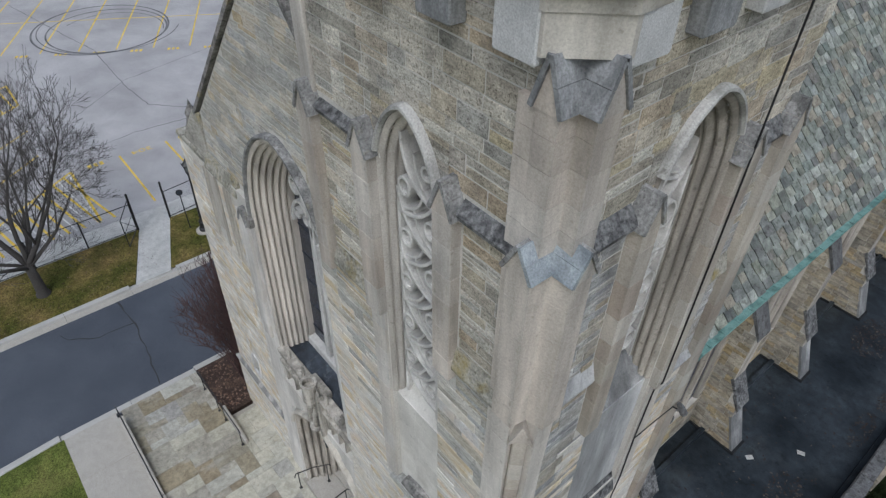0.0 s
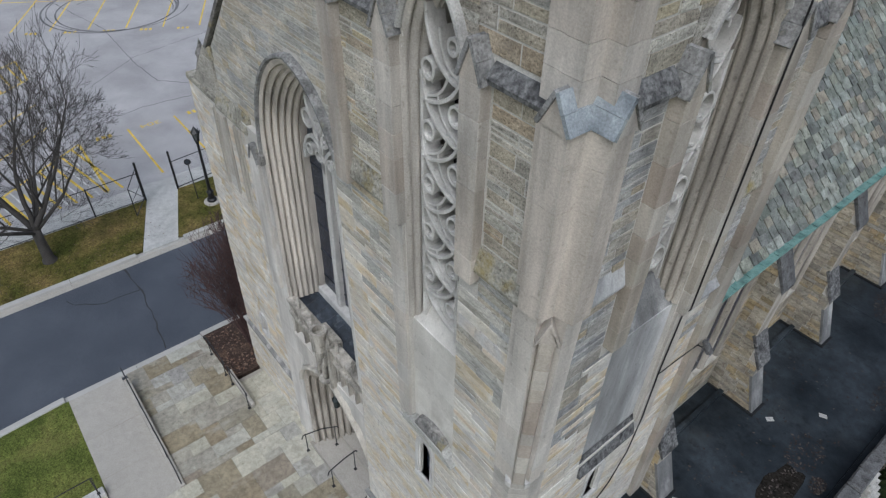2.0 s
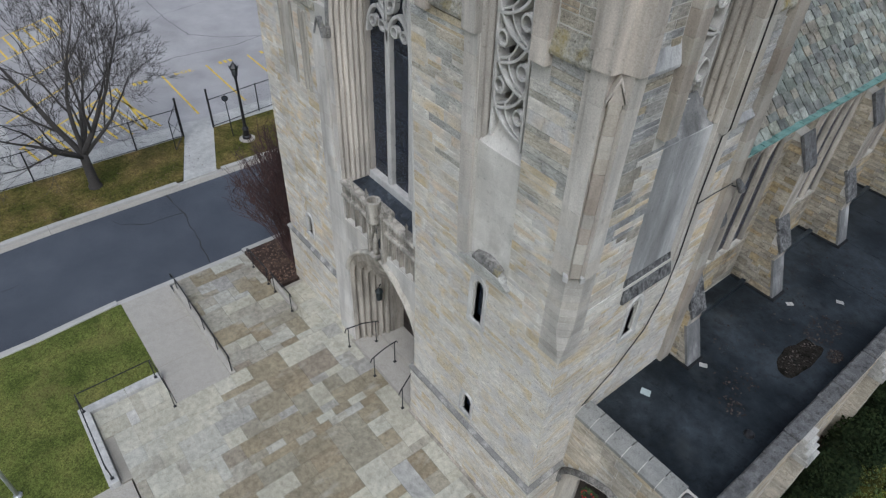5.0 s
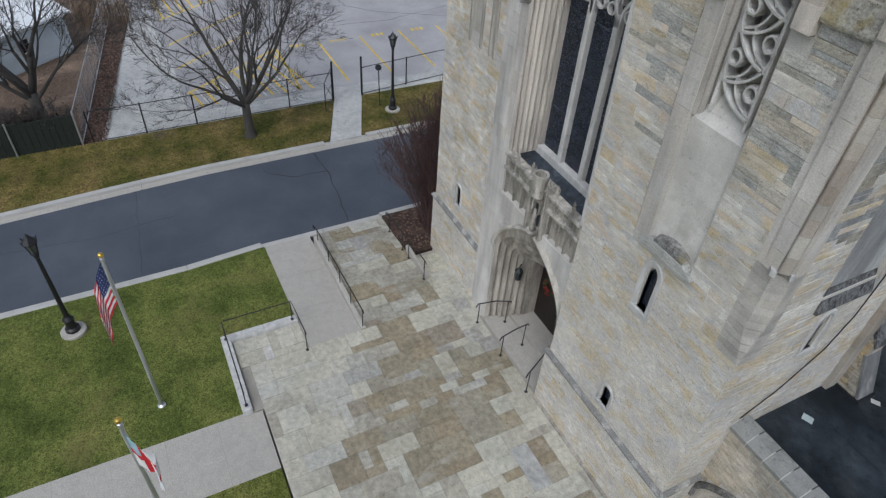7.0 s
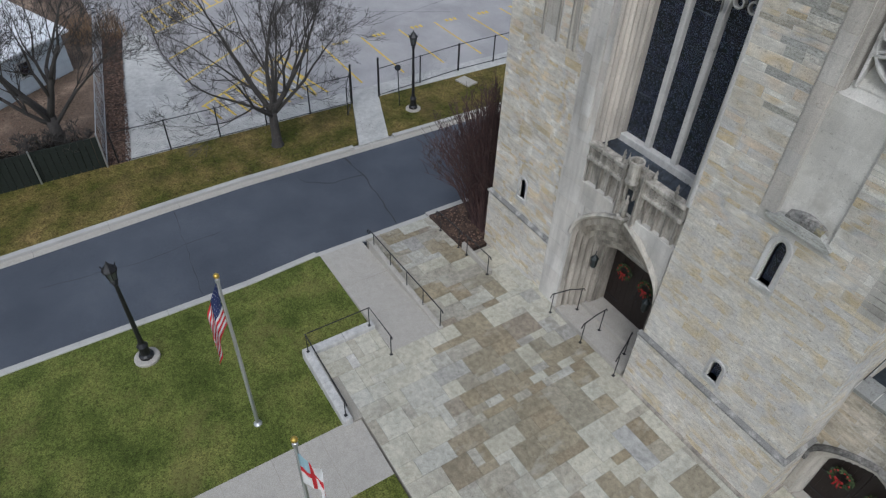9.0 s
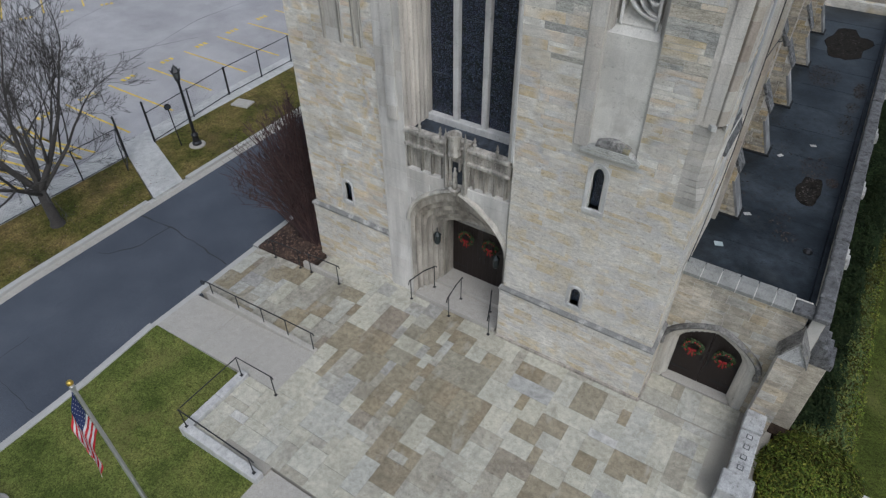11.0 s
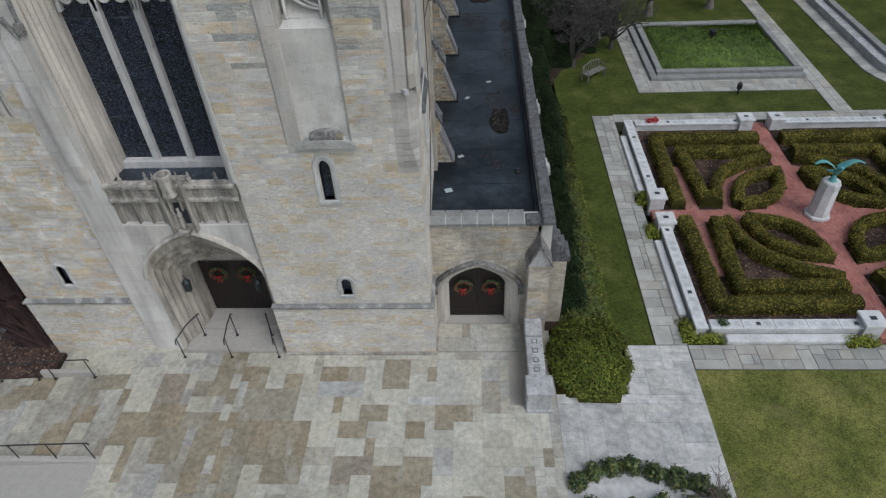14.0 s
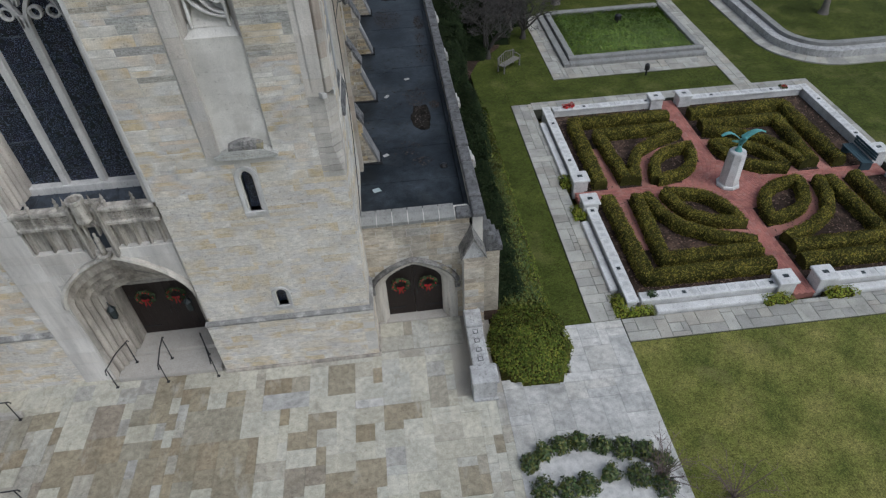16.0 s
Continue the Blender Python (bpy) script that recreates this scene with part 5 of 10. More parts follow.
while z < 9.94:
    g.rings([[(x, y, zz) for x, y in SMALL] for zz in (z + 0.004, min(z + 0.2, 9.95) - 0.004)])
    z += 0.2
tagged(part("chamfer", g, MAT["chamfer_grey"], corner), kind="stuff")
g = Geo(LEAN)
for k in range(5):
    rim = []
    for f in (k / 5, (k + 1) / 5 - 0.02):
        leg = 0.02 + 0.2 * f
        rim.append([(-0.6, 0.6, 7.58 + 0.94 * f), (-0.6, 0.0, 7.58 + 0.94 * f), (-leg, 0.0 - 0.01 * f, 7.58 + 0.94 * f), (0.01 * f, leg, 7.58 + 0.94 * f), (0.0, 0.6, 7.58 + 0.94 * f)])
    g.rings(rim)
tagged(part("chamfer_stop", g, MAT["chamfer_grey"], corner, "courses where the chamfer runs out into the square corner"), kind="stuff")


def diagonal(centre, along, out, z):
    """A point at the corner: along the chamfer and out from a centre in tower plan."""
    c = Vector((*centre, z)) + along * Vector((0.7071, 0.7071, 0)) + out * Vector((0.7071, -0.7071, 0))
    return tuple(c)


def shaft_centre(z):
    t = (z - 10.05) / 3.7
    return lerp(-0.046, 0.02, t), lerp(0.0, 0.0, t)


g = Geo(LEAN)
z = 10.06
while z < 13.68:
    h = min(rng.uniform(0.28, 0.5), 13.7 - z)
    g.rings([[diagonal(shaft_centre(zz), a, o, zz) for a, o in ((-0.1, -0.3), (-0.1, -0.025), (-0.08, -0.008), (0.08, -0.008), (0.1, -0.025), (0.1, -0.3))] for zz in (z + 0.003, z + h - 0.003)])
    z += h
tagged(part("shaft", g, MAT["limestone_block"], corner, "slim shaft of mixed pale and grey blocks"), kind="stuff")
g = Geo(LEAN)
for sg in (-1, 1):
    g.rings([[diagonal(shaft_centre(10.0), sg * a, o, zz) for a, o in ((0.115, -0.25), (0.115, 0.0), (0.205, -0.06), (0.205, -0.25))] for zz in (9.93, 10.06)])
part("shaft_sill", g, MAT["white_stone"], corner, "small pale stops at the foot of the shaft")
c = shaft_centre(13.75)
g = Geo(LEAN)
for sg in (-1, 1):
    g.rings([[diagonal(c, sg * 0.155, o, 13.67), diagonal(c, sg * 0.155, o, 13.74), diagonal(c, 0.0, o, 14.12), diagonal(c, 0.0, o, 14.03)] for o in (-0.22, 0.03)])
part("gablet", g, MAT["dressed"], corner, "small pointed gable on top of the shaft")
part("gablet_face", Geo(LEAN).rings([[diagonal(c, a, o, z) for a, z in ((-0.12, 13.66), (0.12, 13.66), (0.0, 14.03))] for o in (-0.22, -0.012)]), MAT["dressed"], corner)
saddle(corner, TFRONT, -0.43, -0.06, 16.76, 0.34, -0.45, 0.17, "dressed", "cap_stone", "lead_blue")
saddle(corner, TSIDE, 0.14, 0.50, 16.76, 0.34, -0.45, 0.23, "dressed", "lead_blue", "cap_stone")
saddle(corner, TFRONT, -0.405, -0.11, 18.56, 0.46, -0.5, 0.03, "dressed", "cap_grey", "cap_grey")
saddle(corner, TSIDE, 0.21, 0.57, 18.56, 0.46, -0.5, 0.11, "dressed", "cap_grey", "cap_grey")

# ---- upper stage: corbel blocks and the corner block ----
for m, sg, first, step_, wide in ((TFRONT, -1, 0.37, 1.04, 0.5), (TSIDE, 1, 0.50, 1.03, 0.54)):
    for k in range(4):
        s = first + step_ * k
        tagged(part("corbel_block", Geo(m).box(sg * s, sg * (s + wide), 18.88, 19.55, -0.4, 0.12, 0.015), MAT["cap_grey" if k % 2 else "granite_mid"]), "large smooth projecting stone block under the parapet", "corbel", "corbel blocks", "structure")


def cut_corner(x0, x1, y0, y1, leg):
    return [(x0, y1), (x0, y0), (x1 - leg, y0), (x1, y0 + leg), (x1, y1)]


CORNER_PLAN = [(-0.8, 0.9), (-0.75, -0.08), (-0.33, -0.1), (0.12, 0.44), (0.1, 0.9)]
solid("wall_parapet", Geo(LEAN).prism(cut_corner(T_UP - 0.05, 0.2, -0.2, T_Y1 + 0.2, 0.42), 19.55, 19.9).prism(cut_corner(T_UP, 0.1, -0.1, T_Y1, 0.36), 19.9, T_TOP), MAT["limestone"], "plain upper stage of the tower", "parapet")
tagged(part("corner_block", Geo(LEAN).rings([[(x, y, z) for x, y in CORNER_PLAN] for z in (18.98, 19.34)]), MAT["limestone"]), "broad buff corner stone over the capped piers", "corbel", "", "structure")
tagged(part("corner_block", Geo(LEAN).rings([[(x * 1.04 + 0.02, y - 0.02, z) for x, y in CORNER_PLAN] for z in (19.35, 19.6)]), MAT["limestone"]), "broad buff corner stone over the capped piers", "corbel", "", "structure")

# ---- coursed stones ----
niche_gap_f = Opening(-3.41, -1.30, 13.6, 16.5, 17.6)
low_gap_f = Opening(-3.41, -1.72, 8.4, 13.7)
low_gap_s = Opening(1.74, 3.97, 8.25, 12.6)
rects = lay_courses(-5.05, 0.0, 2.5, 7.6, [SLIT_F, SMALL_F], (0.13, 0.34), (0.4, 1.15), 21, 0.010)
set_stones(wall_tower_front, FRONT, rects, -0.02, MAT["masonry_low"], (-6, 1, 2, 8), 22)
pick_rng = random.Random(77)
rects = lay_courses(-5.05, -0.43, 7.6, 13.98, [niche_gap_f, low_gap_f, SLIT_F], (0.11, 0.30), (0.4, 1.1), 23, 0.014)
grey = [pick_rng.random() < (0.5 * (r[2] + r[3]) - 10.6) / 3.0 for r in rects]
set_stones(wall_tower_front, TFRONT, [r for r, k in zip(rects, grey) if not k], -0.02, MAT["masonry"], None, 30)
set_stones(wall_tower_front, TFRONT, [r for r, k in zip(rects, grey) if k], -0.02, MAT["masonry_mid"], (-2, 1, 9, 14), 24)
rects = lay_courses(-4.7, -0.43, 14.3, 16.72, [niche_gap_f], (0.09, 0.24), (0.3, 0.75), 25, 0.022)
set_stones(wall_tower_front, TFRONT, rects, -0.04, MAT["masonry_high"], None, 26)
rects = lay_courses(-4.7, -0.40, 16.98, 19.3, [Opening(-3.09, -1.62, 8.2, 16.3, 17.74)], (0.14, 0.31), (0.3, 0.85), 27, 0.026)
set_stones(wall_tower_front, TFRONT, rects, -0.09, MAT["masonry_high"], (-5, 0, 16, 20), 28)
niche_gap_s = Opening(1.38, 3.97, 12.6, 17.0, 18.3)
rects = lay_courses(0.0, 4.98, 2.5, 7.6, [SLIT_S], (0.13, 0.34), (0.4, 1.15), 31, 0.010)
set_stones(wall_tower_side, SIDE, rects, -0.02, MAT["masonry_low"], (0, 5, 4.3, 8), 32)
rects = lay_courses(0.45, 4.64, 7.6, 14.0, [niche_gap_s, low_gap_s, SLIT_S], (0.11, 0.29), (0.4, 1.05), 33, 0.015)
grey = [pick_rng.random() < (0.5 * (r[2] + r[3]) - 9.6) / 3.0 for r in rects]
set_stones(wall_tower_side, TSIDE, [r for r, k in zip(rects, grey) if not k], -0.02, MAT["masonry"], None, 39)
set_stones(wall_tower_side, TSIDE, [r for r, k in zip(rects, grey) if k], -0.02, MAT["masonry_skylit"], None, 34)
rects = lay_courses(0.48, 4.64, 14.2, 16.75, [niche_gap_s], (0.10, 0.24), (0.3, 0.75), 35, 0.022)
set_stones(wall_tower_side, TSIDE, rects, -0.04, MAT["masonry_skylit"], None, 36)
rects = lay_courses(0.55, 5.0, 17.0, 19.3, [Opening(1.62, 3.58, 9.1, 16.7, 18.14)], (0.14, 0.31), (0.3, 0.85), 37, 0.026)
set_stones(wall_tower_side, TSIDE, rects, -0.09, MAT["masonry_high"], (0, 5, 16, 20), 38)


# close-set stones that follow the arch heads
for wall_, m, o, u0, u1 in ((wall_tower_front, TFRONT, NICHE_F, -3.09, -1.62), (wall_tower_side, TSIDE, NICHE_S, 1.62, 3.58)):
    g = Geo(m)
    pierced_wall(g, u0, u1, 16.8, o.apex + 0.3, -0.3, -0.082, [o])
    tagged(part("arch_stones", g, MAT["masonry_high"], wall_), kind="stuff")

# ---- plinth and its moulded course ----
def plinth(name, m, u0, u1, out, label, seed, near=None, returns=True):
    base = solid(name, Geo(m).box(u0, u1, -0.6, 2.34, -0.3, out - 0.02), MAT["mortar"], label, "plinth")
    set_stones(base, m, lay_courses(u0, u1, 0.12, 2.32, [], (0.16, 0.36), (0.4, 1.1), seed), out - 0.02, MAT["masonry_low"], near, seed + 1)
    part("footing", Geo(m).box(u0 - 0.03, u1 + 0.03, -0.6, 0.11, -0.3, out + 0.05, 0.012), MAT["limestone_old"], base)
    g = Geo(m)
    g.add([(u0 - 0.03, 2.34, -0.2), (u1 + 0.03, 2.34, -0.2), (u1 + 0.03, 2.34, out + 0.03), (u0 - 0.03, 2.34, out + 0.03), (u0 - 0.03, 2.40, out + 0.03), (u1 + 0.03, 2.40, out + 0.03), (u1, 2.5, -0.01), (u0, 2.5, -0.01)],
          [(0, 1, 2, 3), (3, 2, 5, 4), (4, 5, 6, 7), (0, 3, 4, 7), (1, 6, 5, 2)])
    part("course", g, MAT["course_grey"], base, "grey weathered moulded course with dark patches")
    return base


plinth("plinth_tower", FRONT, -5.15, 0.06, 0.07, "plinth of larger pale limestone blocks round the tower foot", 41, (-6, 1, 0, 3))
plinth("plinth_tower_side", SIDE, -0.06, 1.4, 0.07, "plinth return on the tower side", 43)


# ---- slit windows ----
def slit(name, m, o, w, label):
    base = thing(name, label, "window", kind="structure")
    s = o.surround
    outer = (o.u0 - s, o.u1 + s, o.bottom - 0.12, o.spring + 0.05, o.apex + s * 1.1)
    path = arch_outline(o.u0, o.u1, o.bottom, o.spring, o.apex, 6)
    part("frame", Geo(m).sweep(path, [(-0.0, w - 0.3), (-0.0, w - 0.08), (0.05, w + 0.0), (0.05, w + 0.025), (s - 0.01, w + 0.03), (s, w + 0.01), (s, w - 0.1)], outward_of(path)), MAT["white_stone"], base)
    part("sill", Geo(m).box(o.u0 - s, o.u1 + s, o.bottom - 0.14, o.bottom, w - 0.25, w + 0.05, 0.015), MAT["white_stone"], base)
    part("pane", Geo(m).prism(arch_outline(o.u0 - 0.02, o.u1 + 0.02, o.bottom - 0.02, o.spring, o.apex + 0.02, 6), w - 0.22, w - 0.2), MAT["leaded_glass"], base, "dark leaded glass")
    return base


slit("window_slit_tower", FRONT, SLIT_F, 0.0, "tall narrow leaded slit window in a pale stone frame")
slit("window_small_tower", FRONT, SMALL_F, 0.0, "small leaded window in a pale stone frame")
slit("window_slit_side", SIDE, SLIT_S, 0.0, "narrow leaded slit window in a pale stone frame")

# lightning cable down the side of the tower
cable = Geo(LEAN).tube([(0.16, 3.56, 19.4), (0.16, 3.56, 17.3), (0.15, 3.62, 15.0), (0.15, 3.64, 12.1), (0.06, 3.62, 11.9), (0.06, 3.56, 10.3), (0.06, 3.6, 8.8), (0.06, 3.5, 7.6)], 0.014, 5)
cable.m = FLAT
cable.tube([(0.06, 3.5, 7.6), (0.05, 3.2, 6.6), (0.05, 2.3, 5.6), (0.05, 1.37, 5.0)], 0.014, 5)
cable.m = LEAN
cable.tube([(0.07, 3.56, 10.3), (0.1, 4.1, 10.36), (0.14, 4.72, 10.4)], 0.012, 5)
tagged(part("cable", cable, MAT["black_iron"]), "thin black cable running down the tower wall", "cable")
flood = thing("flood_lamp", "small dark floodlight on a bracket at the tower edge", "lamp", m=LEAN @ Matrix.Translation((0.14, 4.76, 10.4)))
part("bracket", Geo().tube([(-0.08, 0, -0.1), (0.06, 0.02, -0.08), (0.1, 0.04, 0.02)], 0.016, 5), MAT["black_iron"], flood)
part("housing", Geo().tube([(0.06, 0.02, 0.1), (0.12, 0.05, 0.0), (0.2, 0.1, -0.16)], [0.05, 0.075, 0.085], 8), MAT["granite_dark"], flood)

# ---- west front: great window ----
window = thing("window_great", "tall three-light leaded window in deep stone mouldings", "window", kind="structure")
part("reveal", splay(Geo(WFRONT), WIN_OUT, WIN_IN, [(0.0, -0.03)] + rolls(6, -0.03, -0.80, 0.0, 1.0, 0.42) + [(1.0, -1.0)]), MAT["dressed"], window, "deep splayed stone mouldings")
part("pane", Geo(WFRONT).prism(arch_outline(-8.58, -5.4, 7.2, 11.9, 14.3), -1.0, -0.97), MAT["leaded_glass"], window, "dark blue leaded stained glass")
for u in (-7.56, -6.57):
    g = Geo(WFRONT)
    bar(g, [(u, 7.45), (u, 12.0)], 0.19, -0.97, -0.80)
    part("mullion", g, MAT["white_stone"], window)
for v in (7.85, 8.75, 9.65, 10.55, 11.45):
    part("saddle_bar", Geo(WFRONT).box(-8.5, -5.46, v, v + 0.03, -0.97, -0.95), MAT["lead"], window)
g = Geo(WFRONT)
for k, c in enumerate((-7.97, -7.06, -6.06)):
    head = arch_curve(c - 0.45, c + 0.45, 11.7, 12.45, 8)
    bar(g, head, 0.09, -0.95, -0.80)
    bar(g, ring_line(c - 0.2, 12.02, 0.13), 0.05, -0.95, -0.82)
    bar(g, ring_line(c + 0.2, 12.02, 0.13), 0.05, -0.95, -0.82)
for c, v, r in ((-7.52, 12.75, 0.34), (-6.5, 12.75, 0.34), (-7.0, 13.45, 0.36), (-8.1, 12.85, 0.2), (-5.88, 12.85, 0.2), (-7.55, 13.45, 0.17), (-6.4, 13.45, 0.17), (-7.0, 14.05, 0.2)):
    bar(g, ring_line(c, v, r), 0.08, -0.95, -0.80)
    if r > 0.3:
        for a in (45, 135, 225, 315):
            bar(g, ring_line(c + r * 0.45 * math.cos(radians(a)), v + r * 0.45 * math.sin(radians(a)), r * 0.42), 0.045, -0.95, -0.82)
bar(g, s_line(-7.56, 12.2, -8.05, 13.6, 0.12), 0.09, -0.95, -0.79)
bar(g, s_line(-6.57, 12.2, -5.95, 13.6, -0.12), 0.09, -0.95, -0.79)
bar(g, s_line(-7.56, 12.2, -6.75, 14.3, -0.2), 0.09, -0.95, -0.79)
bar(g, s_line(-6.57, 12.2, -7.25, 14.3, 0.2), 0.09, -0.95, -0.79)
part("tracery", g, MAT["white_stone"], window, "pale flowing stone tracery with round eyes")
part("sill", Geo(WFRONT).box(-8.62, -5.4, 7.18, 7.46, -1.0, -0.74, 0.02), MAT["white_stone"], window, "clean white stone sill")
path = arch_curve(WIN_OUT[0] - 0.05, WIN_OUT[1] + 0.05, 11.8, 14.77, 14)
part("hood_mould", Geo(WFRONT).sweep(path, [(-0.05, -0.16), (-0.05, -0.02), (-0.02, 0.03), (0.03, 0.03), (0.05, -0.02), (0.05, -0.2)], outward_of(path)), MAT["cap_stone"], window)
for u in (-8.98,):
    part("hood_stop", Geo(WFRONT).box(u - 0.09, u + 0.09, 11.5, 11.8, -0.1, 0.1, 0.03), MAT["weathered"], window)

# ---- lead-covered ledge and pierced parapet over the portal ----
ledge = solid("ledge_lead", Geo(SIDE).box(0, 0.001, 0, 0.001, 0, 0.001), MAT["lead"], "dark lead-covered ledge below the great window", "ledge")
ledge.data = Geo(WFRONT).add([(-8.9, 7.02, -0.12), (-5.18, 7.02, -0.12), (-5.4, 7.24, -0.76), (-8.62, 7.24, -0.76), (-8.96, 6.8, -0.12), (-5.24, 6.8, -0.12), (-5.24, 6.8, -0.98), (-8.96, 6.8, -0.98)],
                            [(0, 1, 2, 3), (4, 5, 1, 0), (1, 5, 6, 2), (0, 3, 7, 4)]).mesh("ledge_lead", MAT["lead"])
for k in range(1, 8):
    u = lerp(-8.9, -5.3, k / 8)
    part("seam", Geo(WFRONT).tube([(u, 7.02, -0.13), (lerp(u, -7.0, 0.08), 7.26, -0.77)], 0.015, 5), MAT["lead"], ledge)
parapet = thing("parapet_portal", "carved stone parapet with panels over the portal arch", "parapet", kind="structure")
part("rail", Geo(WFRONT).box(-8.92, -5.16, 7.08, 7.2, -0.22, 0.08, 0.02), MAT["limestone_band"], parapet)
part("band", Geo(WFRONT).box(-8.92, -5.16, 6.72, 7.08, -0.2, -0.02), MAT["limestone_band"], parapet)
part("moulding", Geo(WFRONT).box(-8.92, -5.16, 6.6, 6.72, -0.2, 0.06, 0.02), MAT["limestone_band"], parapet)
for k in range(15):
    u = lerp(-8.8, -5.38, k / 14)
    if abs(u + 7.0) < 0.45:
        continue
    g = Geo(WFRONT)
    for a in (0, 90, 180, 270):
        bar(g, ring_line(u + 0.055 * math.cos(radians(a + 45)), 6.9 + 0.055 * math.sin(radians(a + 45)), 0.05, 0, 360, 8), 0.022, -0.04, 0.02)
    part("quatrefoil", g, MAT["limestone_band"], parapet)
part("panel_field", Geo(WFRONT).box(-8.92, -5.16, 5.3, 6.6, -0.4, -0.16), MAT["limestone_band"], parapet, "recessed streaked stone field")
for u in (-8.85, -8.35, -7.95, -7.58, -6.42, -6.05, -5.72, -5.35):
    part("shaft", Geo(WFRONT).box(u - 0.035, u + 0.035, 5.35, 6.6, -0.2, -0.04, 0.015), MAT["limestone_band"], parapet)
for u in (-8.35, -7.6, -6.4, -5.65):
    g = Geo(WFRONT)
    g.lathe([(0.05, 0), (0.035, 0.1), (0.06, 0.16), (0.02, 0.22), (0.045, 0.27), (0.0, 0.36)], (0, 0, 0), 6)
    ob = part("pinnacle", Geo(Matrix.Translation((u, 0.17, 7.2))).lathe([(0.05, 0), (0.035, 0.12), (0.065, 0.17), (0.025, 0.24), (0.05, 0.29), (0.004, 0.42)], (0, 0, 0), 6), MAT["limestone_band"], parapet)
# central niche with a figure and an open drum on top
part("niche_back", Geo(WFRONT).box(-7.42, -6.58, 5.5, 7.3, -0.3, -0.06, 0.02), MAT["limestone_band"], parapet)
# flat dark arch on the niche back, painting the shade of a recess
part("niche_void", Geo(WFRONT).prism(arch_outline(-7.2, -6.8, 5.62, 6.4, 6.75, 6), -0.06, -0.052), MAT["lead"], parapet, "thin dark plate painted as the shade inside the niche")
for u in (-7.34, -6.66):
    part("niche_shaft", Geo(WFRONT).box(u - 0.05, u + 0.05, 5.55, 7.3, -0.05, 0.16, 0.02), MAT["limestone_band"], parapet)
    part("niche_finial", Geo(Matrix.Translation((u, 0.07, 7.3))).lathe([(0.06, 0), (0.035, 0.08), (0.065, 0.14), (0.025, 0.24), (0.004, 0.4)], (0, 0, 0), 6), MAT["limestone_band"], parapet)
part("canopy", Geo(Matrix.Translation((-7.0, 0.01, 6.84))).lathe([(0.12, 0), (0.21, 0.1), (0.20, 0.16), (0.185, 0.2), (0.185, 0.66), (0.225, 0.70), (0.225, 0.80), (0.16, 0.80), (0.16, 0.6), (0.0, 0.6)], (0, 0, 0), 16), MAT["limestone_band"], parapet, "open-topped stone drum")
g = Geo(WFRONT)
path = arch_outline(-7.16, -6.84, 6.35, 6.62, 6.85, 6)
bar(g, path, 0.045, 0.0, 0.14)
part("canopy_arch", g, MAT["limestone_band"], parapet)
part("niche_bracket", Geo(Matrix.Translation((-7.0, 0.05, 5.38))).lathe([(0.04, 0), (0.10, 0.08), (0.18, 0.2), (0.20, 0.28), (0.0, 0.29)], (0, 0, 0), 10), MAT["limestone_band"], parapet)
figure = Geo(Matrix.Translation((-7.0, 0.05, 5.67))).lathe([(0.08, 0), (0.085, 0.2), (0.065, 0.45), (0.08, 0.56), (0.03, 0.64), (0.042, 0.69), (0.038, 0.75), (0.0, 0.78)], (0, 0, 0), 10)
tagged(part("statue", figure, MAT["limestone_band"], None, "", True), "small weathered stone statue in the niche over the portal", "statue")

# ---- portal ----
portal = thing("portal", "deep pointed stone portal with many round mouldings", "portal", kind="structure")
part("reveal", splay(Geo(WFRONT), PORTAL_OUT, PORTAL_IN, [(0.0, 0.0)] + rolls(6, 0.0, -1.15, 0.0, 0.96, 0.4) + [(1.0, -1.45), (1.0, -1.75)]), MAT["limestone_old"], portal, "stepped and rounded stone mouldings")
path = arch_curve(PORTAL_OUT[0] - 0.02, PORTAL_OUT[1] + 0.02, 3.62, 5.46, 14)
part("hood_mould", Geo(WFRONT).sweep(path, [(-0.03, -0.05), (-0.03, 0.06), (0.04, 0.12), (0.11, 0.09), (0.13, -0.05)], outward_of(path)), MAT["limestone"], portal)
part("tympanum", Geo(WFRONT).prism(arch_outline(-8.16, -5.5, 2.86, 2.9, 3.52), -1.8, -1.57), MAT["limestone"], portal, "carved stone panel over the doors")
part("lintel", Geo(WFRONT).box(-8.14, -5.52, 2.86, 2.96, -1.8, -1.52, 0.02), MAT["limestone"], portal)
part("landing", Geo(WFRONT).box(-8.72, -5.3, -0.1, 0.16, -0.8, 0.13, 0.015), MAT["concrete"], portal, "smooth grey stone landing")
part("threshold", Geo(WFRONT).box(-8.5, -5.5, -0.1, 0.32, -2.05, -0.8, 0.015), MAT["concrete"], portal, "raised grey stone step")


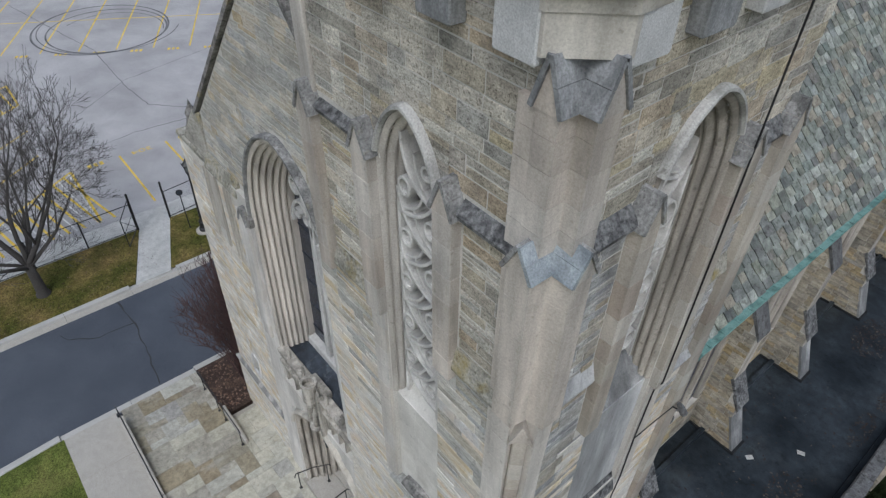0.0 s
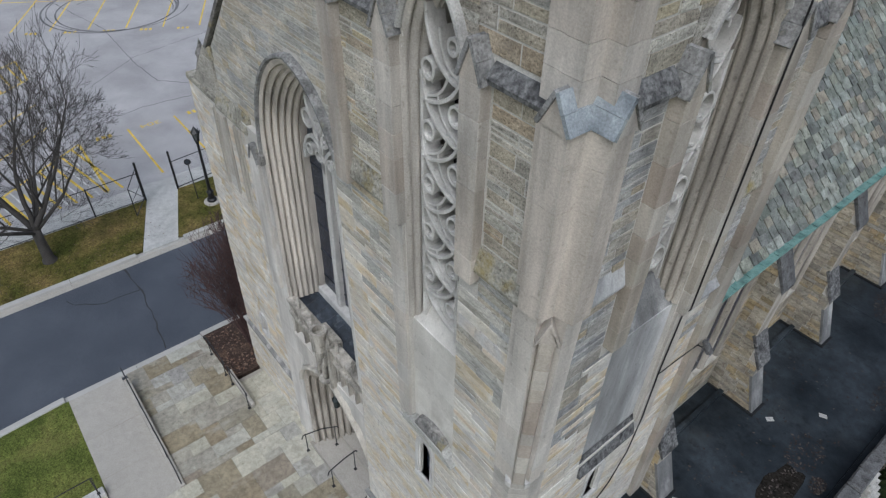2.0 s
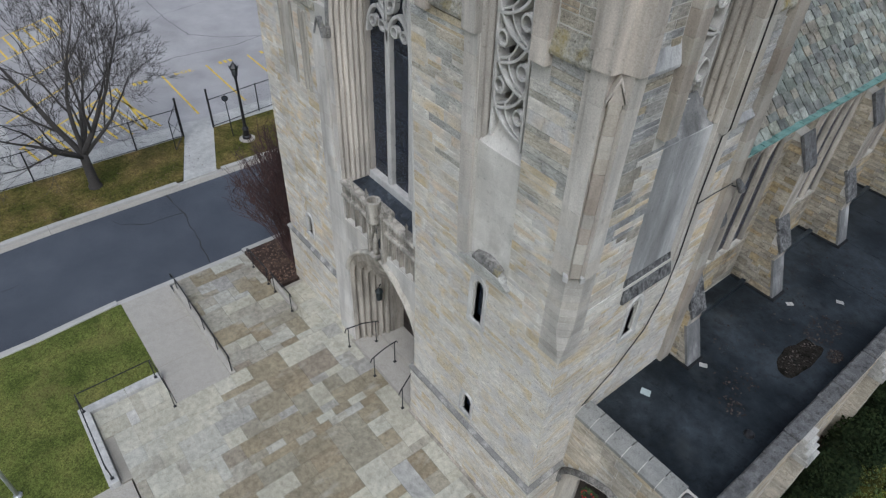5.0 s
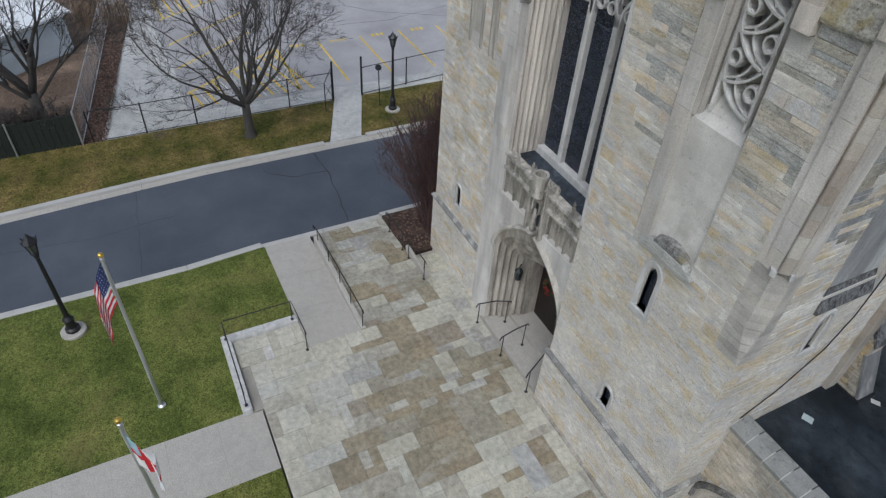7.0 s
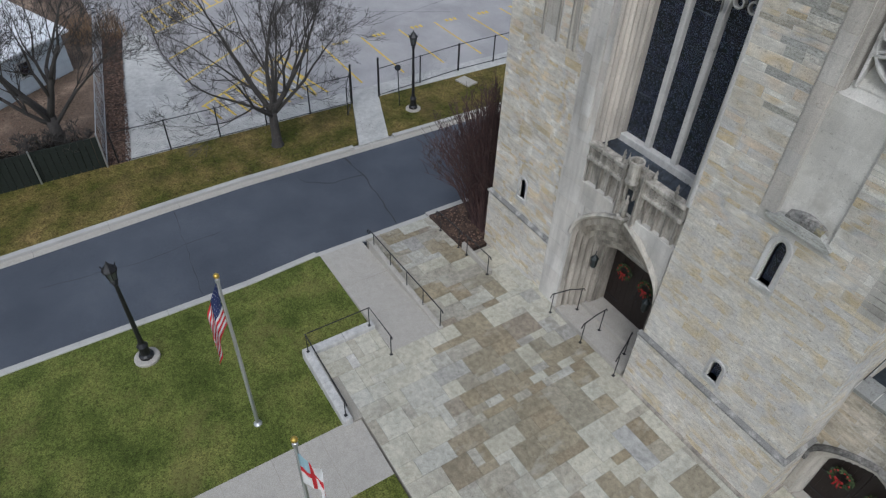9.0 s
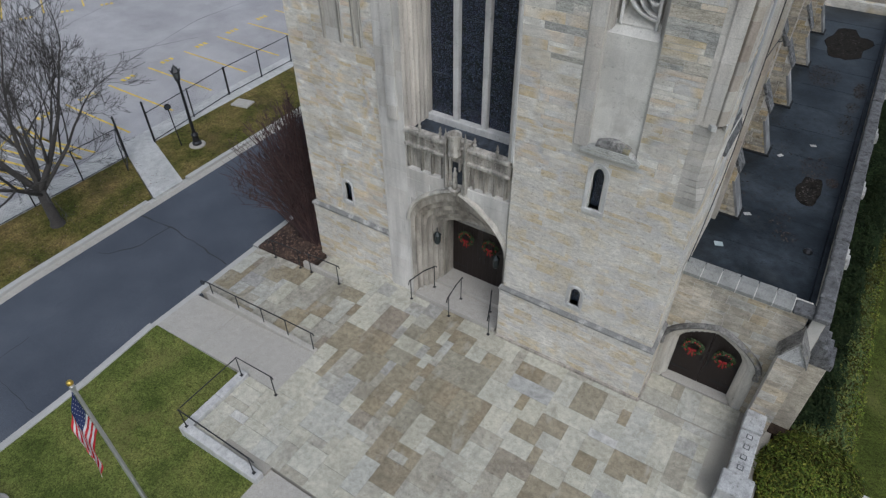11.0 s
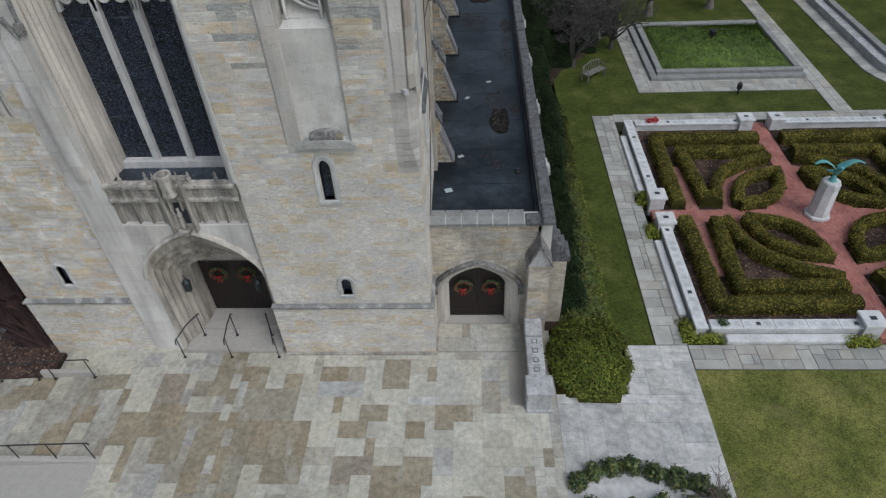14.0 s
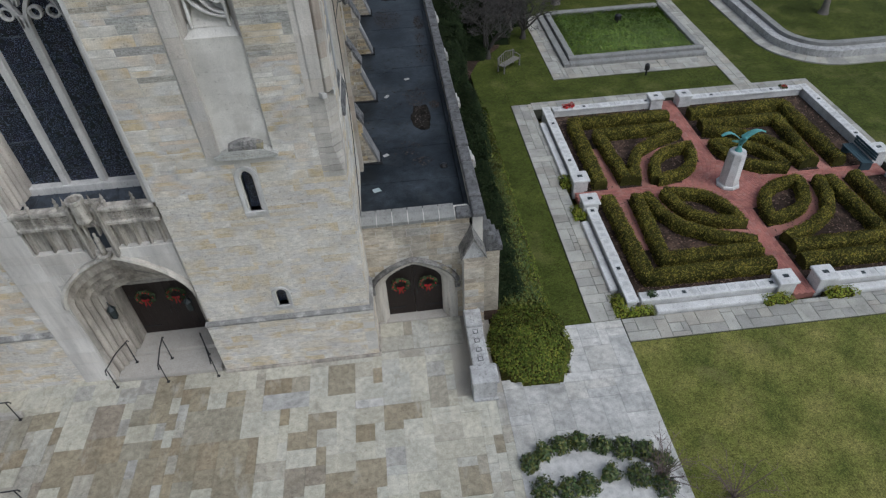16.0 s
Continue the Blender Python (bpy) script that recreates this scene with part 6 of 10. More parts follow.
def wreath(name, m, r, label):
    """A leafy ring with a red bow, hanging on a door."""
    rng = random.Random(int(r * 1000))
    base = thing(name, label, "wreath", "door wreaths", m=m)
    g = Geo()
    for k in range(160):
        a = rng.uniform(0, 2 * math.pi)
        d = r * rng.uniform(0.72, 1.12)
        p = Vector((d * math.cos(a), rng.uniform(-0.09, 0.0), d * math.sin(a)))
        q = Vector((rng.uniform(-1, 1), rng.uniform(-0.6, 0.2), rng.uniform(-1, 1))).normalized() * 0.07
        s = q.orthogonal().normalized() * 0.025
        g.add([p - q, p + s, p + q, p - s], [(0, 1, 2, 3)])
    part("foliage", g, MAT["leaf_dark"], base)
    for sx in (-1, 1):
        part("bow_loop", Geo().add([(0, -0.1, -r * 0.2), (sx * 0.11, -0.13, -r * 0.2 + 0.07), (sx * 0.14, -0.12, -r * 0.2 - 0.02), (sx * 0.08, -0.12, -r * 0.2 - 0.07)], [(0, 1, 2, 3)]), MAT["ribbon_red"], base, "bright red ribbon loop")
        part("bow_tail", Geo().add([(0, -0.1, -r * 0.2), (sx * 0.04, -0.12, -r * 0.2), (sx * 0.09, -0.12, -r * 0.2 - 0.3), (sx * 0.03, -0.12, -r * 0.2 - 0.27)], [(0, 1, 2, 3)]), MAT["ribbon_red"], base, "bright red ribbon tail")
    for k in range(14):
        a = rng.uniform(0, 2 * math.pi)
        c = (r * 0.92 * math.cos(a), -0.1, r * 0.92 * math.sin(a))
        part("berry", Geo().lathe([(0.0, -0.028), (0.024, -0.012), (0.024, 0.012), (0.0, 0.028)], c, 6), MAT["ribbon_red"], base)
    return base


def double_door(name, m, u0, u1, v0, v1, apex, label):
    """Two plank leaves with rails, strap hinges and ring handles."""
    base = thing(name, label, "door", kind="structure", m=m)
    mid = (u0 + u1) / 2
    o = arch_curve(u0, u1, v1, apex, 10) if apex > v1 else None

    def top(u):
        if o is None:
            return v1
        for (a, b), (c, d) in zip(o, o[1:]):
            if a <= u <= c:
                return lerp(b, d, (u - a) / max(1e-6, c - a))
        return v1

    for side, (a, c) in enumerate(((u0, mid - 0.006), (mid + 0.006, u1))):
        n = 6
        leaf = part("leaf", Geo(FRONT).prism([(a, v0), (c, v0), (c, top(c)), (lerp(a, c, 0.5), top(lerp(a, c, 0.5))), (a, top(a))], -0.06, -0.02), MAT["door_wood"], base, "dark brown timber leaf")
        for k in range(n):
            p, q = lerp(a, c, k / n) + 0.004, lerp(a, c, (k + 1) / n) - 0.004
            part("plank", Geo(FRONT).prism([(p, v0), (q, v0), (q, top(q) - 0.01), (p, top(p) - 0.01)], -0.02, 0.0), MAT["door_wood"], leaf)
        for v in (v0 + 0.35, v0 + (v1 - v0) * 0.72):
            h0, h1 = (a + 0.02, a + 0.62) if side == 0 else (c - 0.62, c - 0.02)
            part("strap_hinge", Geo(FRONT).box(h0, h1, v - 0.03, v + 0.03, 0.0, 0.012), MAT["black_iron"], leaf)
        hu = mid - 0.1 if side == 0 else mid + 0.1
        part("handle", Geo(FRONT).tube([(hu, v0 + 0.95, 0.01), (hu, v0 + 0.98, 0.06), (hu, v0 + 1.16, 0.06), (hu, v0 + 1.19, 0.01)], 0.014, 6), MAT["black_iron"], leaf, "black iron pull handle")
    return base


double_door("door_main", Matrix.Translation((0, 1.8, 0)), -8.12, -5.54, 0.33, 2.88, 2.88, "dark double plank door with red-bowed wreaths")
for u in (-7.5, -6.5):
    wreath("wreath", Matrix.Translation((u, 1.74, 2.2)), 0.29, "green wreath with a red bow on the main door")


def wall_lantern(name, m, label):
    base = thing(name, label, "lantern", "portal lanterns", m=m)
    part("bracket", Geo().tube([(0, 0, 0.25), (0, -0.16, 0.3), (0, -0.2, 0.22)], 0.018, 6), MAT["black_iron"], base)
    part("cage", Geo().lathe([(0.05, -0.36), (0.11, -0.28), (0.12, 0.06), (0.15, 0.08), (0.05, 0.2), (0.0, 0.24)], (0, -0.2, 0), 6), MAT["bronze_dark"], base)
    part("lamp_glass", Geo().lathe([(0.09, -0.24), (0.10, 0.02)], (0, -0.2, 0), 6), MAT["lamp_glass"], base)
    return base


wall_lantern("wall_lantern", Matrix.Translation((-8.32, 1.0, 2.6)) @ Matrix.Rotation(radians(35), 4, "Z"), "dark bronze wall lantern inside the portal")
wall_lantern("wall_lantern", Matrix.Translation((-5.68, 1.0, 2.6)) @ Matrix.Rotation(radians(-35), 4, "Z"), "dark bronze wall lantern inside the portal")


def hand_rail(name, pts, feet, label, curl=False, r=0.022):
    """A black iron rail through pts, with a post down to each foot."""
    base = thing(name, label, "railing", "black handrails")
    line = list(pts)
    if curl:
        a, b = Vector(pts[0]), Vector(pts[1])
        d = (a - b).normalized()
        c = a + Vector((0, 0, -0.1))
        line = [tuple(c + 0.1 * (math.sin(radians(t)) * -1 * -d * 1 + Vector((0, 0, math.cos(radians(t)))))) for t in range(300, -1, -30)] + list(pts[1:])
    part("rail", Geo().tube(line, r, 6), MAT["black_iron"], base)
    for foot, top in feet:
        part("post", Geo().tube([foot, top], 0.018, 6), MAT["black_iron"], base)
        part("foot_plate", Geo().box(foot[0] - 0.05, foot[0] + 0.05, foot[1] - 0.05, foot[1] + 0.05, foot[2], foot[2] + 0.012), MAT["black_iron"], base)
    return base


for x0, x1 in ((-8.74, -8.22), (-7.07, -7.07), (-5.4, -5.84)):
    hand_rail("hand_rail", [(x0, -0.34, 0.84), (x0, -0.28, 1.0), (lerp(x0, x1, 0.5), 0.28, 1.18), (x1, 0.74, 1.22), (x1, 0.78, 1.12)], [((x0, -0.2, 0.0), (x0, -0.2, 1.02)), ((lerp(x0, x1, 0.94), 0.66, 0.16), (lerp(x0, x1, 0.94), 0.66, 1.2))], "short black iron handrail at the portal steps")

# ---- smooth stone strips, coursed stones and copings of the front ----
g = Geo(WFRONT)
blocks(g, -9.86, -8.92, -0.2, 5.75, -0.6, 0.0, 0.62, random.Random(51))
blocks(g, -9.86, -8.92, 5.75, 11.6, -0.6, 0.0, 0.62, random.Random(52))
tagged(part("smooth_blocks", g, MAT["portal_stone"], wall_front), kind="stuff")
g = Geo(WFRONT)
o = PORTAL_F
for k in range(9):
    v0, v1 = lerp(2.2, 5.72, k / 9), lerp(2.2, 5.72, (k + 1) / 9)
    for s, e in free_spans(-8.92, -5.16, v0, v1, [o], 0.1):
        g.box(s, e, v0 + 0.003, v1 - 0.003, -0.2, 0.0, 0.004)
tagged(part("portal_blocks", g, MAT["portal_stone"], wall_front), kind="stuff")
pilaster("pilaster", WFRONT, -9.5, -9.12, 7.4, 11.5, 0.08, "slim limestone pilaster beside the great window", seed=7, stone="portal_stone")

gable_window_gap = Opening(-9.0, -5.2, 7.0, 11.9, 14.84)


def under_rake(v0, v1):
    left = lerp(GABLE_L[0], GABLE_APEX[0], (v1 - GABLE_L[1]) / (GABLE_APEX[1] - GABLE_L[1])) if v1 > GABLE_L[1] else -11.25
    right = lerp(GABLE_APEX[0], GABLE_R[0], (GABLE_APEX[1] - v1) / (GABLE_APEX[1] - GABLE_R[1])) if v1 > GABLE_R[1] else -4.72
    return left, max(left, right)


rects = lay_courses(-11.25, -4.72, 12.2, 18.1, [gable_window_gap, Opening(-9.64, -9.08, 0, 12.35)], (0.09, 0.25), (0.3, 0.8), 53, 0.02, limit=under_rake)
set_stones(wall_front, WFRONT, rects, -0.15, MAT["masonry_mid"], (-12, -5, 12, 19), 54)
left_gap = [LSLIT, Opening(-11.95, -11.1, 9.4, 11.7), Opening(-10.75, -10.35, 9.4, 11.7)]
rects = lay_courses(-13.45, -9.88, 2.5, 11.9, left_gap, (0.12, 0.30), (0.35, 0.95), 55)
set_stones(wall_front_left, FRONT, rects, -0.28, MAT["masonry"], (-14, -9, 2, 9), 56)
for u0, u1, v0 in ((-11.9, -11.15, 9.35), (-10.72, -10.38, 9.35)):
    part("recess_panel", Geo(FRONT).box(u0, u1, v0 + 0.4, 11.6, -0.5, -0.27).box(u0, u0 + 0.1, v0, 11.7, -0.4, -0.22, 0.02).box(u1 - 0.1, u1, v0, 11.7, -0.4, -0.22, 0.02), MAT["limestone"], wall_front_left, "narrow moulded panel")
slit("window_slit_left", FRONT, LSLIT, -0.26, "small leaded slit window in a pale stone frame")
base = solid("plinth_left", Geo(FRONT).box(-13.6, -9.0, -0.6, 2.34, -0.6, -0.24), MAT["mortar"], "plinth of larger pale limestone blocks on the left pier", "plinth")
set_stones(base, FRONT, lay_courses(-13.6, -9.88, -0.3, 2.32, [], (0.16, 0.36), (0.4, 1.1), 57), -0.24, MAT["masonry_low"], (-14, -9, -1, 3), 58)
g = Geo(FRONT)
g.add([(-13.64, 2.34, -0.5), (-9.86, 2.34, -0.5), (-9.86, 2.34, -0.17), (-13.64, 2.34, -0.17), (-13.64, 2.41, -0.17), (-9.86, 2.41, -0.17), (-9.86, 2.54, -0.27), (-13.5, 2.54, -0.27)], [(0, 1, 2, 3), (3, 2, 5, 4), (4, 5, 6, 7), (0, 3, 4, 7), (1, 6, 5, 2)])
part("course", g, MAT["course_grey"], base, "grey weathered moulded course with dark patches")
solid("plinth_left_side", Geo().box(-13.62, -13.2, 0.26, 2.2, -0.6, 2.4), MAT["masonry"], "plinth return at the far corner", "plinth")
set_off("trim_string_left", FRONT, -11.35, -9.62, 11.95, 12.4, -0.18, -0.26, "grey weathered sloping string course")


def coping(name, a, b, label):
    """Raked coping stones along a gable from a to b (u, v)."""
    base = thing(name, label, "coping", kind="structure")
    a, b = Vector(a), Vector(b)
    n = max(1, round((b - a).length / 0.9))
    d = (b - a).normalized()
    q = Vector((-d.y, d.x))
    if q.y < 0:
        q = -q
    for k in range(n):
        s, e = a + d * ((b - a).length * k / n + 0.004), a + d * ((b - a).length * (k + 1) / n - 0.004)
        part("coping_stone", Geo(WFRONT).prism([tuple(s - q * 0.02), tuple(e - q * 0.02), tuple(e + q * 0.08), tuple(s + q * 0.08)], -1.08, -0.05), MAT["weathered"], base)
    return base


coping("coping_left", (-11.4, 13.42), (-6.75, 18.42), "dark weathered coping along the gable")
coping("coping_right", (-6.75, 18.42), (-4.8, 16.3), "dark weathered coping along the gable")
kneel = thing("corner_turret", "stepped corner top with lichen and a small carved finial", "turret", kind="structure")
part("block", Geo(FRONT).box(-13.48, -11.3, 11.88, 12.06, -1.1, -0.23, 0.03), MAT["lichen_stone"], kneel)
part("cap", Geo(FRONT).prism([(-12.9, 12.1), (-11.3, 12.1), (-11.3, 13.5), (-11.7, 13.4)], -1.05, -0.26), MAT["masonry_high"], kneel)
part("kneeler", Geo(WFRONT).box(-11.56, -11.18, 13.15, 13.52, -1.1, -0.06, 0.05), MAT["lichen_stone"], kneel)
part("finial", Geo(Matrix.Translation((-12.9, 0.6, 12.1))).lathe([(0.22, 0), (0.24, 0.15), (0.14, 0.5), (0.17, 0.6), (0.06, 0.8), (0.0, 1.0)], (0, 0, 0), 8), MAT["weathered"], kneel)

# ---- nave side: slates, gutter, clerestory, buttresses ----
slope_len = math.hypot(EAVE_X - RIDGE_X, RIDGE_Z - EAVE_Z)
sv = Vector((RIDGE_X - EAVE_X, 0, RIDGE_Z - EAVE_Z)) / slope_len
sw = Vector((sv.z, 0, -sv.x))
SLOPE = Matrix(((0, sv.x, sw.x, EAVE_X), (1, 0, 0, 0), (0, sv.z, sw.z, EAVE_Z), (0, 0, 0, 1)))
rng = random.Random(61)
slate_mesh = Geo().face_stone(-0.5, 0.5, -0.5, 0.5, -0.5, 0.5, 0.03).mesh("slate", MAT["slate"])
rest, count, row, v = Geo(SLOPE), 0, 0, -0.06
while v < slope_len:
    step = rng.uniform(0.25, 0.32)
    u = T_Y1 - 0.1 - rng.uniform(0, 0.2)
    while u < 27.5:
        w = rng.uniform(0.28, 0.50)
        a, c = max(u, T_Y1 + 0.01) + 0.024, u + w - 0.022
        drop = rng.uniform(-0.03, 0.035)
        if c - a > 0.05:
            tilt = Matrix.Translation(((a + c) / 2, v + (step + 0.08) / 2 - drop, 0.03)) @ Matrix.Rotation(radians(-6.5 + rng.uniform(-2.2, 2.2)), 4, "X") @ Matrix.Rotation(radians(rng.uniform(-2.5, 2.5)), 4, "Z")
            if count < 300 and u < 11.5 and 0 <= v < 6.5 and (row + int(u * 7)) % 2 == 0 or (count < 300 and u < 8.0 and v < 4.0):
                ob = new("slate", slate_mesh)
                ob.parent = roof
                ob.matrix_world = SLOPE @ tilt @ Matrix.Diagonal((c - a, step + 0.03, 0.045, 1))
                count += 1
            else:
                hw, hv = (c - a) / 2, (step + 0.03) / 2
                rest.add([tilt @ Vector(p) for p in ((-hw, -hv, -0.017), (hw, -hv, -0.017), (hw, hv, -0.017), (-hw, hv, -0.017), (-hw, -hv, 0.017), (hw, -hv, 0.017), (hw, hv, 0.017), (-hw, hv, 0.017))],
                         [(4, 5, 6, 7), (0, 1, 5, 4), (1, 2, 6, 5), (3, 0, 4, 7)])
        u += w
    v += step
    row += 1
tagged(part("slate_field", rest, MAT["slate"], roof), kind="stuff")

gutter = thing("gutter", "verdigris copper eaves gutter with dark seams", "gutter", kind="structure")
EAVE = Matrix.Translation((-0.4, 0, -0.15))
rows = []
for y in (T_Y1 + 0.05, 27.5):
    rows.append([(0.06 + 0.11 * math.cos(radians(a)), y, 10.55 + 0.11 * math.sin(radians(a))) for a in range(180, 361, 20)] + [(0.15, y, 10.56), (0.06 - 0.09, y, 10.57)])
part("trough", Geo(EAVE).rings(rows, closed=False, caps=False), MAT["copper"], gutter)
part("lip", Geo(EAVE).tube([(0.17, T_Y1 + 0.05, 10.56), (0.17, 27.5, 10.56)], 0.022, 6), MAT["copper"], gutter)
part("cornice", Geo(EAVE).box(-0.4, 0.0, T_Y1 + 0.03, 27.4, 10.22, 10.45, 0.03), MAT["limestone"], gutter)
for k in range(36):
    y = T_Y1 + 0.4 + 0.6 * k
    part("strap", Geo(EAVE).box(0.03, 0.19, y, y + 0.05, 10.56, 10.585), MAT["copper"], gutter)

BAYS = [5.42, 9.85, 14.12, 18.6, 23.0]
holes = []
for y0, y1 in zip(BAYS, BAYS[1:]):
    mid = (y0 + y1) / 2 + 0.1
    for k in (-1, 0, 1):
        c = mid + 0.78 * k
        holes.append(Opening(c - 0.27, c + 0.27, 6.2, 8.9, 9.75, 0.14))
set_stones(wall_nave, NSIDE, lay_courses(T_Y1, 24, 4.35, 10.2, holes, (0.14, 0.32), (0.35, 0.9), 62), -0.34, MAT["masonry_old"], None, 63)
for k, o in enumerate(holes):
    wn_ = thing("window_clerestory", "slim leaded lancet window of the nave", "window", "nave lancets", "structure")
    path = arch_outline(o.u0, o.u1, o.bottom, o.spring, o.apex, 6)
    part("frame", Geo(NSIDE).sweep(path, [(0.0, -0.36), (0.0, -0.28), (0.05, -0.22), (0.09, -0.2), (0.14, -0.22), (0.15, -0.34)], outward_of(path)), MAT["limestone_old"], wn_)
    part("pane", Geo(NSIDE).prism(path, -0.34, -0.325), MAT["leaded_glass"], wn_)
    part("sill", Geo(NSIDE).box(o.u0 - 0.12, o.u1 + 0.12, o.bottom - 0.12, o.bottom, -0.36, -0.2, 0.015), MAT["limestone"], wn_)


def nave_buttress(y):
    """Deep stepped buttress: coursed flanks, dark sloping caps and a grey battered foot on the roof."""
    base = thing("buttress", "stepped stone buttress with dark sloping caps on the aisle roof", "buttress", "nave buttresses", "structure")
    h = 0.29
    m = at(FRONT, 0, y, 0)
    part("core", Geo(m).prism([(-0.77, 4.2), (0.26, 4.2), (0.26, 6.1), (-0.14, 6.95), (-0.14, 8.7), (-0.5, 9.5), (-0.77, 9.6)], -h + 0.02, h - 0.02), MAT["mortar"], base)
    for sg in (1, -1):
        face = at(FRONT, 0, y - h, 0) if sg > 0 else Matrix.Translation((0, y + h, 0)) @ Matrix.Rotation(math.pi, 4, "Z") @ FRONT
        rects = []
        for u0, u1, v0, v1 in ((-0.76, 0.6, 4.32, 4.68), (-0.76, 0.44, 4.68, 5.1), (-0.76, 0.3, 5.1, 5.5), (-0.76, 0.26, 5.5, 6.1), (-0.76, -0.02, 6.1, 6.75), (-0.76, -0.14, 6.75, 8.75), (-0.76, -0.35, 8.75, 9.35)):
            rects += lay_courses(u0, u1, v0, v1, [], (0.13, 0.28), (0.22, 0.5), int(y * 10) + int(v0 * 3))
        if sg < 0:
            rects = [(-b, -a, c, d) for a, b, c, d in rects]
        set_stones(base, face, rects, 0.0, MAT["masonry_old"], None, int(y * 7), 0.012)
    g = Geo(SIDE)
    blocks(g, y - h, y + h, 4.32, 6.08, 0.2, 0.275, 0.4, random.Random(int(y * 3)))
    blocks(g, y - h, y + h, 6.9, 8.7, -0.2, -0.13, 0.4, random.Random(int(y * 5)))
    tagged(part("outer_face", g, MAT["limestone_old"], base, "dressed outer edge"), kind="stuff")
    for k in range(2):
        a, c = (lerp(0.34, -0.16, k / 2), lerp(6.0, 7.02, k / 2)), (lerp(0.34, -0.16, (k + 1) / 2 - 0.01), lerp(6.0, 7.02, (k + 1) / 2 - 0.01))
        part("lower_cap", Geo(m).prism([(a[0], a[1]), (a[0] - 0.02, a[1] - 0.1), (c[0] - 0.07, c[1] - 0.1), c], -h - 0.02, h + 0.02), MAT["weathered_black"], base, "dark sloping weathered cap")
    part("upper_cap", Geo(m).prism([(-0.06, 8.6), (-0.06, 8.74), (-0.5, 9.62), (-0.56, 9.5)], -h - 0.02, h + 0.02), MAT["granite_dark"], base, "dark sloping weathered cap")
    part("foot", Geo(m).prism([(0.2, 4.3), (0.7, 4.3), (0.2, 5.62)], -h + 0.01, h - 0.01), MAT["masonry_old"], base)
    for k in range(3):
        (a0, b0), (a1, b1) = [(lerp(0.75, 0.27, f), lerp(4.3, 5.62, f)) for f in (k / 3 + 0.004, (k + 1) / 3 - 0.004)]
        part("foot_slab", Geo(m).prism([(a0, b0), (a0 - 0.08, b0), (a1 - 0.08, b1), (a1, b1)], -h - 0.015, h + 0.015), MAT["foot_stone"], base, "blue-grey sloping stone slab")
    part("flashing", Geo().box(-0.7, 0.8, y - h - 0.06, y + h + 0.06, 4.29, 4.38, 0.015), MAT["near_black"], base)


for y in BAYS:
    nave_buttress(y)

# aisle roof laps, patches, leaves and a sheet of paper
for k in range(1, 12):
    part("lap_seam", Geo().box(-0.3, 3.4, 1.8 + 2.1 * k, 1.84 + 2.1 * k, AISLE_Z, AISLE_Z + 0.008), MAT["roof_felt"], aisle_roof)
for x0, x1, y0, y1 in ((0.5, 1.0, 6.3, 6.8), (0.2, 1.5, 12.0, 13.0)):
    part("roof_patch", Geo().box(x0, x1, y0, y1, AISLE_Z, AISLE_Z + 0.006), MAT["roof_felt"], aisle_roof)
part("flashing", Geo().box(3.36, 3.5, 1.75, 27.1, AISLE_Z, AISLE_Z + 0.16).box(-0.3, 3.4, 1.75, 1.87, AISLE_Z, AISLE_Z + 0.14).box(-0.34, -0.2, 5.2, 27.1, AISLE_Z, AISLE_Z + 0.16), MAT["roof_felt"], aisle_roof)


def leaf_scatter(geo, rng, n, place, size, flat=0.3):
    """Loose leaf quads; place(rng) gives a point and a normal."""
    for _ in range(n):
        p, nm = place(rng)
        nm = (Vector(nm) + Vector((rng.uniform(-1, 1), rng.uniform(-1, 1), rng.uniform(-1, 1))) * flat).normalized()
        a = nm.orthogonal().normalized()
        a.rotate(Matrix.Rotation(rng.uniform(0, 6.28), 3, nm))
        b = nm.cross(a)
        s = size * rng.uniform(0.6, 1.3)
        p = Vector(p)
        geo.add([p - a * s, p + b * s * 0.5, p + a * s, p - b * s * 0.5], [(0, 1, 2, 3)])


g = Geo()
rng = random.Random(64)


def wet_patch(cx, cy, rx, ry, seed):
    """A dark irregular film of rotted leaves on the felt."""
    pts = []
    for k in range(26):
        a = 2 * math.pi * k / 26
        s = 1 + 0.45 * noise.noise((math.cos(a) * 1.6, math.sin(a) * 1.6, seed))
        pts.append((cx + rx * s * math.cos(a), cy + ry * s * math.sin(a)))
    part("leaf_film", Geo().prism(pts, AISLE_Z - 0.01, AISLE_Z + 0.012), MAT["wet_leaf"], aisle_roof, "dark film of rotted leaves")


wet_patch(2.45, 8.0, 0.4, 0.95, 1.0)
wet_patch(1.95, 22.0, 0.95, 1.9, 2.0)


def blob(cx, cy, rx, ry, z):
    def place(r):
        t, d = r.uniform(0, 6.283), math.sqrt(r.random())
        return (cx + rx * d * math.cos(t), cy + ry * d * math.sin(t), z + r.uniform(0.003, 0.03)), (0, 0, 1)
    return place


for cx, cy, rx, ry, k in ((2.45, 8.0, 0.3, 0.8, 60), (2.35, 9.6, 0.45, 0.8, 130), (3.05, 8.9, 0.2, 0.3, 130), (2.2, 5.0, 0.4, 0.25, 40), (1.5, 17.8, 0.7, 1.2, 330), (3.05, 17.0, 0.25, 0.8, 240), (2.9, 13.5, 0.3, 0.9, 110), (1.9, 5.9, 0.5, 0.5, 40), (1.9, 22.0, 0.8, 1.6, 120), (2.95, 15.2, 0.25, 0.5, 80), (1.5, 10, 1.4, 4.5, 130)):
    leaf_scatter(g, rng, k, blob(cx, cy, rx, ry, AISLE_Z + 0.005), 0.045)
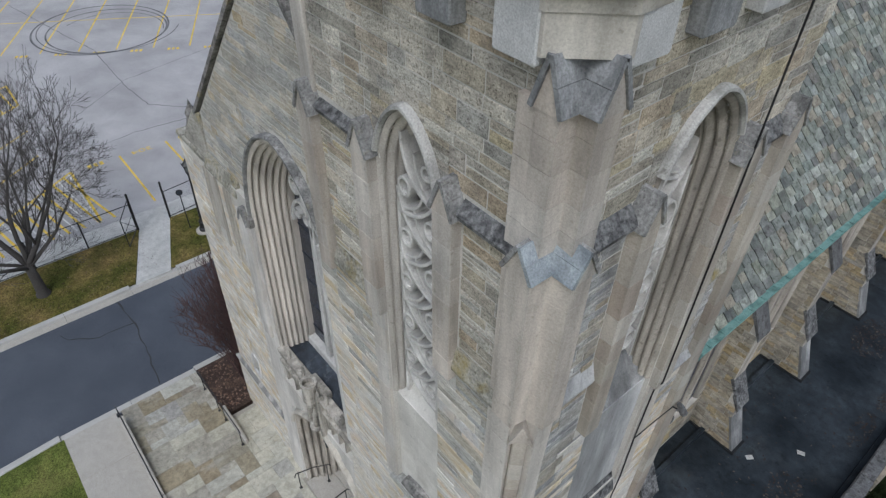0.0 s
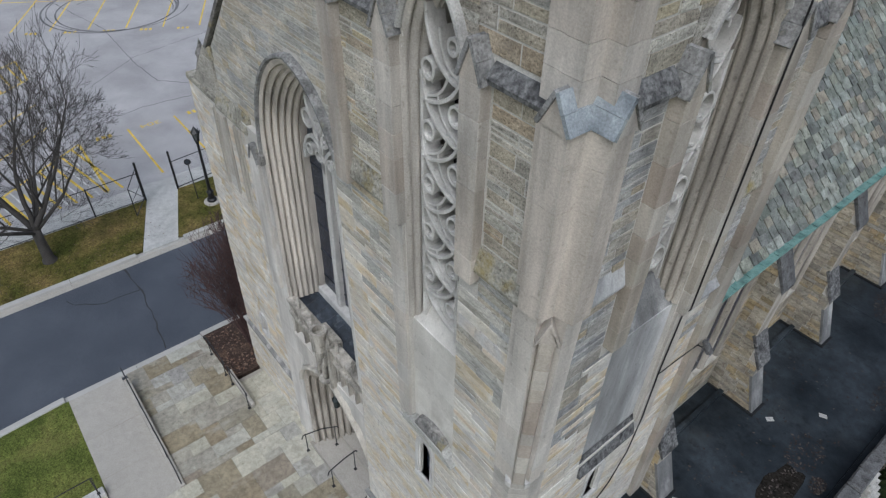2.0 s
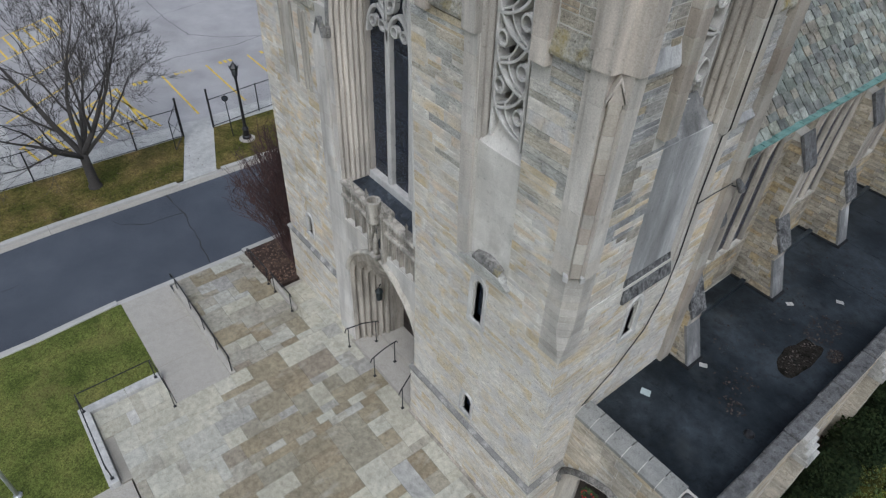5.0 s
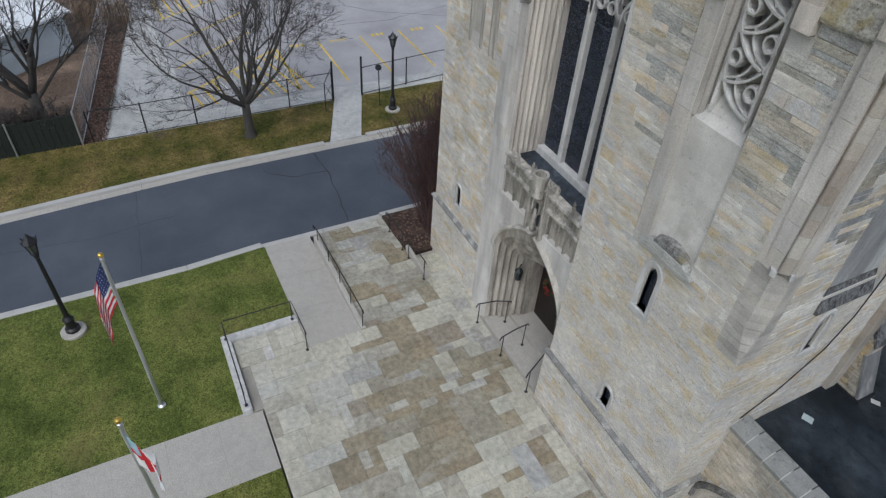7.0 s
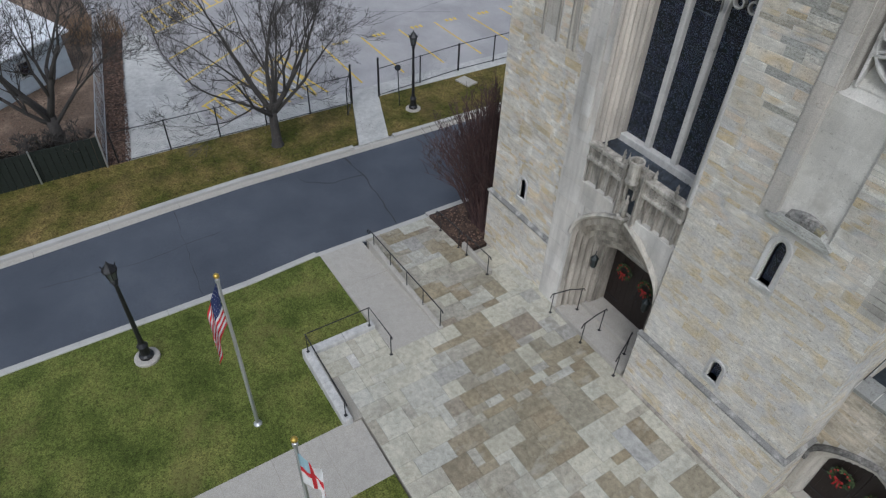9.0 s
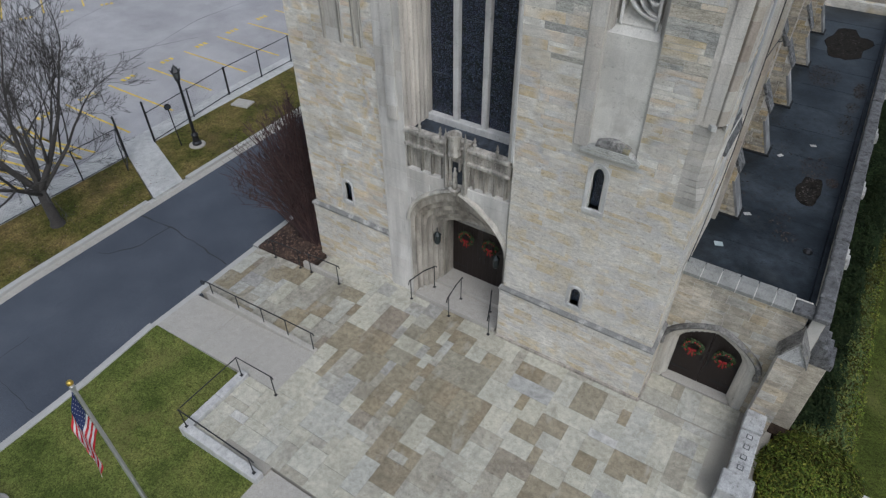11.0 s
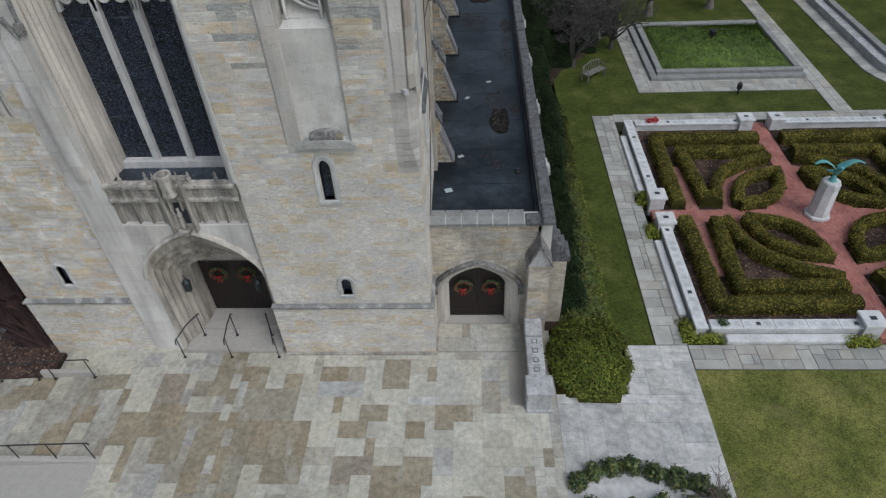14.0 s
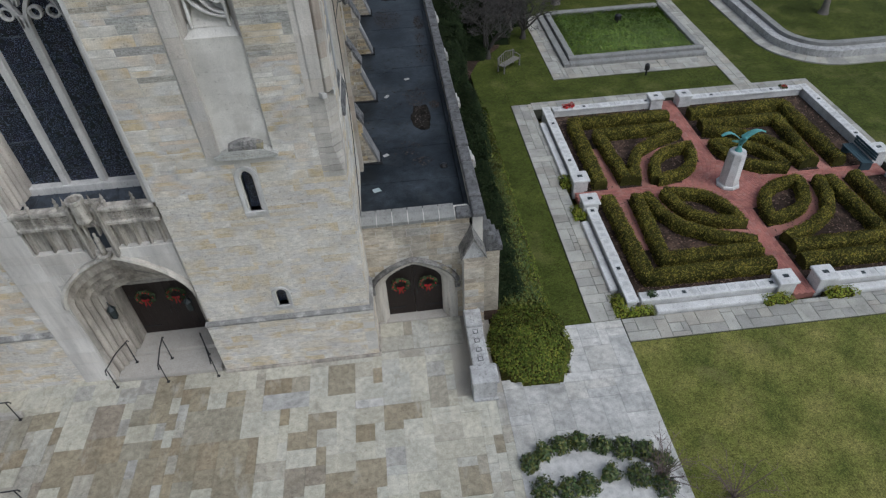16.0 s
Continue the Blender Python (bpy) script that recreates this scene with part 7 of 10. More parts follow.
tagged(part("fallen_leaves", g, MAT["roof_leaf"]), "drifts of brown fallen leaves on the flat roof", "leaves", "", "stuff")
tagged(part("paper_sheet", Geo(pose(0.54, 3.53, AISLE_Z + 0.02, 3, 4, 25)).box(-0.13, 0.13, -0.1, 0.1, -0.004, 0.004), MAT["paper"]), "pale sheet of paper lying on the flat roof", "paper")
for x, y, a in ((2.08, 11.22, 30), (1.16, 9.86, 55), (0.94, 5.58, 35)):
    tagged(part("roof_scrap", Geo(pose(x, y, AISLE_Z + 0.012, 1, 2, a)).box(-0.11, 0.11, -0.07, 0.07, -0.004, 0.004), MAT["hood_stone"]), "loose grey scrap of slate lying on the flat roof", "scrap", "roof scraps")
tagged(part("roof_drain", Geo(Matrix.Translation((2.95, 4.6, AISLE_Z))).lathe([(0.14, 0), (0.14, 0.03), (0.09, 0.1), (0.0, 0.12)], (0, 0, 0), 10), MAT["black_iron"]), "small black roof drain cover", "drain")

# ---- aisle parapet, its outer buttresses and the porch ----
g = Geo(SIDE)
cop = thing("coping_aisle", "rough grey stone coping along the aisle parapet", "coping", kind="structure")
rng = random.Random(65)
y = 1.1
while y < 27.4:
    h = rng.uniform(0.7, 1.1)
    part("coping_stone", Geo().box(3.49 - rng.uniform(0, 0.025), 3.86 + rng.uniform(0, 0.025), y + 0.008, y + h - 0.008, 4.72, 4.92 + rng.uniform(-0.02, 0.03), 0.04), MAT["granite_dark"], cop)
    y += h
set_stones(wall_aisle, SIDE, lay_courses(1.3, 27.4, -0.1, 4.7, [], (0.18, 0.36), (0.4, 1.0), 66), 3.82, MAT["masonry_porch"], None, 67)
for k, y in enumerate((6.13, 10.6, 15.1, 19.6)):
    base = thing("aisle_buttress", "low outer stone buttress with stepped grey caps", "buttress", "aisle buttresses", "structure")
    part("shaft", Geo().box(3.8, 4.22, y - 0.27, y + 0.27, -0.3, 3.2, 0.02), MAT["masonry_porch"], base)
    for s in range(4):
        part("step_cap", Geo().box(3.8, 4.28 - 0.1 * s, y - 0.3, y + 0.3, 3.2 + 0.22 * s, 3.42 + 0.22 * s, 0.02), MAT["hood_stone"], base)
set_stones(wall_porch, at(FRONT, 0, 1.3, 0), lay_courses(0.02, 3.4, -0.05, 4.6, [PORCH], (0.18, 0.34), (0.35, 0.85), 68), -0.02, MAT["masonry_porch"], (-1, 4, -1, 5), 69)
cop = thing("coping_porch", "sloping coping slabs with pale joints over the porch", "coping", kind="structure")
for k in range(6):
    a, c = lerp(0.02, 2.95, k / 6) + 0.012, lerp(0.02, 2.95, (k + 1) / 6) - 0.012
    part("coping_slab", Geo(SIDE).add([(1.24, 4.62, a), (1.24, 4.62, c), (1.78, 4.62, c), (1.78, 4.62, a), (1.24, 4.73, a), (1.24, 4.73, c), (1.48, 4.86, c), (1.48, 4.86, a), (1.78, 4.86, c), (1.78, 4.86, a)],
                                      [(0, 1, 5, 4), (4, 5, 6, 7), (7, 6, 8, 9), (0, 4, 7, 9, 3), (1, 2, 8, 6, 5), (3, 9, 8, 2), (0, 3, 2, 1)]), MAT["granite_dim"], cop)
part("coping_bed", Geo(SIDE).add([(1.255, 4.6, 0.0), (1.255, 4.6, 2.96), (1.255, 4.715, 2.96), (1.255, 4.715, 0.0), (1.48, 4.845, 2.96), (1.48, 4.845, 0.0), (1.59, 4.845, 2.96), (1.59, 4.845, 0.0)], [(0, 1, 2, 3), (3, 2, 4, 5), (5, 4, 6, 7)]), MAT["mortar"], cop, "pale mortar joints")
part("corner_slab", Geo().box(2.97, 3.88, 1.2, 1.72, 4.64, 4.8, 0.04), MAT["granite_dark"], cop)
porch = thing("portal_porch", "pointed limestone doorway of the porch", "portal", kind="structure")
outer, inner = (0.28, 2.72, -0.1, 1.85, 2.85), (0.5, 2.44, -0.1, 1.8, 2.62)
mp = at(FRONT, 0, 1.3, 0)
part("reveal", splay(Geo(mp), outer, inner, [(0.0, 0.0)] + rolls(2, 0.0, -0.25, 0, 1.0, 0.3) + [(1.0, -0.5)]), MAT["limestone"], porch)
path = arch_outline(0.28, 2.72, 0.1, 1.85, 2.85, 10)
part("surround", Geo(mp).sweep(path, [(0.0, -0.1), (0.0, 0.01), (0.2, 0.015), (0.22, -0.1)], outward_of(path)), MAT["limestone"], porch)
path = arch_curve(0.1, 2.9, 1.85, 3.02, 12)
part("hood_mould", Geo(mp).sweep(path, [(-0.02, 0.0), (-0.02, 0.08), (0.05, 0.14), (0.13, 0.1), (0.15, 0.0)], outward_of(path)), MAT["weathered"], porch)
for u in (0.05, 2.95):
    part("hood_stop", Geo(mp).box(u - 0.09, u + 0.09, 1.62, 1.86, -0.05, 0.14, 0.03), MAT["weathered"], porch)
part("threshold", Geo(mp).box(0.4, 2.55, -0.1, 0.05, -0.6, -0.02, 0.01), MAT["concrete"], porch)
double_door("door_porch", Matrix.Translation((0, 1.68, 0)), 0.5, 2.44, 0.05, 1.8, 2.62, "dark double plank side door with red-bowed wreaths")
for u in (1.0, 1.95):
    wreath("wreath", Matrix.Translation((u, 1.62, 1.62)), 0.29, "green wreath with a red bow on the side door")
solid("wall_porch_inner", Geo().box(0.0, 3.4, 2.1, 2.3, -0.6, 4.0), MAT["mortar"], "inner wall behind the side door", "wall")

butt = thing("porch_buttress", "stone corner buttress with a grey gabled cap", "buttress", kind="structure")
mb = at(FRONT, 0, 1.3, 0)
part("core", Geo(mb).box(3.12, 3.78, -0.4, 3.5, -0.1, 0.56), MAT["mortar"], butt)
set_stones(butt, at(FRONT, 0, 0.74, 0), lay_courses(3.12, 3.8, -0.1, 3.5, [], (0.2, 0.36), (0.3, 0.7), 71), 0.0, MAT["masonry_porch"], (3, 4, -1, 4), 72)
set_stones(butt, at(SIDE, 3.78, 0, 0), lay_courses(0.74, 1.3, -0.1, 3.5, [], (0.2, 0.36), (0.3, 0.7), 73), 0.0, MAT["masonry_porch"], None, 74)
g = Geo(mb)
gablet(g, 3.12, 3.78, 3.42, 4.2, -0.05, 0.58, 0.78)
part("gablet", g, MAT["granite"], butt)
g = Geo(mb)
for sg in (-1, 1):
    a = 3.45
    g.prism([(a, 4.3), (a + sg * 0.42, 3.42), (a + sg * 0.42, 3.34), (a, 4.16)], -0.08, 0.64)
part("gablet_roof", g, MAT["weathered"], butt)
part("side_shaft", Geo().box(3.78, 4.42, 1.4, 2.1, -0.4, 3.0, 0.02), MAT["masonry_porch"], butt)
for s in range(4):
    part("side_step", Geo().box(3.78, 4.5 - 0.15 * s, 1.34, 2.14, 3.0 + 0.25 * s, 3.25 + 0.25 * s, 0.02), MAT["granite_dark"], butt)
low = thing("low_wall", "low pale stone wall ending in a square pier", "wall", kind="structure")
part("body", Geo().box(3.12, 3.56, -1.7, 0.74, -0.4, 0.72, 0.02), MAT["masonry_porch"], low)
part("coping_stone", Geo().box(3.06, 3.62, -1.7, 0.0, 0.72, 0.86, 0.03), MAT["granite"], low)
part("coping_stone", Geo().box(3.06, 3.64, 0.01, 0.73, 0.72, 0.96, 0.03), MAT["granite"], low)
part("end_pier", Geo().box(2.98, 3.74, -2.32, -1.7, -0.4, 0.82, 0.02), MAT["granite"], low)
part("pier_cap", Geo().box(2.94, 3.8, -2.36, -1.64, 0.82, 0.97, 0.03), MAT["granite"], low)
for k in range(4):
    pq = part("plaque", Geo().box(3.26, 3.44, -1.45 + 0.38 * k, -1.27 + 0.38 * k, 0.86, 0.875, 0.005), MAT["granite_dark"], low)
    part("plaque_face", Geo().box(3.29, 3.41, -1.42 + 0.38 * k, -1.30 + 0.38 * k, 0.875, 0.88), MAT["granite"], pq)
solid("trim_base", Geo().box(3.0, 3.78, -2.4, -2.32, -0.4, 0.08), MAT["granite"], "small stone footing of the wall pier", "footing")

# ---- flagstones ----
def plaza_stone(x, y, rng):
    """Brown stones in the worn middle, cream ones along the walls and towards the porch."""
    brown = max(math.exp(-((x + 5.6) / 4.4) ** 2 - ((y + 3.3) / 2.7) ** 2), 0.8 * math.exp(-((x + 2.0) / 2.6) ** 2 - ((y + 6.3) / 1.6) ** 2), 0.6 * math.exp(-((x + 9.0) / 1.8) ** 2 - ((y + 3.5) / 2.2) ** 2))
    brown += 0.28 * noise.noise((x * 0.6, y * 0.6, 3.0))
    k = rng.random()
    if x < -8.6 and y < -5.6:
        return MAT["flagstone_cream" if k < 0.86 else "flagstone_grey"]
    if k < 0.045:
        return MAT[rng.choice(("flagstone_grey", "flagstone_brown", "flagstone"))]
    if k < 0.1 + 0.88 * brown:
        return MAT["flagstone_brown" if rng.random() < 0.7 else "flagstone"]
    return MAT["flagstone_cream" if rng.random() < 0.86 else "flagstone"]


def walk_stone(x, y, rng):
    return MAT[rng.choice(("flagstone", "flagstone", "flagstone", "flagstone_brown", "flagstone_brown", "flagstone_cream"))]


rects = [r for r in random_ashlar(-10.1, 4.0, -8.15, 0.0, 0.30, 81) if not (r[1] > 2.95 and r[1] < 4.1 and r[2] > -2.4)]
lay_flags(plaza, rects, MAT["flagstone"], 82, 0.0, near=(-10, 4, -7, 0), choose=plaza_stone, joint=0.006)
lay_flags(plaza, random_ashlar(-11.3, -10.1, -8.45, -6.12, 0.3, 83), MAT["flagstone"], 84, choose=plaza_stone)
lay_flags(plaza, random_ashlar(0.05, 3.0, 0.05, 1.3, 0.3, 85), MAT["flagstone"], 86, choose=plaza_stone)
lay_flags(plaza, random_ashlar(-10.1, -9.0, 0.0, 0.3, 0.3, 87), MAT["flagstone"], 88, choose=plaza_stone)


def west_slope(x, y):
    return min(0.0, -0.42 * (-10.1 - x) / 6.18)


lay_flags(plaza_west, random_ashlar(-16.25, -10.1, -4.0, -0.9, 0.3, 89), MAT["flagstone"], 90, slope=west_slope, choose=walk_stone)
lay_flags(plaza_west, random_ashlar(-13.0, -10.1, -0.9, 0.25, 0.3, 91), MAT["flagstone"], 92, slope=west_slope, choose=plaza_stone)
solid("plaza_corner", Geo().add([(-13.2, -0.9, -0.9), (-10.1, -0.9, -0.9), (-10.1, 0.4, -0.9), (-13.2, 0.4, -0.9), (-13.2, -0.9, -0.24), (-10.1, -0.9, -0.03), (-10.1, 0.4, -0.03), (-13.2, 0.4, -0.24)],
                                [(3, 2, 1, 0), (4, 5, 6, 7), (0, 1, 5, 4), (1, 2, 6, 5), (2, 3, 7, 6), (3, 0, 4, 7)]), MAT["joint_sand"], "bed of the paving beside the left pier", "walk")
lay_flags(plaza_east, random_ashlar(4.0, 8.65, -6.8, -1.7, 0.34, 93), MAT["flagstone_grey"], 94, joint=0.006)
lay_flags(plaza_east, random_ashlar(6.35, 8.65, -1.7, 0.3, 0.34, 95), MAT["flagstone_grey"], 96)


# low walls and kerbs round the plaza
def low_kerb(name, x0, x1, y0, y1, z0, z1, label, stone="white_stone"):
    base = thing(name, label, "kerb wall", kind="structure")
    along = x1 - x0 > y1 - y0
    n = max(1, round(max(x1 - x0, y1 - y0) / 1.4))
    for k in range(n):
        if along:
            part("coping_stone", Geo().box(lerp(x0, x1, k / n) + 0.005, lerp(x0, x1, (k + 1) / n) - 0.005, y0, y1, z0, z1, 0.02), MAT[stone], base)
        else:
            part("coping_stone", Geo().box(x0, x1, lerp(y0, y1, k / n) + 0.005, lerp(y0, y1, (k + 1) / n) - 0.005, z0, z1, 0.02), MAT[stone], base)
    return base


low_kerb("kerb_wall_lawn", -11.62, -11.3, -8.5, -6.12, -0.7, 0.16, "low white stone kerb wall between lawn and plaza")
low_kerb("kerb_wall_lawn", -11.62, -8.3, -8.78, -8.47, -0.7, 0.16, "low white stone kerb wall between lawn and plaza")
low_kerb("kerb_wall_ramp", -15.6, -10.1, -4.2, -4.0, -0.7, 0.06, "low stone kerb between ramp and flagstone walk", "concrete")
hand_rail("hand_rail", [(-11.5, -8.62, 0.95), (-11.46, -8.62, 1.02), (-8.45, -8.62, 0.98), (-8.3, -8.62, 0.9)], [((-11.42, -8.62, 0.16), (-11.42, -8.62, 1.02)), ((-8.5, -8.62, 0.16), (-8.5, -8.62, 0.98))], "long black iron handrail on the kerb wall")
hand_rail("hand_rail", [(-11.46, -8.55, 1.02), (-11.46, -6.25, 1.02), (-9.95, -6.2, 0.98), (-9.9, -6.2, 0.9)], [((-11.42, -6.3, 0.16), (-11.42, -6.3, 1.02)), ((-10.0, -6.2, 0.0), (-10.0, -6.2, 0.98))], "long black iron handrail at the plaza edge")
hand_rail("hand_rail", [(-15.75, -4.1, 0.52), (-15.5, -4.1, 0.6), (-13.5, -4.1, 0.72), (-11.5, -4.1, 0.86), (-10.1, -4.1, 0.94), (-10.05, -4.1, 0.86)], [((x, -4.1, 0.04), (x, -4.1, 0.58 + 0.065 * (x + 15.6))) for x in (-15.3, -13.9, -12.6, -11.4, -10.2)], "long black iron handrail beside the ramp", curl=True)
hand_rail("hand_rail", [(-15.4, -1.0, 0.5), (-15.2, -1.0, 0.58), (-13.6, -1.0, 0.72), (-13.5, -1.0, 0.64)], [((x, -1.0, -0.35 + 0.068 * (x + 15.5)), (x, -1.0, 0.58 + 0.085 * (x + 15.2))) for x in (-15.1, -13.7)], "black iron handrail with scrolled end by the shrub bed", curl=True)
hand_rail("hand_rail", [(-13.3, -1.0, 0.72), (-13.2, -1.0, 0.8), (-11.55, -1.0, 0.9), (-11.5, -1.0, 0.82)], [((x, -1.0, -0.2 + 0.068 * (x + 13.3)), (x, -1.0, 0.8 + 0.06 * (x + 13.2))) for x in (-13.1, -11.65)], "black iron handrail by the church wall")
low_kerb("kerb_wall_bed", -13.6, -11.6, -0.92, -0.78, -0.5, 0.1, "low stone kerb beside the shrub bed", "concrete")
bed = slab("shrub_bed", [(-16.2, -0.9), (-13.4, -0.9), (-13.4, 6), (-16.2, 6)], -0.9, -0.28, "leaf_litter", "shrub bed of brown leaves between road and church", "bed")
slab("lawn_north", rect(-16.2, -13.4, 6, 60), -0.9, -0.30, "grass_dry", "narrow lawn along the far side of the church", "lawn")

# ---- memorial garden ----
HUB = Vector((15.62, 7.25))
lawn_garden = sheet("lawn_garden", [(6.0, 0.32, -0.06), (7.58, 0.32, -0.05), (7.58, 60, -0.05), (6.0, 60, -0.06)], "grass_shaded", "green strip of lawn between hedge and stone path", "lawn", 30)
sheet("lawn_east", [(8.67, -8.2, -0.06), (60, -8.2, -0.06), (60, -0.72, -0.04), (8.67, -0.72, -0.04)], "grass_front", "green lawn with bare patches beside the terrace", "lawn", 40)
sheet("lawn_garden_far", [(7.6, 15.6, -0.05), (60, 15.6, -0.05), (60, 60, -0.05), (7.6, 60, -0.05)], "grass_shaded", "green garden lawn beyond the parterre", "lawn", 40)
sheet("lawn_garden_east", [(23.95, 0.3, -0.06), (60, 0.3, -0.06), (60, 15.6, -0.06), (23.95, 15.6, -0.06)], "grass_shaded", "green lawn beside the parterre", "lawn", 20)


def paved_path(name, poly_rects, label, seed, mat_name="path_stone"):
    xs0 = min(r[0] for r in poly_rects)
    g = Geo()
    for r in poly_rects:
        g.box(*r, -0.6, -0.03)
    base = solid(name, g, MAT["joint_moss"], label, "path")
    rs = []
    for k, r in enumerate(poly_rects):
        rs += random_ashlar(*r, 0.22, seed + k)
    lay_flags(base, rs, MAT[mat_name], seed, 0.0, name="paving_stone", most=220, joint=0.022)
    return base


paved_path("path_garden_west", [(7.6, 8.68, 0.32, 15.5)], "garden path of pale rectangular stones along the parterre", 101)
paved_path("path_garden_front", [(8.68, 23.95, -0.7, 0.32)], "garden path of pale rectangular stones before the parterre", 103)
paved_path("path_garden_back", [(8.68, 23.95, 14.9, 15.62)], "garden path of pale stones behind the parterre", 105)
paved_path("path_garden_east", [(23.35, 23.95, 0.32, 14.9)], "garden path of pale stones beside the parterre", 107)
paved_path("path_cross", [(19.95, 20.9, 15.62, 34)], "narrow stone path crossing the garden lawn", 109)

# beds, brick cross and round centre
slab("parterre_bed", rect(9.4, 22.7, 1.1, 14.2), -0.4, -0.02, "soil", "parterre bed of dark leafy mulch", "bed")
bricks = slab("brick_path", [(9.0, HUB.y - 0.40), (22.9, HUB.y - 0.40), (22.9, HUB.y + 0.40), (9.0, HUB.y + 0.40)], -0.3, 0.0, "brick_bed", "red brick cross path through the parterre", "path")
part("brick_arm", Geo().box(HUB.x - 0.40, HUB.x + 0.40, 0.6, HUB.y - 0.40, -0.3, 0.0).box(HUB.x - 0.40, HUB.x + 0.40, HUB.y + 0.40, 14.6, -0.3, 0.0), MAT["brick_bed"], bricks)
part("brick_hub", Geo(Matrix.Translation((HUB.x, HUB.y, -0.3))).lathe([(1.75, 0), (1.75, 0.304)], (0, 0, 0), 32), MAT["brick_bed"], bricks)
rng = random.Random(110)
brick_mesh = Geo().face_stone(-0.5, 0.5, -0.5, 0.5, -0.5, 0.5, 0.03).mesh("brick", MAT["brick_red"])
rest, count = Geo(), 0


def lay_brick(x, y, w, h, turn=0.0):
    global count
    if count < 290 and x < HUB.x + 1 and y < HUB.y + 1.5:
        ob = new("brick", brick_mesh)
        ob.parent = bricks
        ob.matrix_world = Matrix.Translation((x, y, 0.006)) @ Matrix.Rotation(turn, 4, "Z") @ Matrix.Diagonal((w, h, 0.02, 1))
        count += 1
    else:
        b = Geo(Matrix.Translation((x, y, 0.006)) @ Matrix.Rotation(turn, 4, "Z"))
        b.face_stone(-w / 2, w / 2, -h / 2, h / 2, -0.01, 0.01, 0.003)
        n = len(rest.v)
        rest.v += b.v
        rest.f += [tuple(i + n for i in f) for f in b.f]


for i in range(int(13.9 / 0.22)):
    for j in range(7):
        x, y = 9.05 + 0.22 * i + (0.11 if j % 2 else 0), HUB.y - 0.34 + 0.113 * j
        if (Vector((x, y)) - HUB).length > 1.8 and x < 22.8:
            lay_brick(x, y, 0.21, 0.103)
for i in range(int(14.0 / 0.22)):
    for j in range(7):
        y, x = 0.65 + 0.22 * i + (0.11 if j % 2 else 0), HUB.x - 0.34 + 0.113 * j
        if (Vector((x, y)) - HUB).length > 1.8 and y < 14.5:
            lay_brick(x, y, 0.21, 0.103, math.pi / 2)
for ring in range(14):
    r = 0.5 + 0.1 * ring - 0.02
    n = max(8, int(2 * math.pi * r / 0.22))
    for k in range(n):
        a = 2 * math.pi * (k + 0.5 * (ring % 2)) / n
        lay_brick(HUB.x + r * math.cos(a), HUB.y + r * math.sin(a), 0.205, 0.092, a + math.pi / 2)
tagged(part("brick_field", rest, MAT["brick_red"], bricks), kind="stuff")


# walls with gate piers
def garden_wall(name, x0, x1, y0, y1, label):
    base = thing(name, label, "wall", "parterre walls", "structure")
    along = x1 - x0 > y1 - y0
    part("body", Geo().box(x0 + 0.05, x1 - 0.05, y0 + 0.05, y1 - 0.05, -0.4, 0.28), MAT["granite_pale"], base)
    n = max(1, round(max(x1 - x0, y1 - y0) / 1.1))
    for k in range(n):
        if along:
            b = (lerp(x0, x1, k / n) + 0.004, lerp(x0, x1, (k + 1) / n) - 0.004, y0, y1)
        else:
            b = (x0, x1, lerp(y0, y1, k / n) + 0.004, lerp(y0, y1, (k + 1) / n) - 0.004)
        part("coping_stone", Geo().box(*b, 0.28, 0.38, 0.02), MAT["granite_pale"], base)
        cx, cy = (b[0] + b[1]) / 2, (b[2] + b[3]) / 2
        for j in (-0.36, 0.0, 0.36):
            px, py = (cx + j, cy) if along else (cx, cy + j)
            part("plaque", Geo().box(px - 0.1, px + 0.1, py - 0.1, py + 0.1, 0.38, 0.384), MAT["granite_mid"], base, "square name plate of grey granite")
        if k % 3 == 1:
            part("plaque", Geo().box(cx - 0.07, cx + 0.07, cy - 0.07, cy + 0.07, 0.384, 0.391), MAT["bronze_dark"], base, "small dark bronze plaque")
    return base


W = 0.44
for a, c in ((0.72, 6.5), (8.0, 14.45)):
    garden_wall("garden_wall", 8.98, 8.98 + W, a, c, "low pale granite wall round the parterre with small plaques")
    garden_wall("garden_wall", 22.75, 22.75 + W, a, c, "low pale granite wall round the parterre with small plaques")
for a, c in ((9.5, 14.95), (16.3, 22.74)):
    garden_wall("garden_wall", a, c, 0.72, 0.72 + W, "low pale granite wall round the parterre with small plaques")
    garden_wall("garden_wall", a, c, 13.95, 13.95 + W, "low pale granite wall round the parterre with small plaques")


def gate_pier(x, y):
    base = thing("gate_pier", "square pale granite gate pier of the parterre", "pier", "parterre gate piers", "structure")
    part("shaft", Geo().box(x - 0.32, x + 0.32, y - 0.32, y + 0.32, -0.4, 0.5, 0.02), MAT["granite_pale"], base)
    part("cap", Geo().box(x - 0.38, x + 0.38, y - 0.38, y + 0.38, 0.5, 0.62, 0.03), MAT["granite_pale"], base)
    part("plaque", Geo().box(x - 0.11, x + 0.11, y - 0.08, y + 0.08, 0.62, 0.628), MAT["bronze_dark"], base)


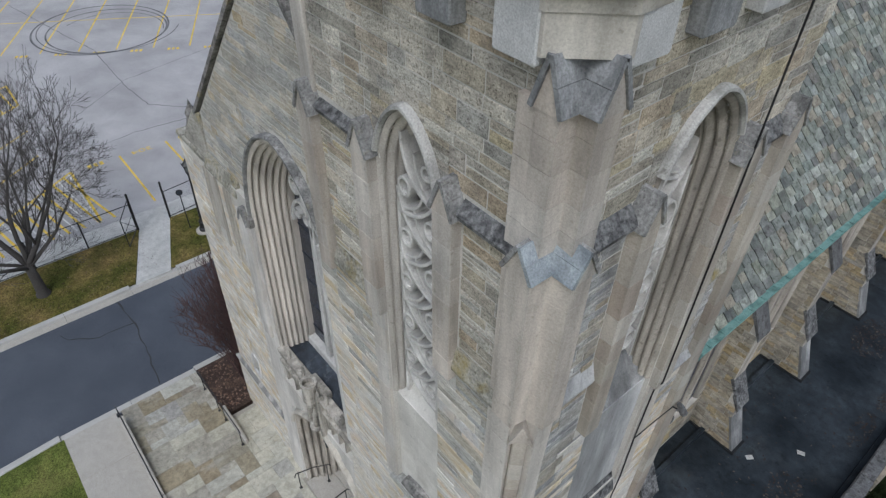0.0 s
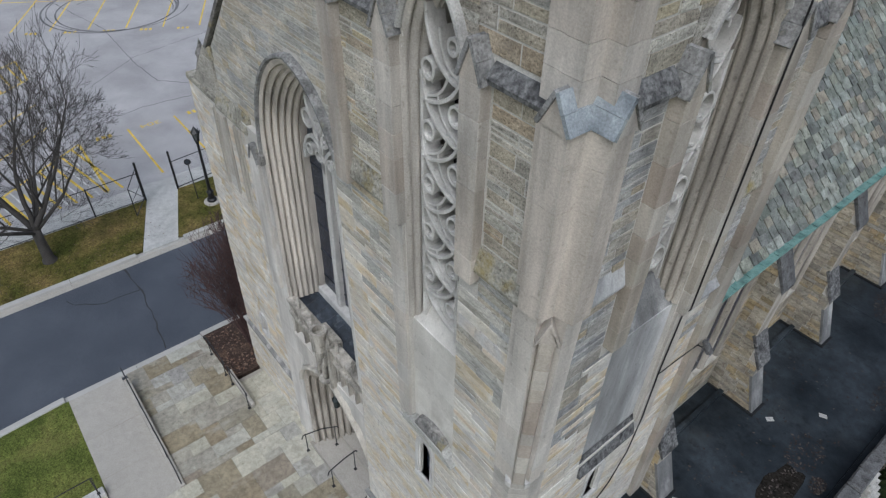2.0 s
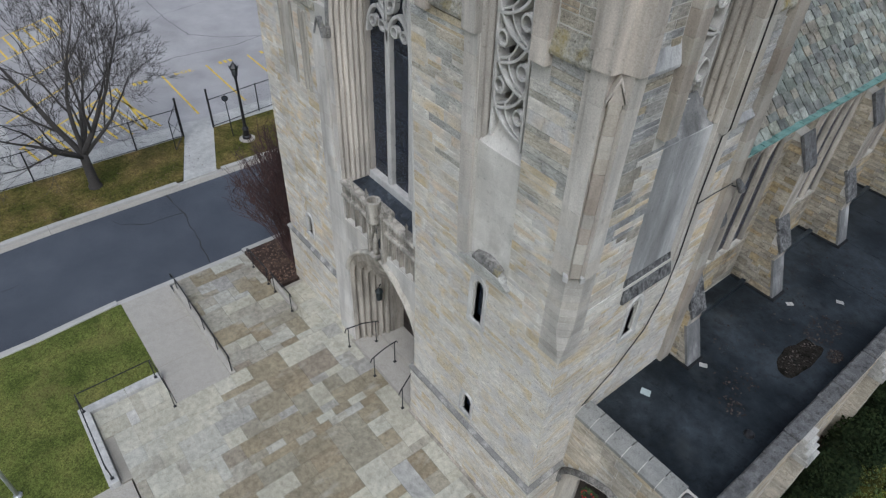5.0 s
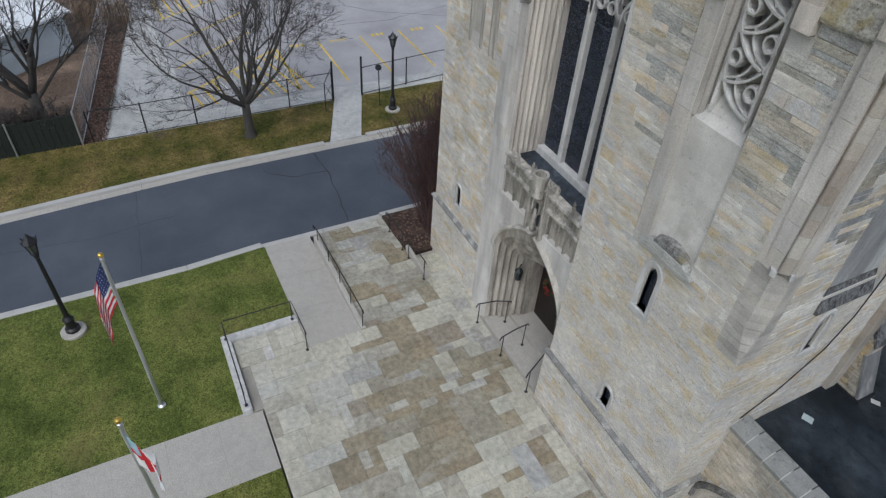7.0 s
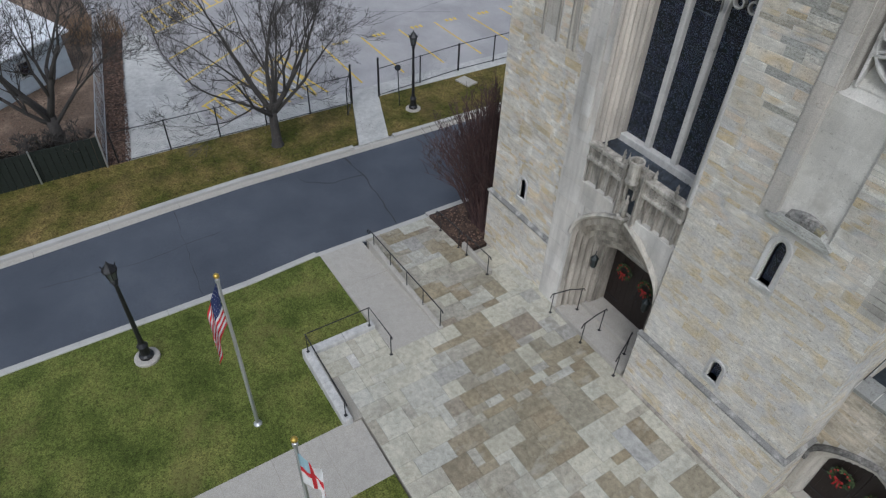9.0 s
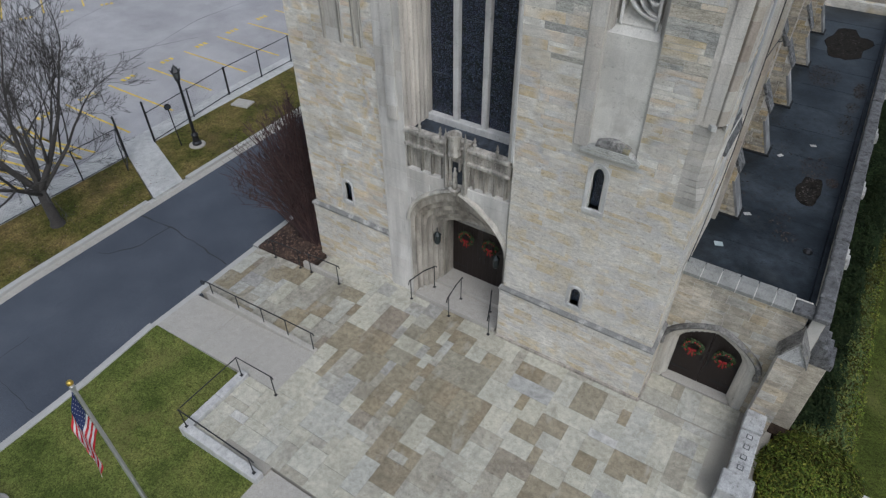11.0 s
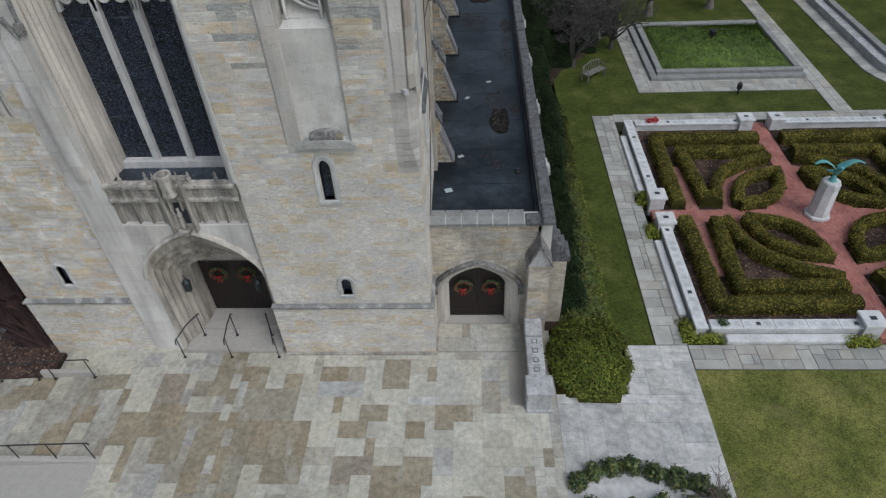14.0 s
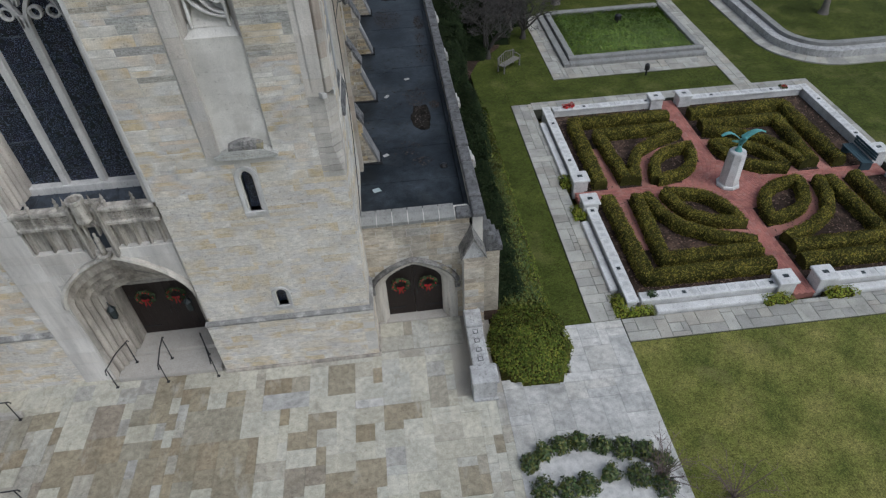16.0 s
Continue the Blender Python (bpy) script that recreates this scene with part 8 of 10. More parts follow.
for x, y in ((9.22, 6.45), (9.22, 8.05), (14.9, 0.97), (16.4, 0.97), (14.9, 14.2), (16.4, 14.2), (23.0, 6.45), (23.0, 8.05)):
    gate_pier(x, y)
for x0, x1, y0, y1 in ((8.66, 8.96, 1.6, 5.6), (8.66, 8.96, 8.9, 13.4), (10.0, 14.4, 0.36, 0.7), (16.9, 22.0, 0.36, 0.7)):
    tagged(part("stone_bench", Geo().box(x0, x1, y0, y1, -0.3, 0.14, 0.03), MAT["granite_pale"]), "low pale stone ledge along the parterre wall", "ledge", "wall ledges", "structure")


# ---- clipped hedges ----
def hedge_run(base, pts, width, height, seed, density=420):
    """One clipped run: a lumpy core along pts and a coat of small leaves."""
    rng = random.Random(seed)
    line = []
    for a, c in zip(pts, pts[1:]):
        a, c = Vector(a), Vector(c)
        n = max(1, int((c - a).length / 0.22))
        line += [a.lerp(c, k / n) for k in range(n)]
    line.append(Vector(pts[-1]))
    rows = []
    prof = [(-0.5, 0.0), (-0.54, 0.35), (-0.5, 0.8), (-0.38, 0.98), (-0.12, 1.02), (0.12, 1.02), (0.38, 0.98), (0.5, 0.8), (0.54, 0.35), (0.5, 0.0)]
    norms = []
    for i, p in enumerate(line):
        d = (line[min(i + 1, len(line) - 1)] - line[max(i - 1, 0)]).normalized()
        q = Vector((-d.y, d.x))
        row = []
        for s, h in prof:
            k = 1 + 0.16 * noise.noise((p.x * 2.3 + s * 3, p.y * 2.3, h * 3 + seed))
            row.append((p.x + q.x * s * width * k, p.y + q.y * s * width * k, -0.03 + h * height * (1 + 0.10 * noise.noise((p.x * 1.7, p.y * 1.7, s * 2)))))
        rows.append(row)
        norms.append(q)
    g = Geo().rings(rows, closed=False, caps=False)
    g.add(rows[0], [tuple(range(len(prof)))]).add(rows[-1], [tuple(range(len(prof) - 1, -1, -1))])
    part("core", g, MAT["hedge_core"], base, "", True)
    length = sum((c - a).length for a, c in zip(line, line[1:]))
    lf = Geo()

    def place(r):
        i = r.randrange(len(line) - 1)
        t = r.random()
        k = r.randrange(len(prof) - 1)
        u = r.random()
        a = Vector(rows[i][k]).lerp(Vector(rows[i][k + 1]), u)
        c = Vector(rows[i + 1][k]).lerp(Vector(rows[i + 1][k + 1]), u)
        p = a.lerp(c, t)
        s = lerp(prof[k][0], prof[k + 1][0], u)
        nm = Vector((norms[i].x * s * 2, norms[i].y * s * 2, 0.25 + max(0, prof[k][1] - 0.6) * 2)).normalized()
        return p + nm * r.uniform(-0.01, 0.05), nm

    leaf_scatter(lf, rng, int(length * density), place, 0.042, 0.9)
    tagged(part("leaves", lf, MAT["hedge"], base), kind="stuff")


def bulge(a, c, k, n=10):
    a, c = Vector(a), Vector(c)
    q = Vector((-(c - a).y, (c - a).x)).normalized()
    return [tuple(a.lerp(c, i / n) + q * k * math.sin(math.pi * i / n)) for i in range(n + 1)]


seed = 200
for sx in (-1, 1):
    for sy in (-1, 1):
        def world(p):
            return HUB.x + sx * p[0], HUB.y + sy * p[1]
        far = 1.06 if sy > 0 else 1.0
        arc = [(3.88, 0.55), (3.6, 1.75), (3.1, 2.7), (2.0, 3.45), (0.6, 4.0)]
        eye = bulge((3.0, 0.45), (0.6, 2.8), 0.75) + bulge((0.6, 2.8), (3.0, 0.45), 0.72)[1:]
        runs = [("outer", [(5.5, 0.5), (5.42, 5.3 * far), (0.55, 5.25 * far)], 0.55, 0.5),
                ("middle", [(4.3, 0.6), (4.5, 4.42), (0.65, 4.45)], 0.5, 0.5),
                ("arc", arc, 0.45, 0.48),
                ("eye", eye, 0.42, 0.48)]
        lane = [world(p) for p in ((3.35, 0.3), (3.2, 1.4), (2.75, 2.35), (1.75, 2.95), (0.3, 3.35))]
        rows = []
        for i, p in enumerate(lane):
            a, c = Vector(lane[max(i - 1, 0)]), Vector(lane[min(i + 1, len(lane) - 1)])
            q = Vector((-(c - a).y, (c - a).x)).normalized() * 0.26
            rows.append([(p[0] - q.x, p[1] - q.y, -0.004), (p[0] + q.x, p[1] + q.y, -0.004)])
        if sx * sy > 0:
            rows = [r[::-1] for r in rows]
        part("brick_lane", Geo().rings(rows, closed=False, caps=False), MAT["brick_bed"], bricks)
        part("brick_lane", Geo().box(*sorted((HUB.x + sx * 4.6, HUB.x + sx * 5.15)), *sorted((HUB.y + sy * 0.3, HUB.y + sy * 3.6)), -0.1, -0.006), MAT["brick_bed"], bricks)
        for nm, pts, w, h in runs:
            seed += 1
            base = thing("hedge", "clipped olive-green box hedge of the parterre", "hedge", "parterre hedges")
            hedge_run(base, [world(p) for p in pts], w, h, seed)

# mulch leaves inside the beds
g = Geo()
rng = random.Random(260)
leaf_scatter(g, rng, 8200, lambda r: ((r.uniform(9.5, 22.6), r.uniform(1.2, 14.1), -0.012 + r.uniform(0, 0.02)), (0, 0, 1)), 0.05)
g.f = [f for f in g.f if not (abs(g.v[f[0]].x - HUB.x) < 0.5 or abs(g.v[f[0]].y - HUB.y) < 0.5 or math.hypot(g.v[f[0]].x - HUB.x, g.v[f[0]].y - HUB.y) < 1.85)]
tagged(part("mulch_leaves", g, MAT["dry_leaf"]), "dead brown leaves on the parterre mulch", "leaves", "", "stuff")

for x, y, k in ((21.8, 14.2, 1), (22.97, 6.1, 2)):
    wr = Geo(Matrix.Translation((x, y, 0.40)))
    leaf_scatter(wr, random.Random(270 + k), 160, lambda r: ((0.16 * math.cos(r.uniform(0, 6.28)), 0.16 * math.sin(r.uniform(0, 6.28)), r.uniform(0.0, 0.09)), (0, 0, 1)), 0.05, 1.2)
    posy = thing("posy", "small green winter posy with red flowers on the granite wall", "posy", "wall posies")
    part("leaves", wr, MAT["leaf_rose"], posy)
    wr = Geo(Matrix.Translation((x, y, 0.42)))
    leaf_scatter(wr, random.Random(280 + k), 26, lambda r: ((r.uniform(-0.12, 0.12), r.uniform(-0.12, 0.12), r.uniform(0.03, 0.11)), (0, 0, 1)), 0.05, 1.2)
    part("flowers", wr, MAT["leaf_red"], posy)

# ---- bronze bird on a faceted pedestal ----
ped = thing("pedestal", "faceted pale green-grey stone pedestal on the brick circle", "pedestal", m=Matrix.Translation((15.7, 7.2, 0)))
part("base", Geo().lathe([(0.5, 0.0), (0.52, 0.06), (0.5, 0.14), (0.44, 0.17)], (0, 0, 0), 8), MAT["granite_pale"], ped)
part("shaft", Geo().lathe([(0.42, 0.16), (0.37, 1.72), (0.33, 1.78), (0.0, 1.8)], (0, 0, 0), 8), MAT["granite_pale"], ped)
bird = Geo(Matrix.Translation((15.7, 7.2, 1.79)))
bird.lathe([(0.16, 0), (0.12, 0.1), (0.07, 0.22)], (0, 0, 0), 8)
bird.tube([(0.0, 0.12, 0.32), (0, 0.0, 0.44), (0.0, -0.12, 0.62), (0, -0.2, 0.74), (0, -0.32, 0.74)], [0.05, 0.13, 0.12, 0.075, 0.015], 8)
bird.tube([(0.05, 0.0, 0.14), (0.06, 0.0, 0.42)], 0.035, 6).tube([(-0.05, 0.0, 0.14), (-0.06, 0.0, 0.42)], 0.035, 6)
for sx in (-1, 1):
    rows = []
    for k in range(6):
        t = k / 5
        cx, cz = sx * (0.08 + 0.85 * t), 0.56 + 0.42 * math.sin(t * 2.2) - 0.08 * t
        ch = 0.30 * (1 - 0.6 * t)
        rows.append([(cx, -ch * 0.4, cz), (cx, 0, cz + 0.035), (cx, ch, cz - 0.03), (cx, 0, cz - 0.03)])
    bird.rings(rows)
tail = [(-0.10, 0.1, 0.36), (0.10, 0.1, 0.36), (0.16, 0.42, 0.24), (-0.16, 0.42, 0.24), (-0.10, 0.1, 0.32), (0.10, 0.1, 0.32), (0.16, 0.42, 0.2), (-0.16, 0.42, 0.2)]
bird.add(tail, [(0, 1, 2, 3), (7, 6, 5, 4), (0, 4, 5, 1), (2, 6, 7, 3), (1, 5, 6, 2), (0, 3, 7, 4)])
tagged(part("bird_statue", bird, MAT["bronze_green"]), "green bronze bird statue with spread wings on the pedestal", "statue")


# ---- shrubs ----
def shrub(name, x0, x1, y0, y1, h, mat_name, label, seed, n=None, leaf=0.05, category="shrub", z=0.0, core="hedge_core", oval=False):
    """A low leafy mound over a rectangle or an oval: lumpy core and loose leaves."""
    base = thing(name, label, category)
    rng = random.Random(seed)
    nx, ny = max(4, int((x1 - x0) / 0.2)), max(4, int((y1 - y0) / 0.2))

    def top(s, t):
        edge = min(1.0, 3.2 * min(s, 1 - s) * max(1, (x1 - x0)), 3.2 * min(t, 1 - t) * max(1, (y1 - y0)))
        x, y = lerp(x0, x1, s), lerp(y0, y1, t)
        if oval:
            far_ = math.hypot(2 * s - 1, 2 * t - 1) + 0.22 * noise.noise((x * 0.9, y * 0.9, seed + 3))
            edge = min(1.0, 2.6 * (1.0 - far_))
        return h * (0.25 + 0.75 * max(0, edge) ** 0.5) * (0.85 + 0.35 * noise.noise((x * 1.3, y * 1.3, seed))) if edge > 0 else 0

    p, f = [], []
    for i in range(nx + 1):
        for k in range(ny + 1):
            s, t = i / nx, k / ny
            p.append((lerp(x0, x1, s) + 0.08 * noise.noise((i * 0.7, k * 0.7, seed)), lerp(y0, y1, t) + 0.08 * noise.noise((i * 0.7, k * 0.7, seed + 9)), z + (0.92 * top(s, t) - 0.05 if not oval or top(s, t) > 0 else -0.35)))
    for i in range(nx):
        for k in range(ny):
            a = i * (ny + 1) + k
            f.append((a, a + ny + 1, a + ny + 2, a + 1))
    rim = [i * (ny + 1) for i in range(nx + 1)] + [nx * (ny + 1) + k for k in range(1, ny + 1)] + [i * (ny + 1) + ny for i in range(nx - 1, -1, -1)] + [k for k in range(ny - 1, 0, -1)]
    m0 = len(p)
    p += [(p[i][0], p[i][1], z - 0.25) for i in rim]
    for j in range(len(rim)):
        q = (j + 1) % len(rim)
        f.append((rim[j], m0 + j, m0 + q, rim[q]))
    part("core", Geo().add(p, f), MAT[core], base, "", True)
    lf = Geo()

    def place(r):
        s, t = r.random(), r.random()
        side = r.random() < 0.25
        zz = top(s, t)
        if oval:
            while zz <= 0:
                s, t = r.random(), r.random()
                zz = top(s, t)
            zz *= r.uniform(0.55, 1.0) if side else 1.0
        elif side:
            if r.random() < 0.5:
                s = r.choice((0.0, 1.0))
            else:
                t = r.choice((0.0, 1.0))
            zz = h * 0.6 * r.random()
        return (lerp(x0, x1, s) + r.uniform(-0.05, 0.05), lerp(y0, y1, t) + r.uniform(-0.05, 0.05), z + zz + r.uniform(-0.03, 0.06)), (2 * s - 1, 2 * t - 1, 1.0)

    leaf_scatter(lf, rng, n or int((x1 - x0) * (y1 - y0) * 420 + 150), place, leaf, 0.8)
    tagged(part("leaves", lf, MAT[mat_name], base), kind="stuff")
    return base


for k, (x0, x1, y0, y1) in enumerate(((8.5, 9.0, 0.35, 1.4), (9.0, 9.9, 0.3, 0.68), (8.45, 8.95, 5.75, 6.6), (8.45, 8.95, 7.95, 8.75), (13.9, 15.0, 0.15, 0.6), (16.3, 17.4, 0.15, 0.6), (14.9, 15.2, 14.6, 14.9), (22.2, 23.0, 0.15, 0.6))):
    shrub("low_shrub", x0, x1, y0, y1, 0.34, "leaf_bright", "low bright yellow-green shrub at the parterre wall", 300 + k, leaf=0.045)
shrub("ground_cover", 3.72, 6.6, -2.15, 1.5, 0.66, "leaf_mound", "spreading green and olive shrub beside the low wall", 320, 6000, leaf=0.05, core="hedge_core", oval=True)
shrub("edge_shrub", 5.65, 6.25, 0.8, 15.2, 0.32, "leaf_mound", "low yellow-green ground cover along the lawn edge", 322, 3000, leaf=0.05)
shrub("ground_cover", 4.5, 6.05, 1.0, 15.0, 0.5, "leaf_mid", "ragged green ground cover along the aisle wall", 321, 8200, leaf=0.055)
for k, (x, y, r, h) in enumerate(((4.75, 2.2, 0.6, 1.6), (4.7, 4.0, 0.68, 1.8), (4.75, 6.2, 0.72, 2.1), (4.7, 8.5, 0.72, 1.9), (4.8, 10.8, 0.8, 2.2), (4.85, 13.2, 0.9, 2.4), (4.6, 15.8, 0.85, 2.6), (4.6, 18.6, 0.95, 2.6), (6.3, 22.0, 0.9, 1.4), (4.9, 21.8, 1.1, 2.8), (7.6, 24.3, 1.3, 1.8), (5.4, 26.0, 1.7, 3.2), (9.4, 26.6, 1.2, 1.8), (8.3, 29.0, 1.6, 2.2), (5.5, 30.0, 1.7, 3.0))):
    shrub("yew_bush", x - r, x + r, y - r * 1.1, y + r * 1.1, h, "leaf_yew", "dark green yew bush along the aisle wall", 330 + k, int(2600 * r * r + 600), leaf=0.06, core="yew_core")


def clump(name, x, y, r, h, mat_name, label, seed, n=260, leaf=0.06, z=0.0, category="shrub", group=""):
    """A small rounded leafy plant built of stems and leaves."""
    base = thing(name, label, category, group, m=Matrix.Translation((x, y, z)))
    rng = random.Random(seed)
    st = Geo()
    for k in range(7):
        a = rng.uniform(0, 6.28)
        st.tube([(0, 0, 0), (0.5 * r * math.cos(a), 0.5 * r * math.sin(a), h * 0.5), (0.8 * r * math.cos(a), 0.8 * r * math.sin(a), h * rng.uniform(0.6, 0.95))], [0.012, 0.009, 0.005], 4)
    tagged(part("stems", st, MAT["bark"], base), kind="stuff")
    lf = Geo()

    def place(q):
        t, c = q.uniform(0, 6.283), q.random()
        s = math.sqrt(1 - c * c)
        d = q.uniform(0.6, 1.0) * (1 + 0.55 * noise.noise((2.2 * s * math.cos(t), 2.2 * s * math.sin(t), seed * 1.7 + c)))
        return (r * s * math.cos(t) * d, r * s * math.sin(t) * d, h * (0.15 + 0.85 * c) * d), (s * math.cos(t), s * math.sin(t), c)
    leaf_scatter(lf, rng, n, place, leaf, 0.7)
    tagged(part("leaves", lf, MAT[mat_name], base), kind="stuff")
    return base


rng = random.Random(340)
island = [(4.3, -4.75, 0.32), (4.75, -4.45, 0.3), (5.3, -4.3, 0.34), (5.9, -4.25, 0.36), (6.5, -4.45, 0.36), (7.1, -4.6, 0.38), (7.7, -4.8, 0.36), (8.1, -5.2, 0.36), (4.5, -5.6, 0.4), (5.2, -5.7, 0.42), (5.8, -5.6, 0.38), (6.5, -5.35, 0.3), (7.3, -5.5, 0.4), (7.9, -5.9, 0.4), (4.2, -6.2, 0.4)]
slab("hedge_bed", [(3.86, 1.0), (6.0, 1.0), (6.0, 15.5), (5.7, 18.8), (6.6, 20.8), (8.2, 22.6), (10.2, 28.0), (10.2, 31.5), (3.86, 31.5)], -0.3, 0.0, "soil", "dark mulch bed under the yews along the aisle", "bed")
for k, (x, y, r) in enumerate(island):
    clump("rose_clump", x, y, r * 0.98, 0.45, "leaf_rose", "low dark green leafy plant on the terrace", 341 + k, 560, 0.055, group="terrace planting")
slab("planting_island", [(4.0, -5.0), (5.2, -4.1), (6.4, -4.15), (7.8, -4.5), (8.4, -5.2), (8.45, -7.6), (4.0, -7.6)], -0.2, 0.012, "white_stone", "pale gravel planting bed on the terrace", "bed")
rng = random.Random(399)
for k in range(52):
    if k % 26 == 0:
        twiggy = thing("bare_shrub", "thin leafless shrub with reddish twig ends", "shrub", "bare shrubs", m=Matrix.Translation(((7.9, -5.6, 0.0), (9.7, -6.4, -0.05))[k // 26]))
    a = rng.uniform(0, 6.283)
    reach = rng.uniform(0.4, 1.3)
    tip = Vector((reach * math.cos(a), reach * math.sin(a), rng.uniform(0.5, 1.3)))
    mid = tip * 0.5 + Vector((rng.gauss(0, 0.1), rng.gauss(0, 0.1), 0.25))
    tw = Geo().tube([(0, 0, 0), mid, tip], [0.012, 0.009, 0.005], 4)
    for j in range(5):
        p = mid.lerp(tip, rng.random())
        tw.tube([p, p + Vector((rng.gauss(0, 0.14), rng.gauss(0, 0.14), rng.uniform(0.0, 0.25)))], [0.006, 0.004], 3)
    part("twig", tw, MAT["twig_pale"], twiggy)
for x, y in ((5.9, -1.55), (5.1, -4.15), (6.9, -4.35), (7.6, -5.3)):
    tagged(part("plant_tag", Geo(pose(x, y, 0.3, 20, 10, 30)).box(-0.05, 0.05, -0.03, 0.03, 0, 0.006).box(-0.006, 0.006, -0.006, 0.006, -0.35, 0), MAT["white_paint"]), "small white plant tag on a stake", "plant tag", "plant tags")

# second parterre, curved bench wall, far garden
plot = thing("stone_plot", "raised stone-edged plot of green ground cover", "planter", kind="structure")
# dark granite edges, toned down further to paint in shade under the trees
part("edge", Geo().box(11.8, 19.9, 19.65, 20.0, -0.3, 0.32, 0.03), MAT["granite_dim"], plot)
part("edge", Geo().box(11.85, 12.2, 20.01, 26.5, -0.3, 0.32, 0.03), MAT["granite_dim"], plot)
part("edge", Geo().box(19.5, 19.85, 20.01, 26.5, -0.3, 0.32, 0.03), MAT["granite_dim"], plot)
part("edge", Geo().box(12.26, 19.44, 26.1, 26.5, -0.3, 0.32, 0.03), MAT["granite_dim"], plot)
part("step", Geo().box(11.4, 11.78, 19.2, 26.7, -0.3, 0.18, 0.03), MAT["granite_dim"], plot)
part("step", Geo().box(11.79, 19.93, 19.2, 19.6, -0.3, 0.18, 0.03), MAT["granite_dim"], plot)
shrub("ground_cover", 12.3, 19.4, 20.05, 26.0, 0.36, "leaf_cover", "low green ground cover in the stone-edged plot", 360, 15000, leaf=0.06, core="cover_core")
paved_path("path_plot", [(10.5, 11.4, 17.9, 26.7), (11.4, 19.93, 17.9, 19.18)], "pale stone path round the planted plot", 361)
for x, y, s in ((15.9, 23.6, 0.45), (15.66, 17.5, 0.28)):
    tagged(part("garden_lamp", Geo(Matrix.Translation((x, y, 0.3 if s > 0.4 else 0.0))).lathe([(0.05, 0), (0.05, 0.3), (s * 0.5, 0.34), (s * 0.5, 0.62), (0.05, 0.7), (0, 0.74)], (0, 0, 0), 8), MAT["black_iron"]), "small dark garden lantern among the plants", "lantern", "garden lanterns")
bench = thing("curved_wall", "low grey stone bench wall with a rounded corner", "wall", kind="structure")
BENCH = [(24.15, 33.0 - 1.03 * k) for k in range(13)] + [(27.2 - 3.05 * math.cos(radians(9 * k)), 20.55 - 3.05 * math.sin(radians(9 * k))) for k in range(11)] + [(27.2 + 1.1 * k, 17.5) for k in range(1, 13)]
for k in range(len(BENCH) - 1):
    p, q = Vector(BENCH[k]), Vector(BENCH[k + 1])
    before, after = Vector(BENCH[max(k - 1, 0)]), Vector(BENCH[min(k + 2, len(BENCH) - 1)])
    ends = []
    for here, d in ((p, (q - before).normalized()), (q, (after - p).normalized())):
        ends.append((here, Vector((d.y, -d.x))))
    gap = (q - p).normalized() * 0.004
    ends = [(p + gap, ends[0][1]), (q - gap, ends[1][1])]
    for name_, mat_, prof in (("bench_stone", "granite", ((0.0, -0.3), (0.0, 0.42), (-0.55, 0.42), (-0.55, -0.3))), ("back_stone", "granite_dim", ((-0.56, -0.3), (-0.56, 0.62), (-0.95, 0.62), (-0.95, -0.3))), ("step_stone", "path_stone", ((0.8, -0.3), (0.8, 0.02), (0.01, 0.02), (0.01, -0.3)))):
        part(name_, Geo().rings([[(c.x + n.x * o, c.y + n.y * o, z) for o, z in prof] for c, n in ends]), MAT[mat_], bench)

# ---- parking lot markings, cracks, tyre marks ----
LOT_Z = -0.46
lines = thing("stall_lines", "worn yellow parking stall lines on the asphalt", "road marking", kind="structure")


def stripe(a, c, width, mat_name="yellow_paint", z=LOT_Z + 0.004, name="stripe", base=None):
    a, c = Vector(a), Vector(c)
    d = (c - a).normalized()
    q = Vector((-d.y, d.x)) * width / 2
    return part(name, Geo().add([(*(a - q), z), (*(c - q), z), (*(c + q), z), (*(a + q), z)], [(0, 1, 2, 3)]), MAT[mat_name], lines if base is None else base)


for k in range(15):
    y = 2.28 + 2.87 * k
    stripe((-29.1, y), (-34.95, y), 0.12)
for a, c in (((-29.1, -0.66), (-34.86, -0.56)), ((-34.86, -0.56), (-30.7, -6.69))):
    stripe(a, c, 0.14)
for a, c in (((-34.0, -6.7), (-37.9, -1.55)), ((-37.5, -6.7), (-41.4, -1.3)), ((-41.7, -6.7), (-45.4, -0.9)), ((-45.4, -0.9), (-49.0, -0.9)), ((-45.3, -6.7), (-49.0, -0.9))):
    stripe(a, c, 0.13)
for k in range(8):
    p = Vector((-41.7, -6.7)).lerp(Vector((-45.4, -0.9)), (k + 0.5) / 8)
    stripe(p, p + Vector((-3.4, -0.3)), 0.13)
for k in range(9):
    p = Vector((-30.7, -6.69)).lerp(Vector((-34.86, -0.56)), (k + 0.25) / 9)
    stripe(p, (-28.95, p.y + 0.2 * (-28.95 - p.x)), 0.13)
    p = Vector((-30.7, -6.69)).lerp(Vector((-34.86, -0.56)), (k + 0.75) / 9)
    stripe(p, (-28.95, min(-0.75, p.y + 0.2 * (-28.95 - p.x))), 0.08, "white_paint")
row_d, line_d = Vector((0.47, 0.883)), Vector((-0.883, 0.47))
for k in range(-9, 12):
    p = Vector((-54.7, 0.0)) + row_d * 2.8 * k
    stripe(p, p + line_d * 12.3, 0.12)
stripe(Vector((-61.6, 1.4)) - row_d * 24, Vector((-61.6, 1.4)) + row_d * 34, 0.12)
marks = thing("tyre_marks", "dark looping tyre marks on the parking lot", "road marking", kind="structure")
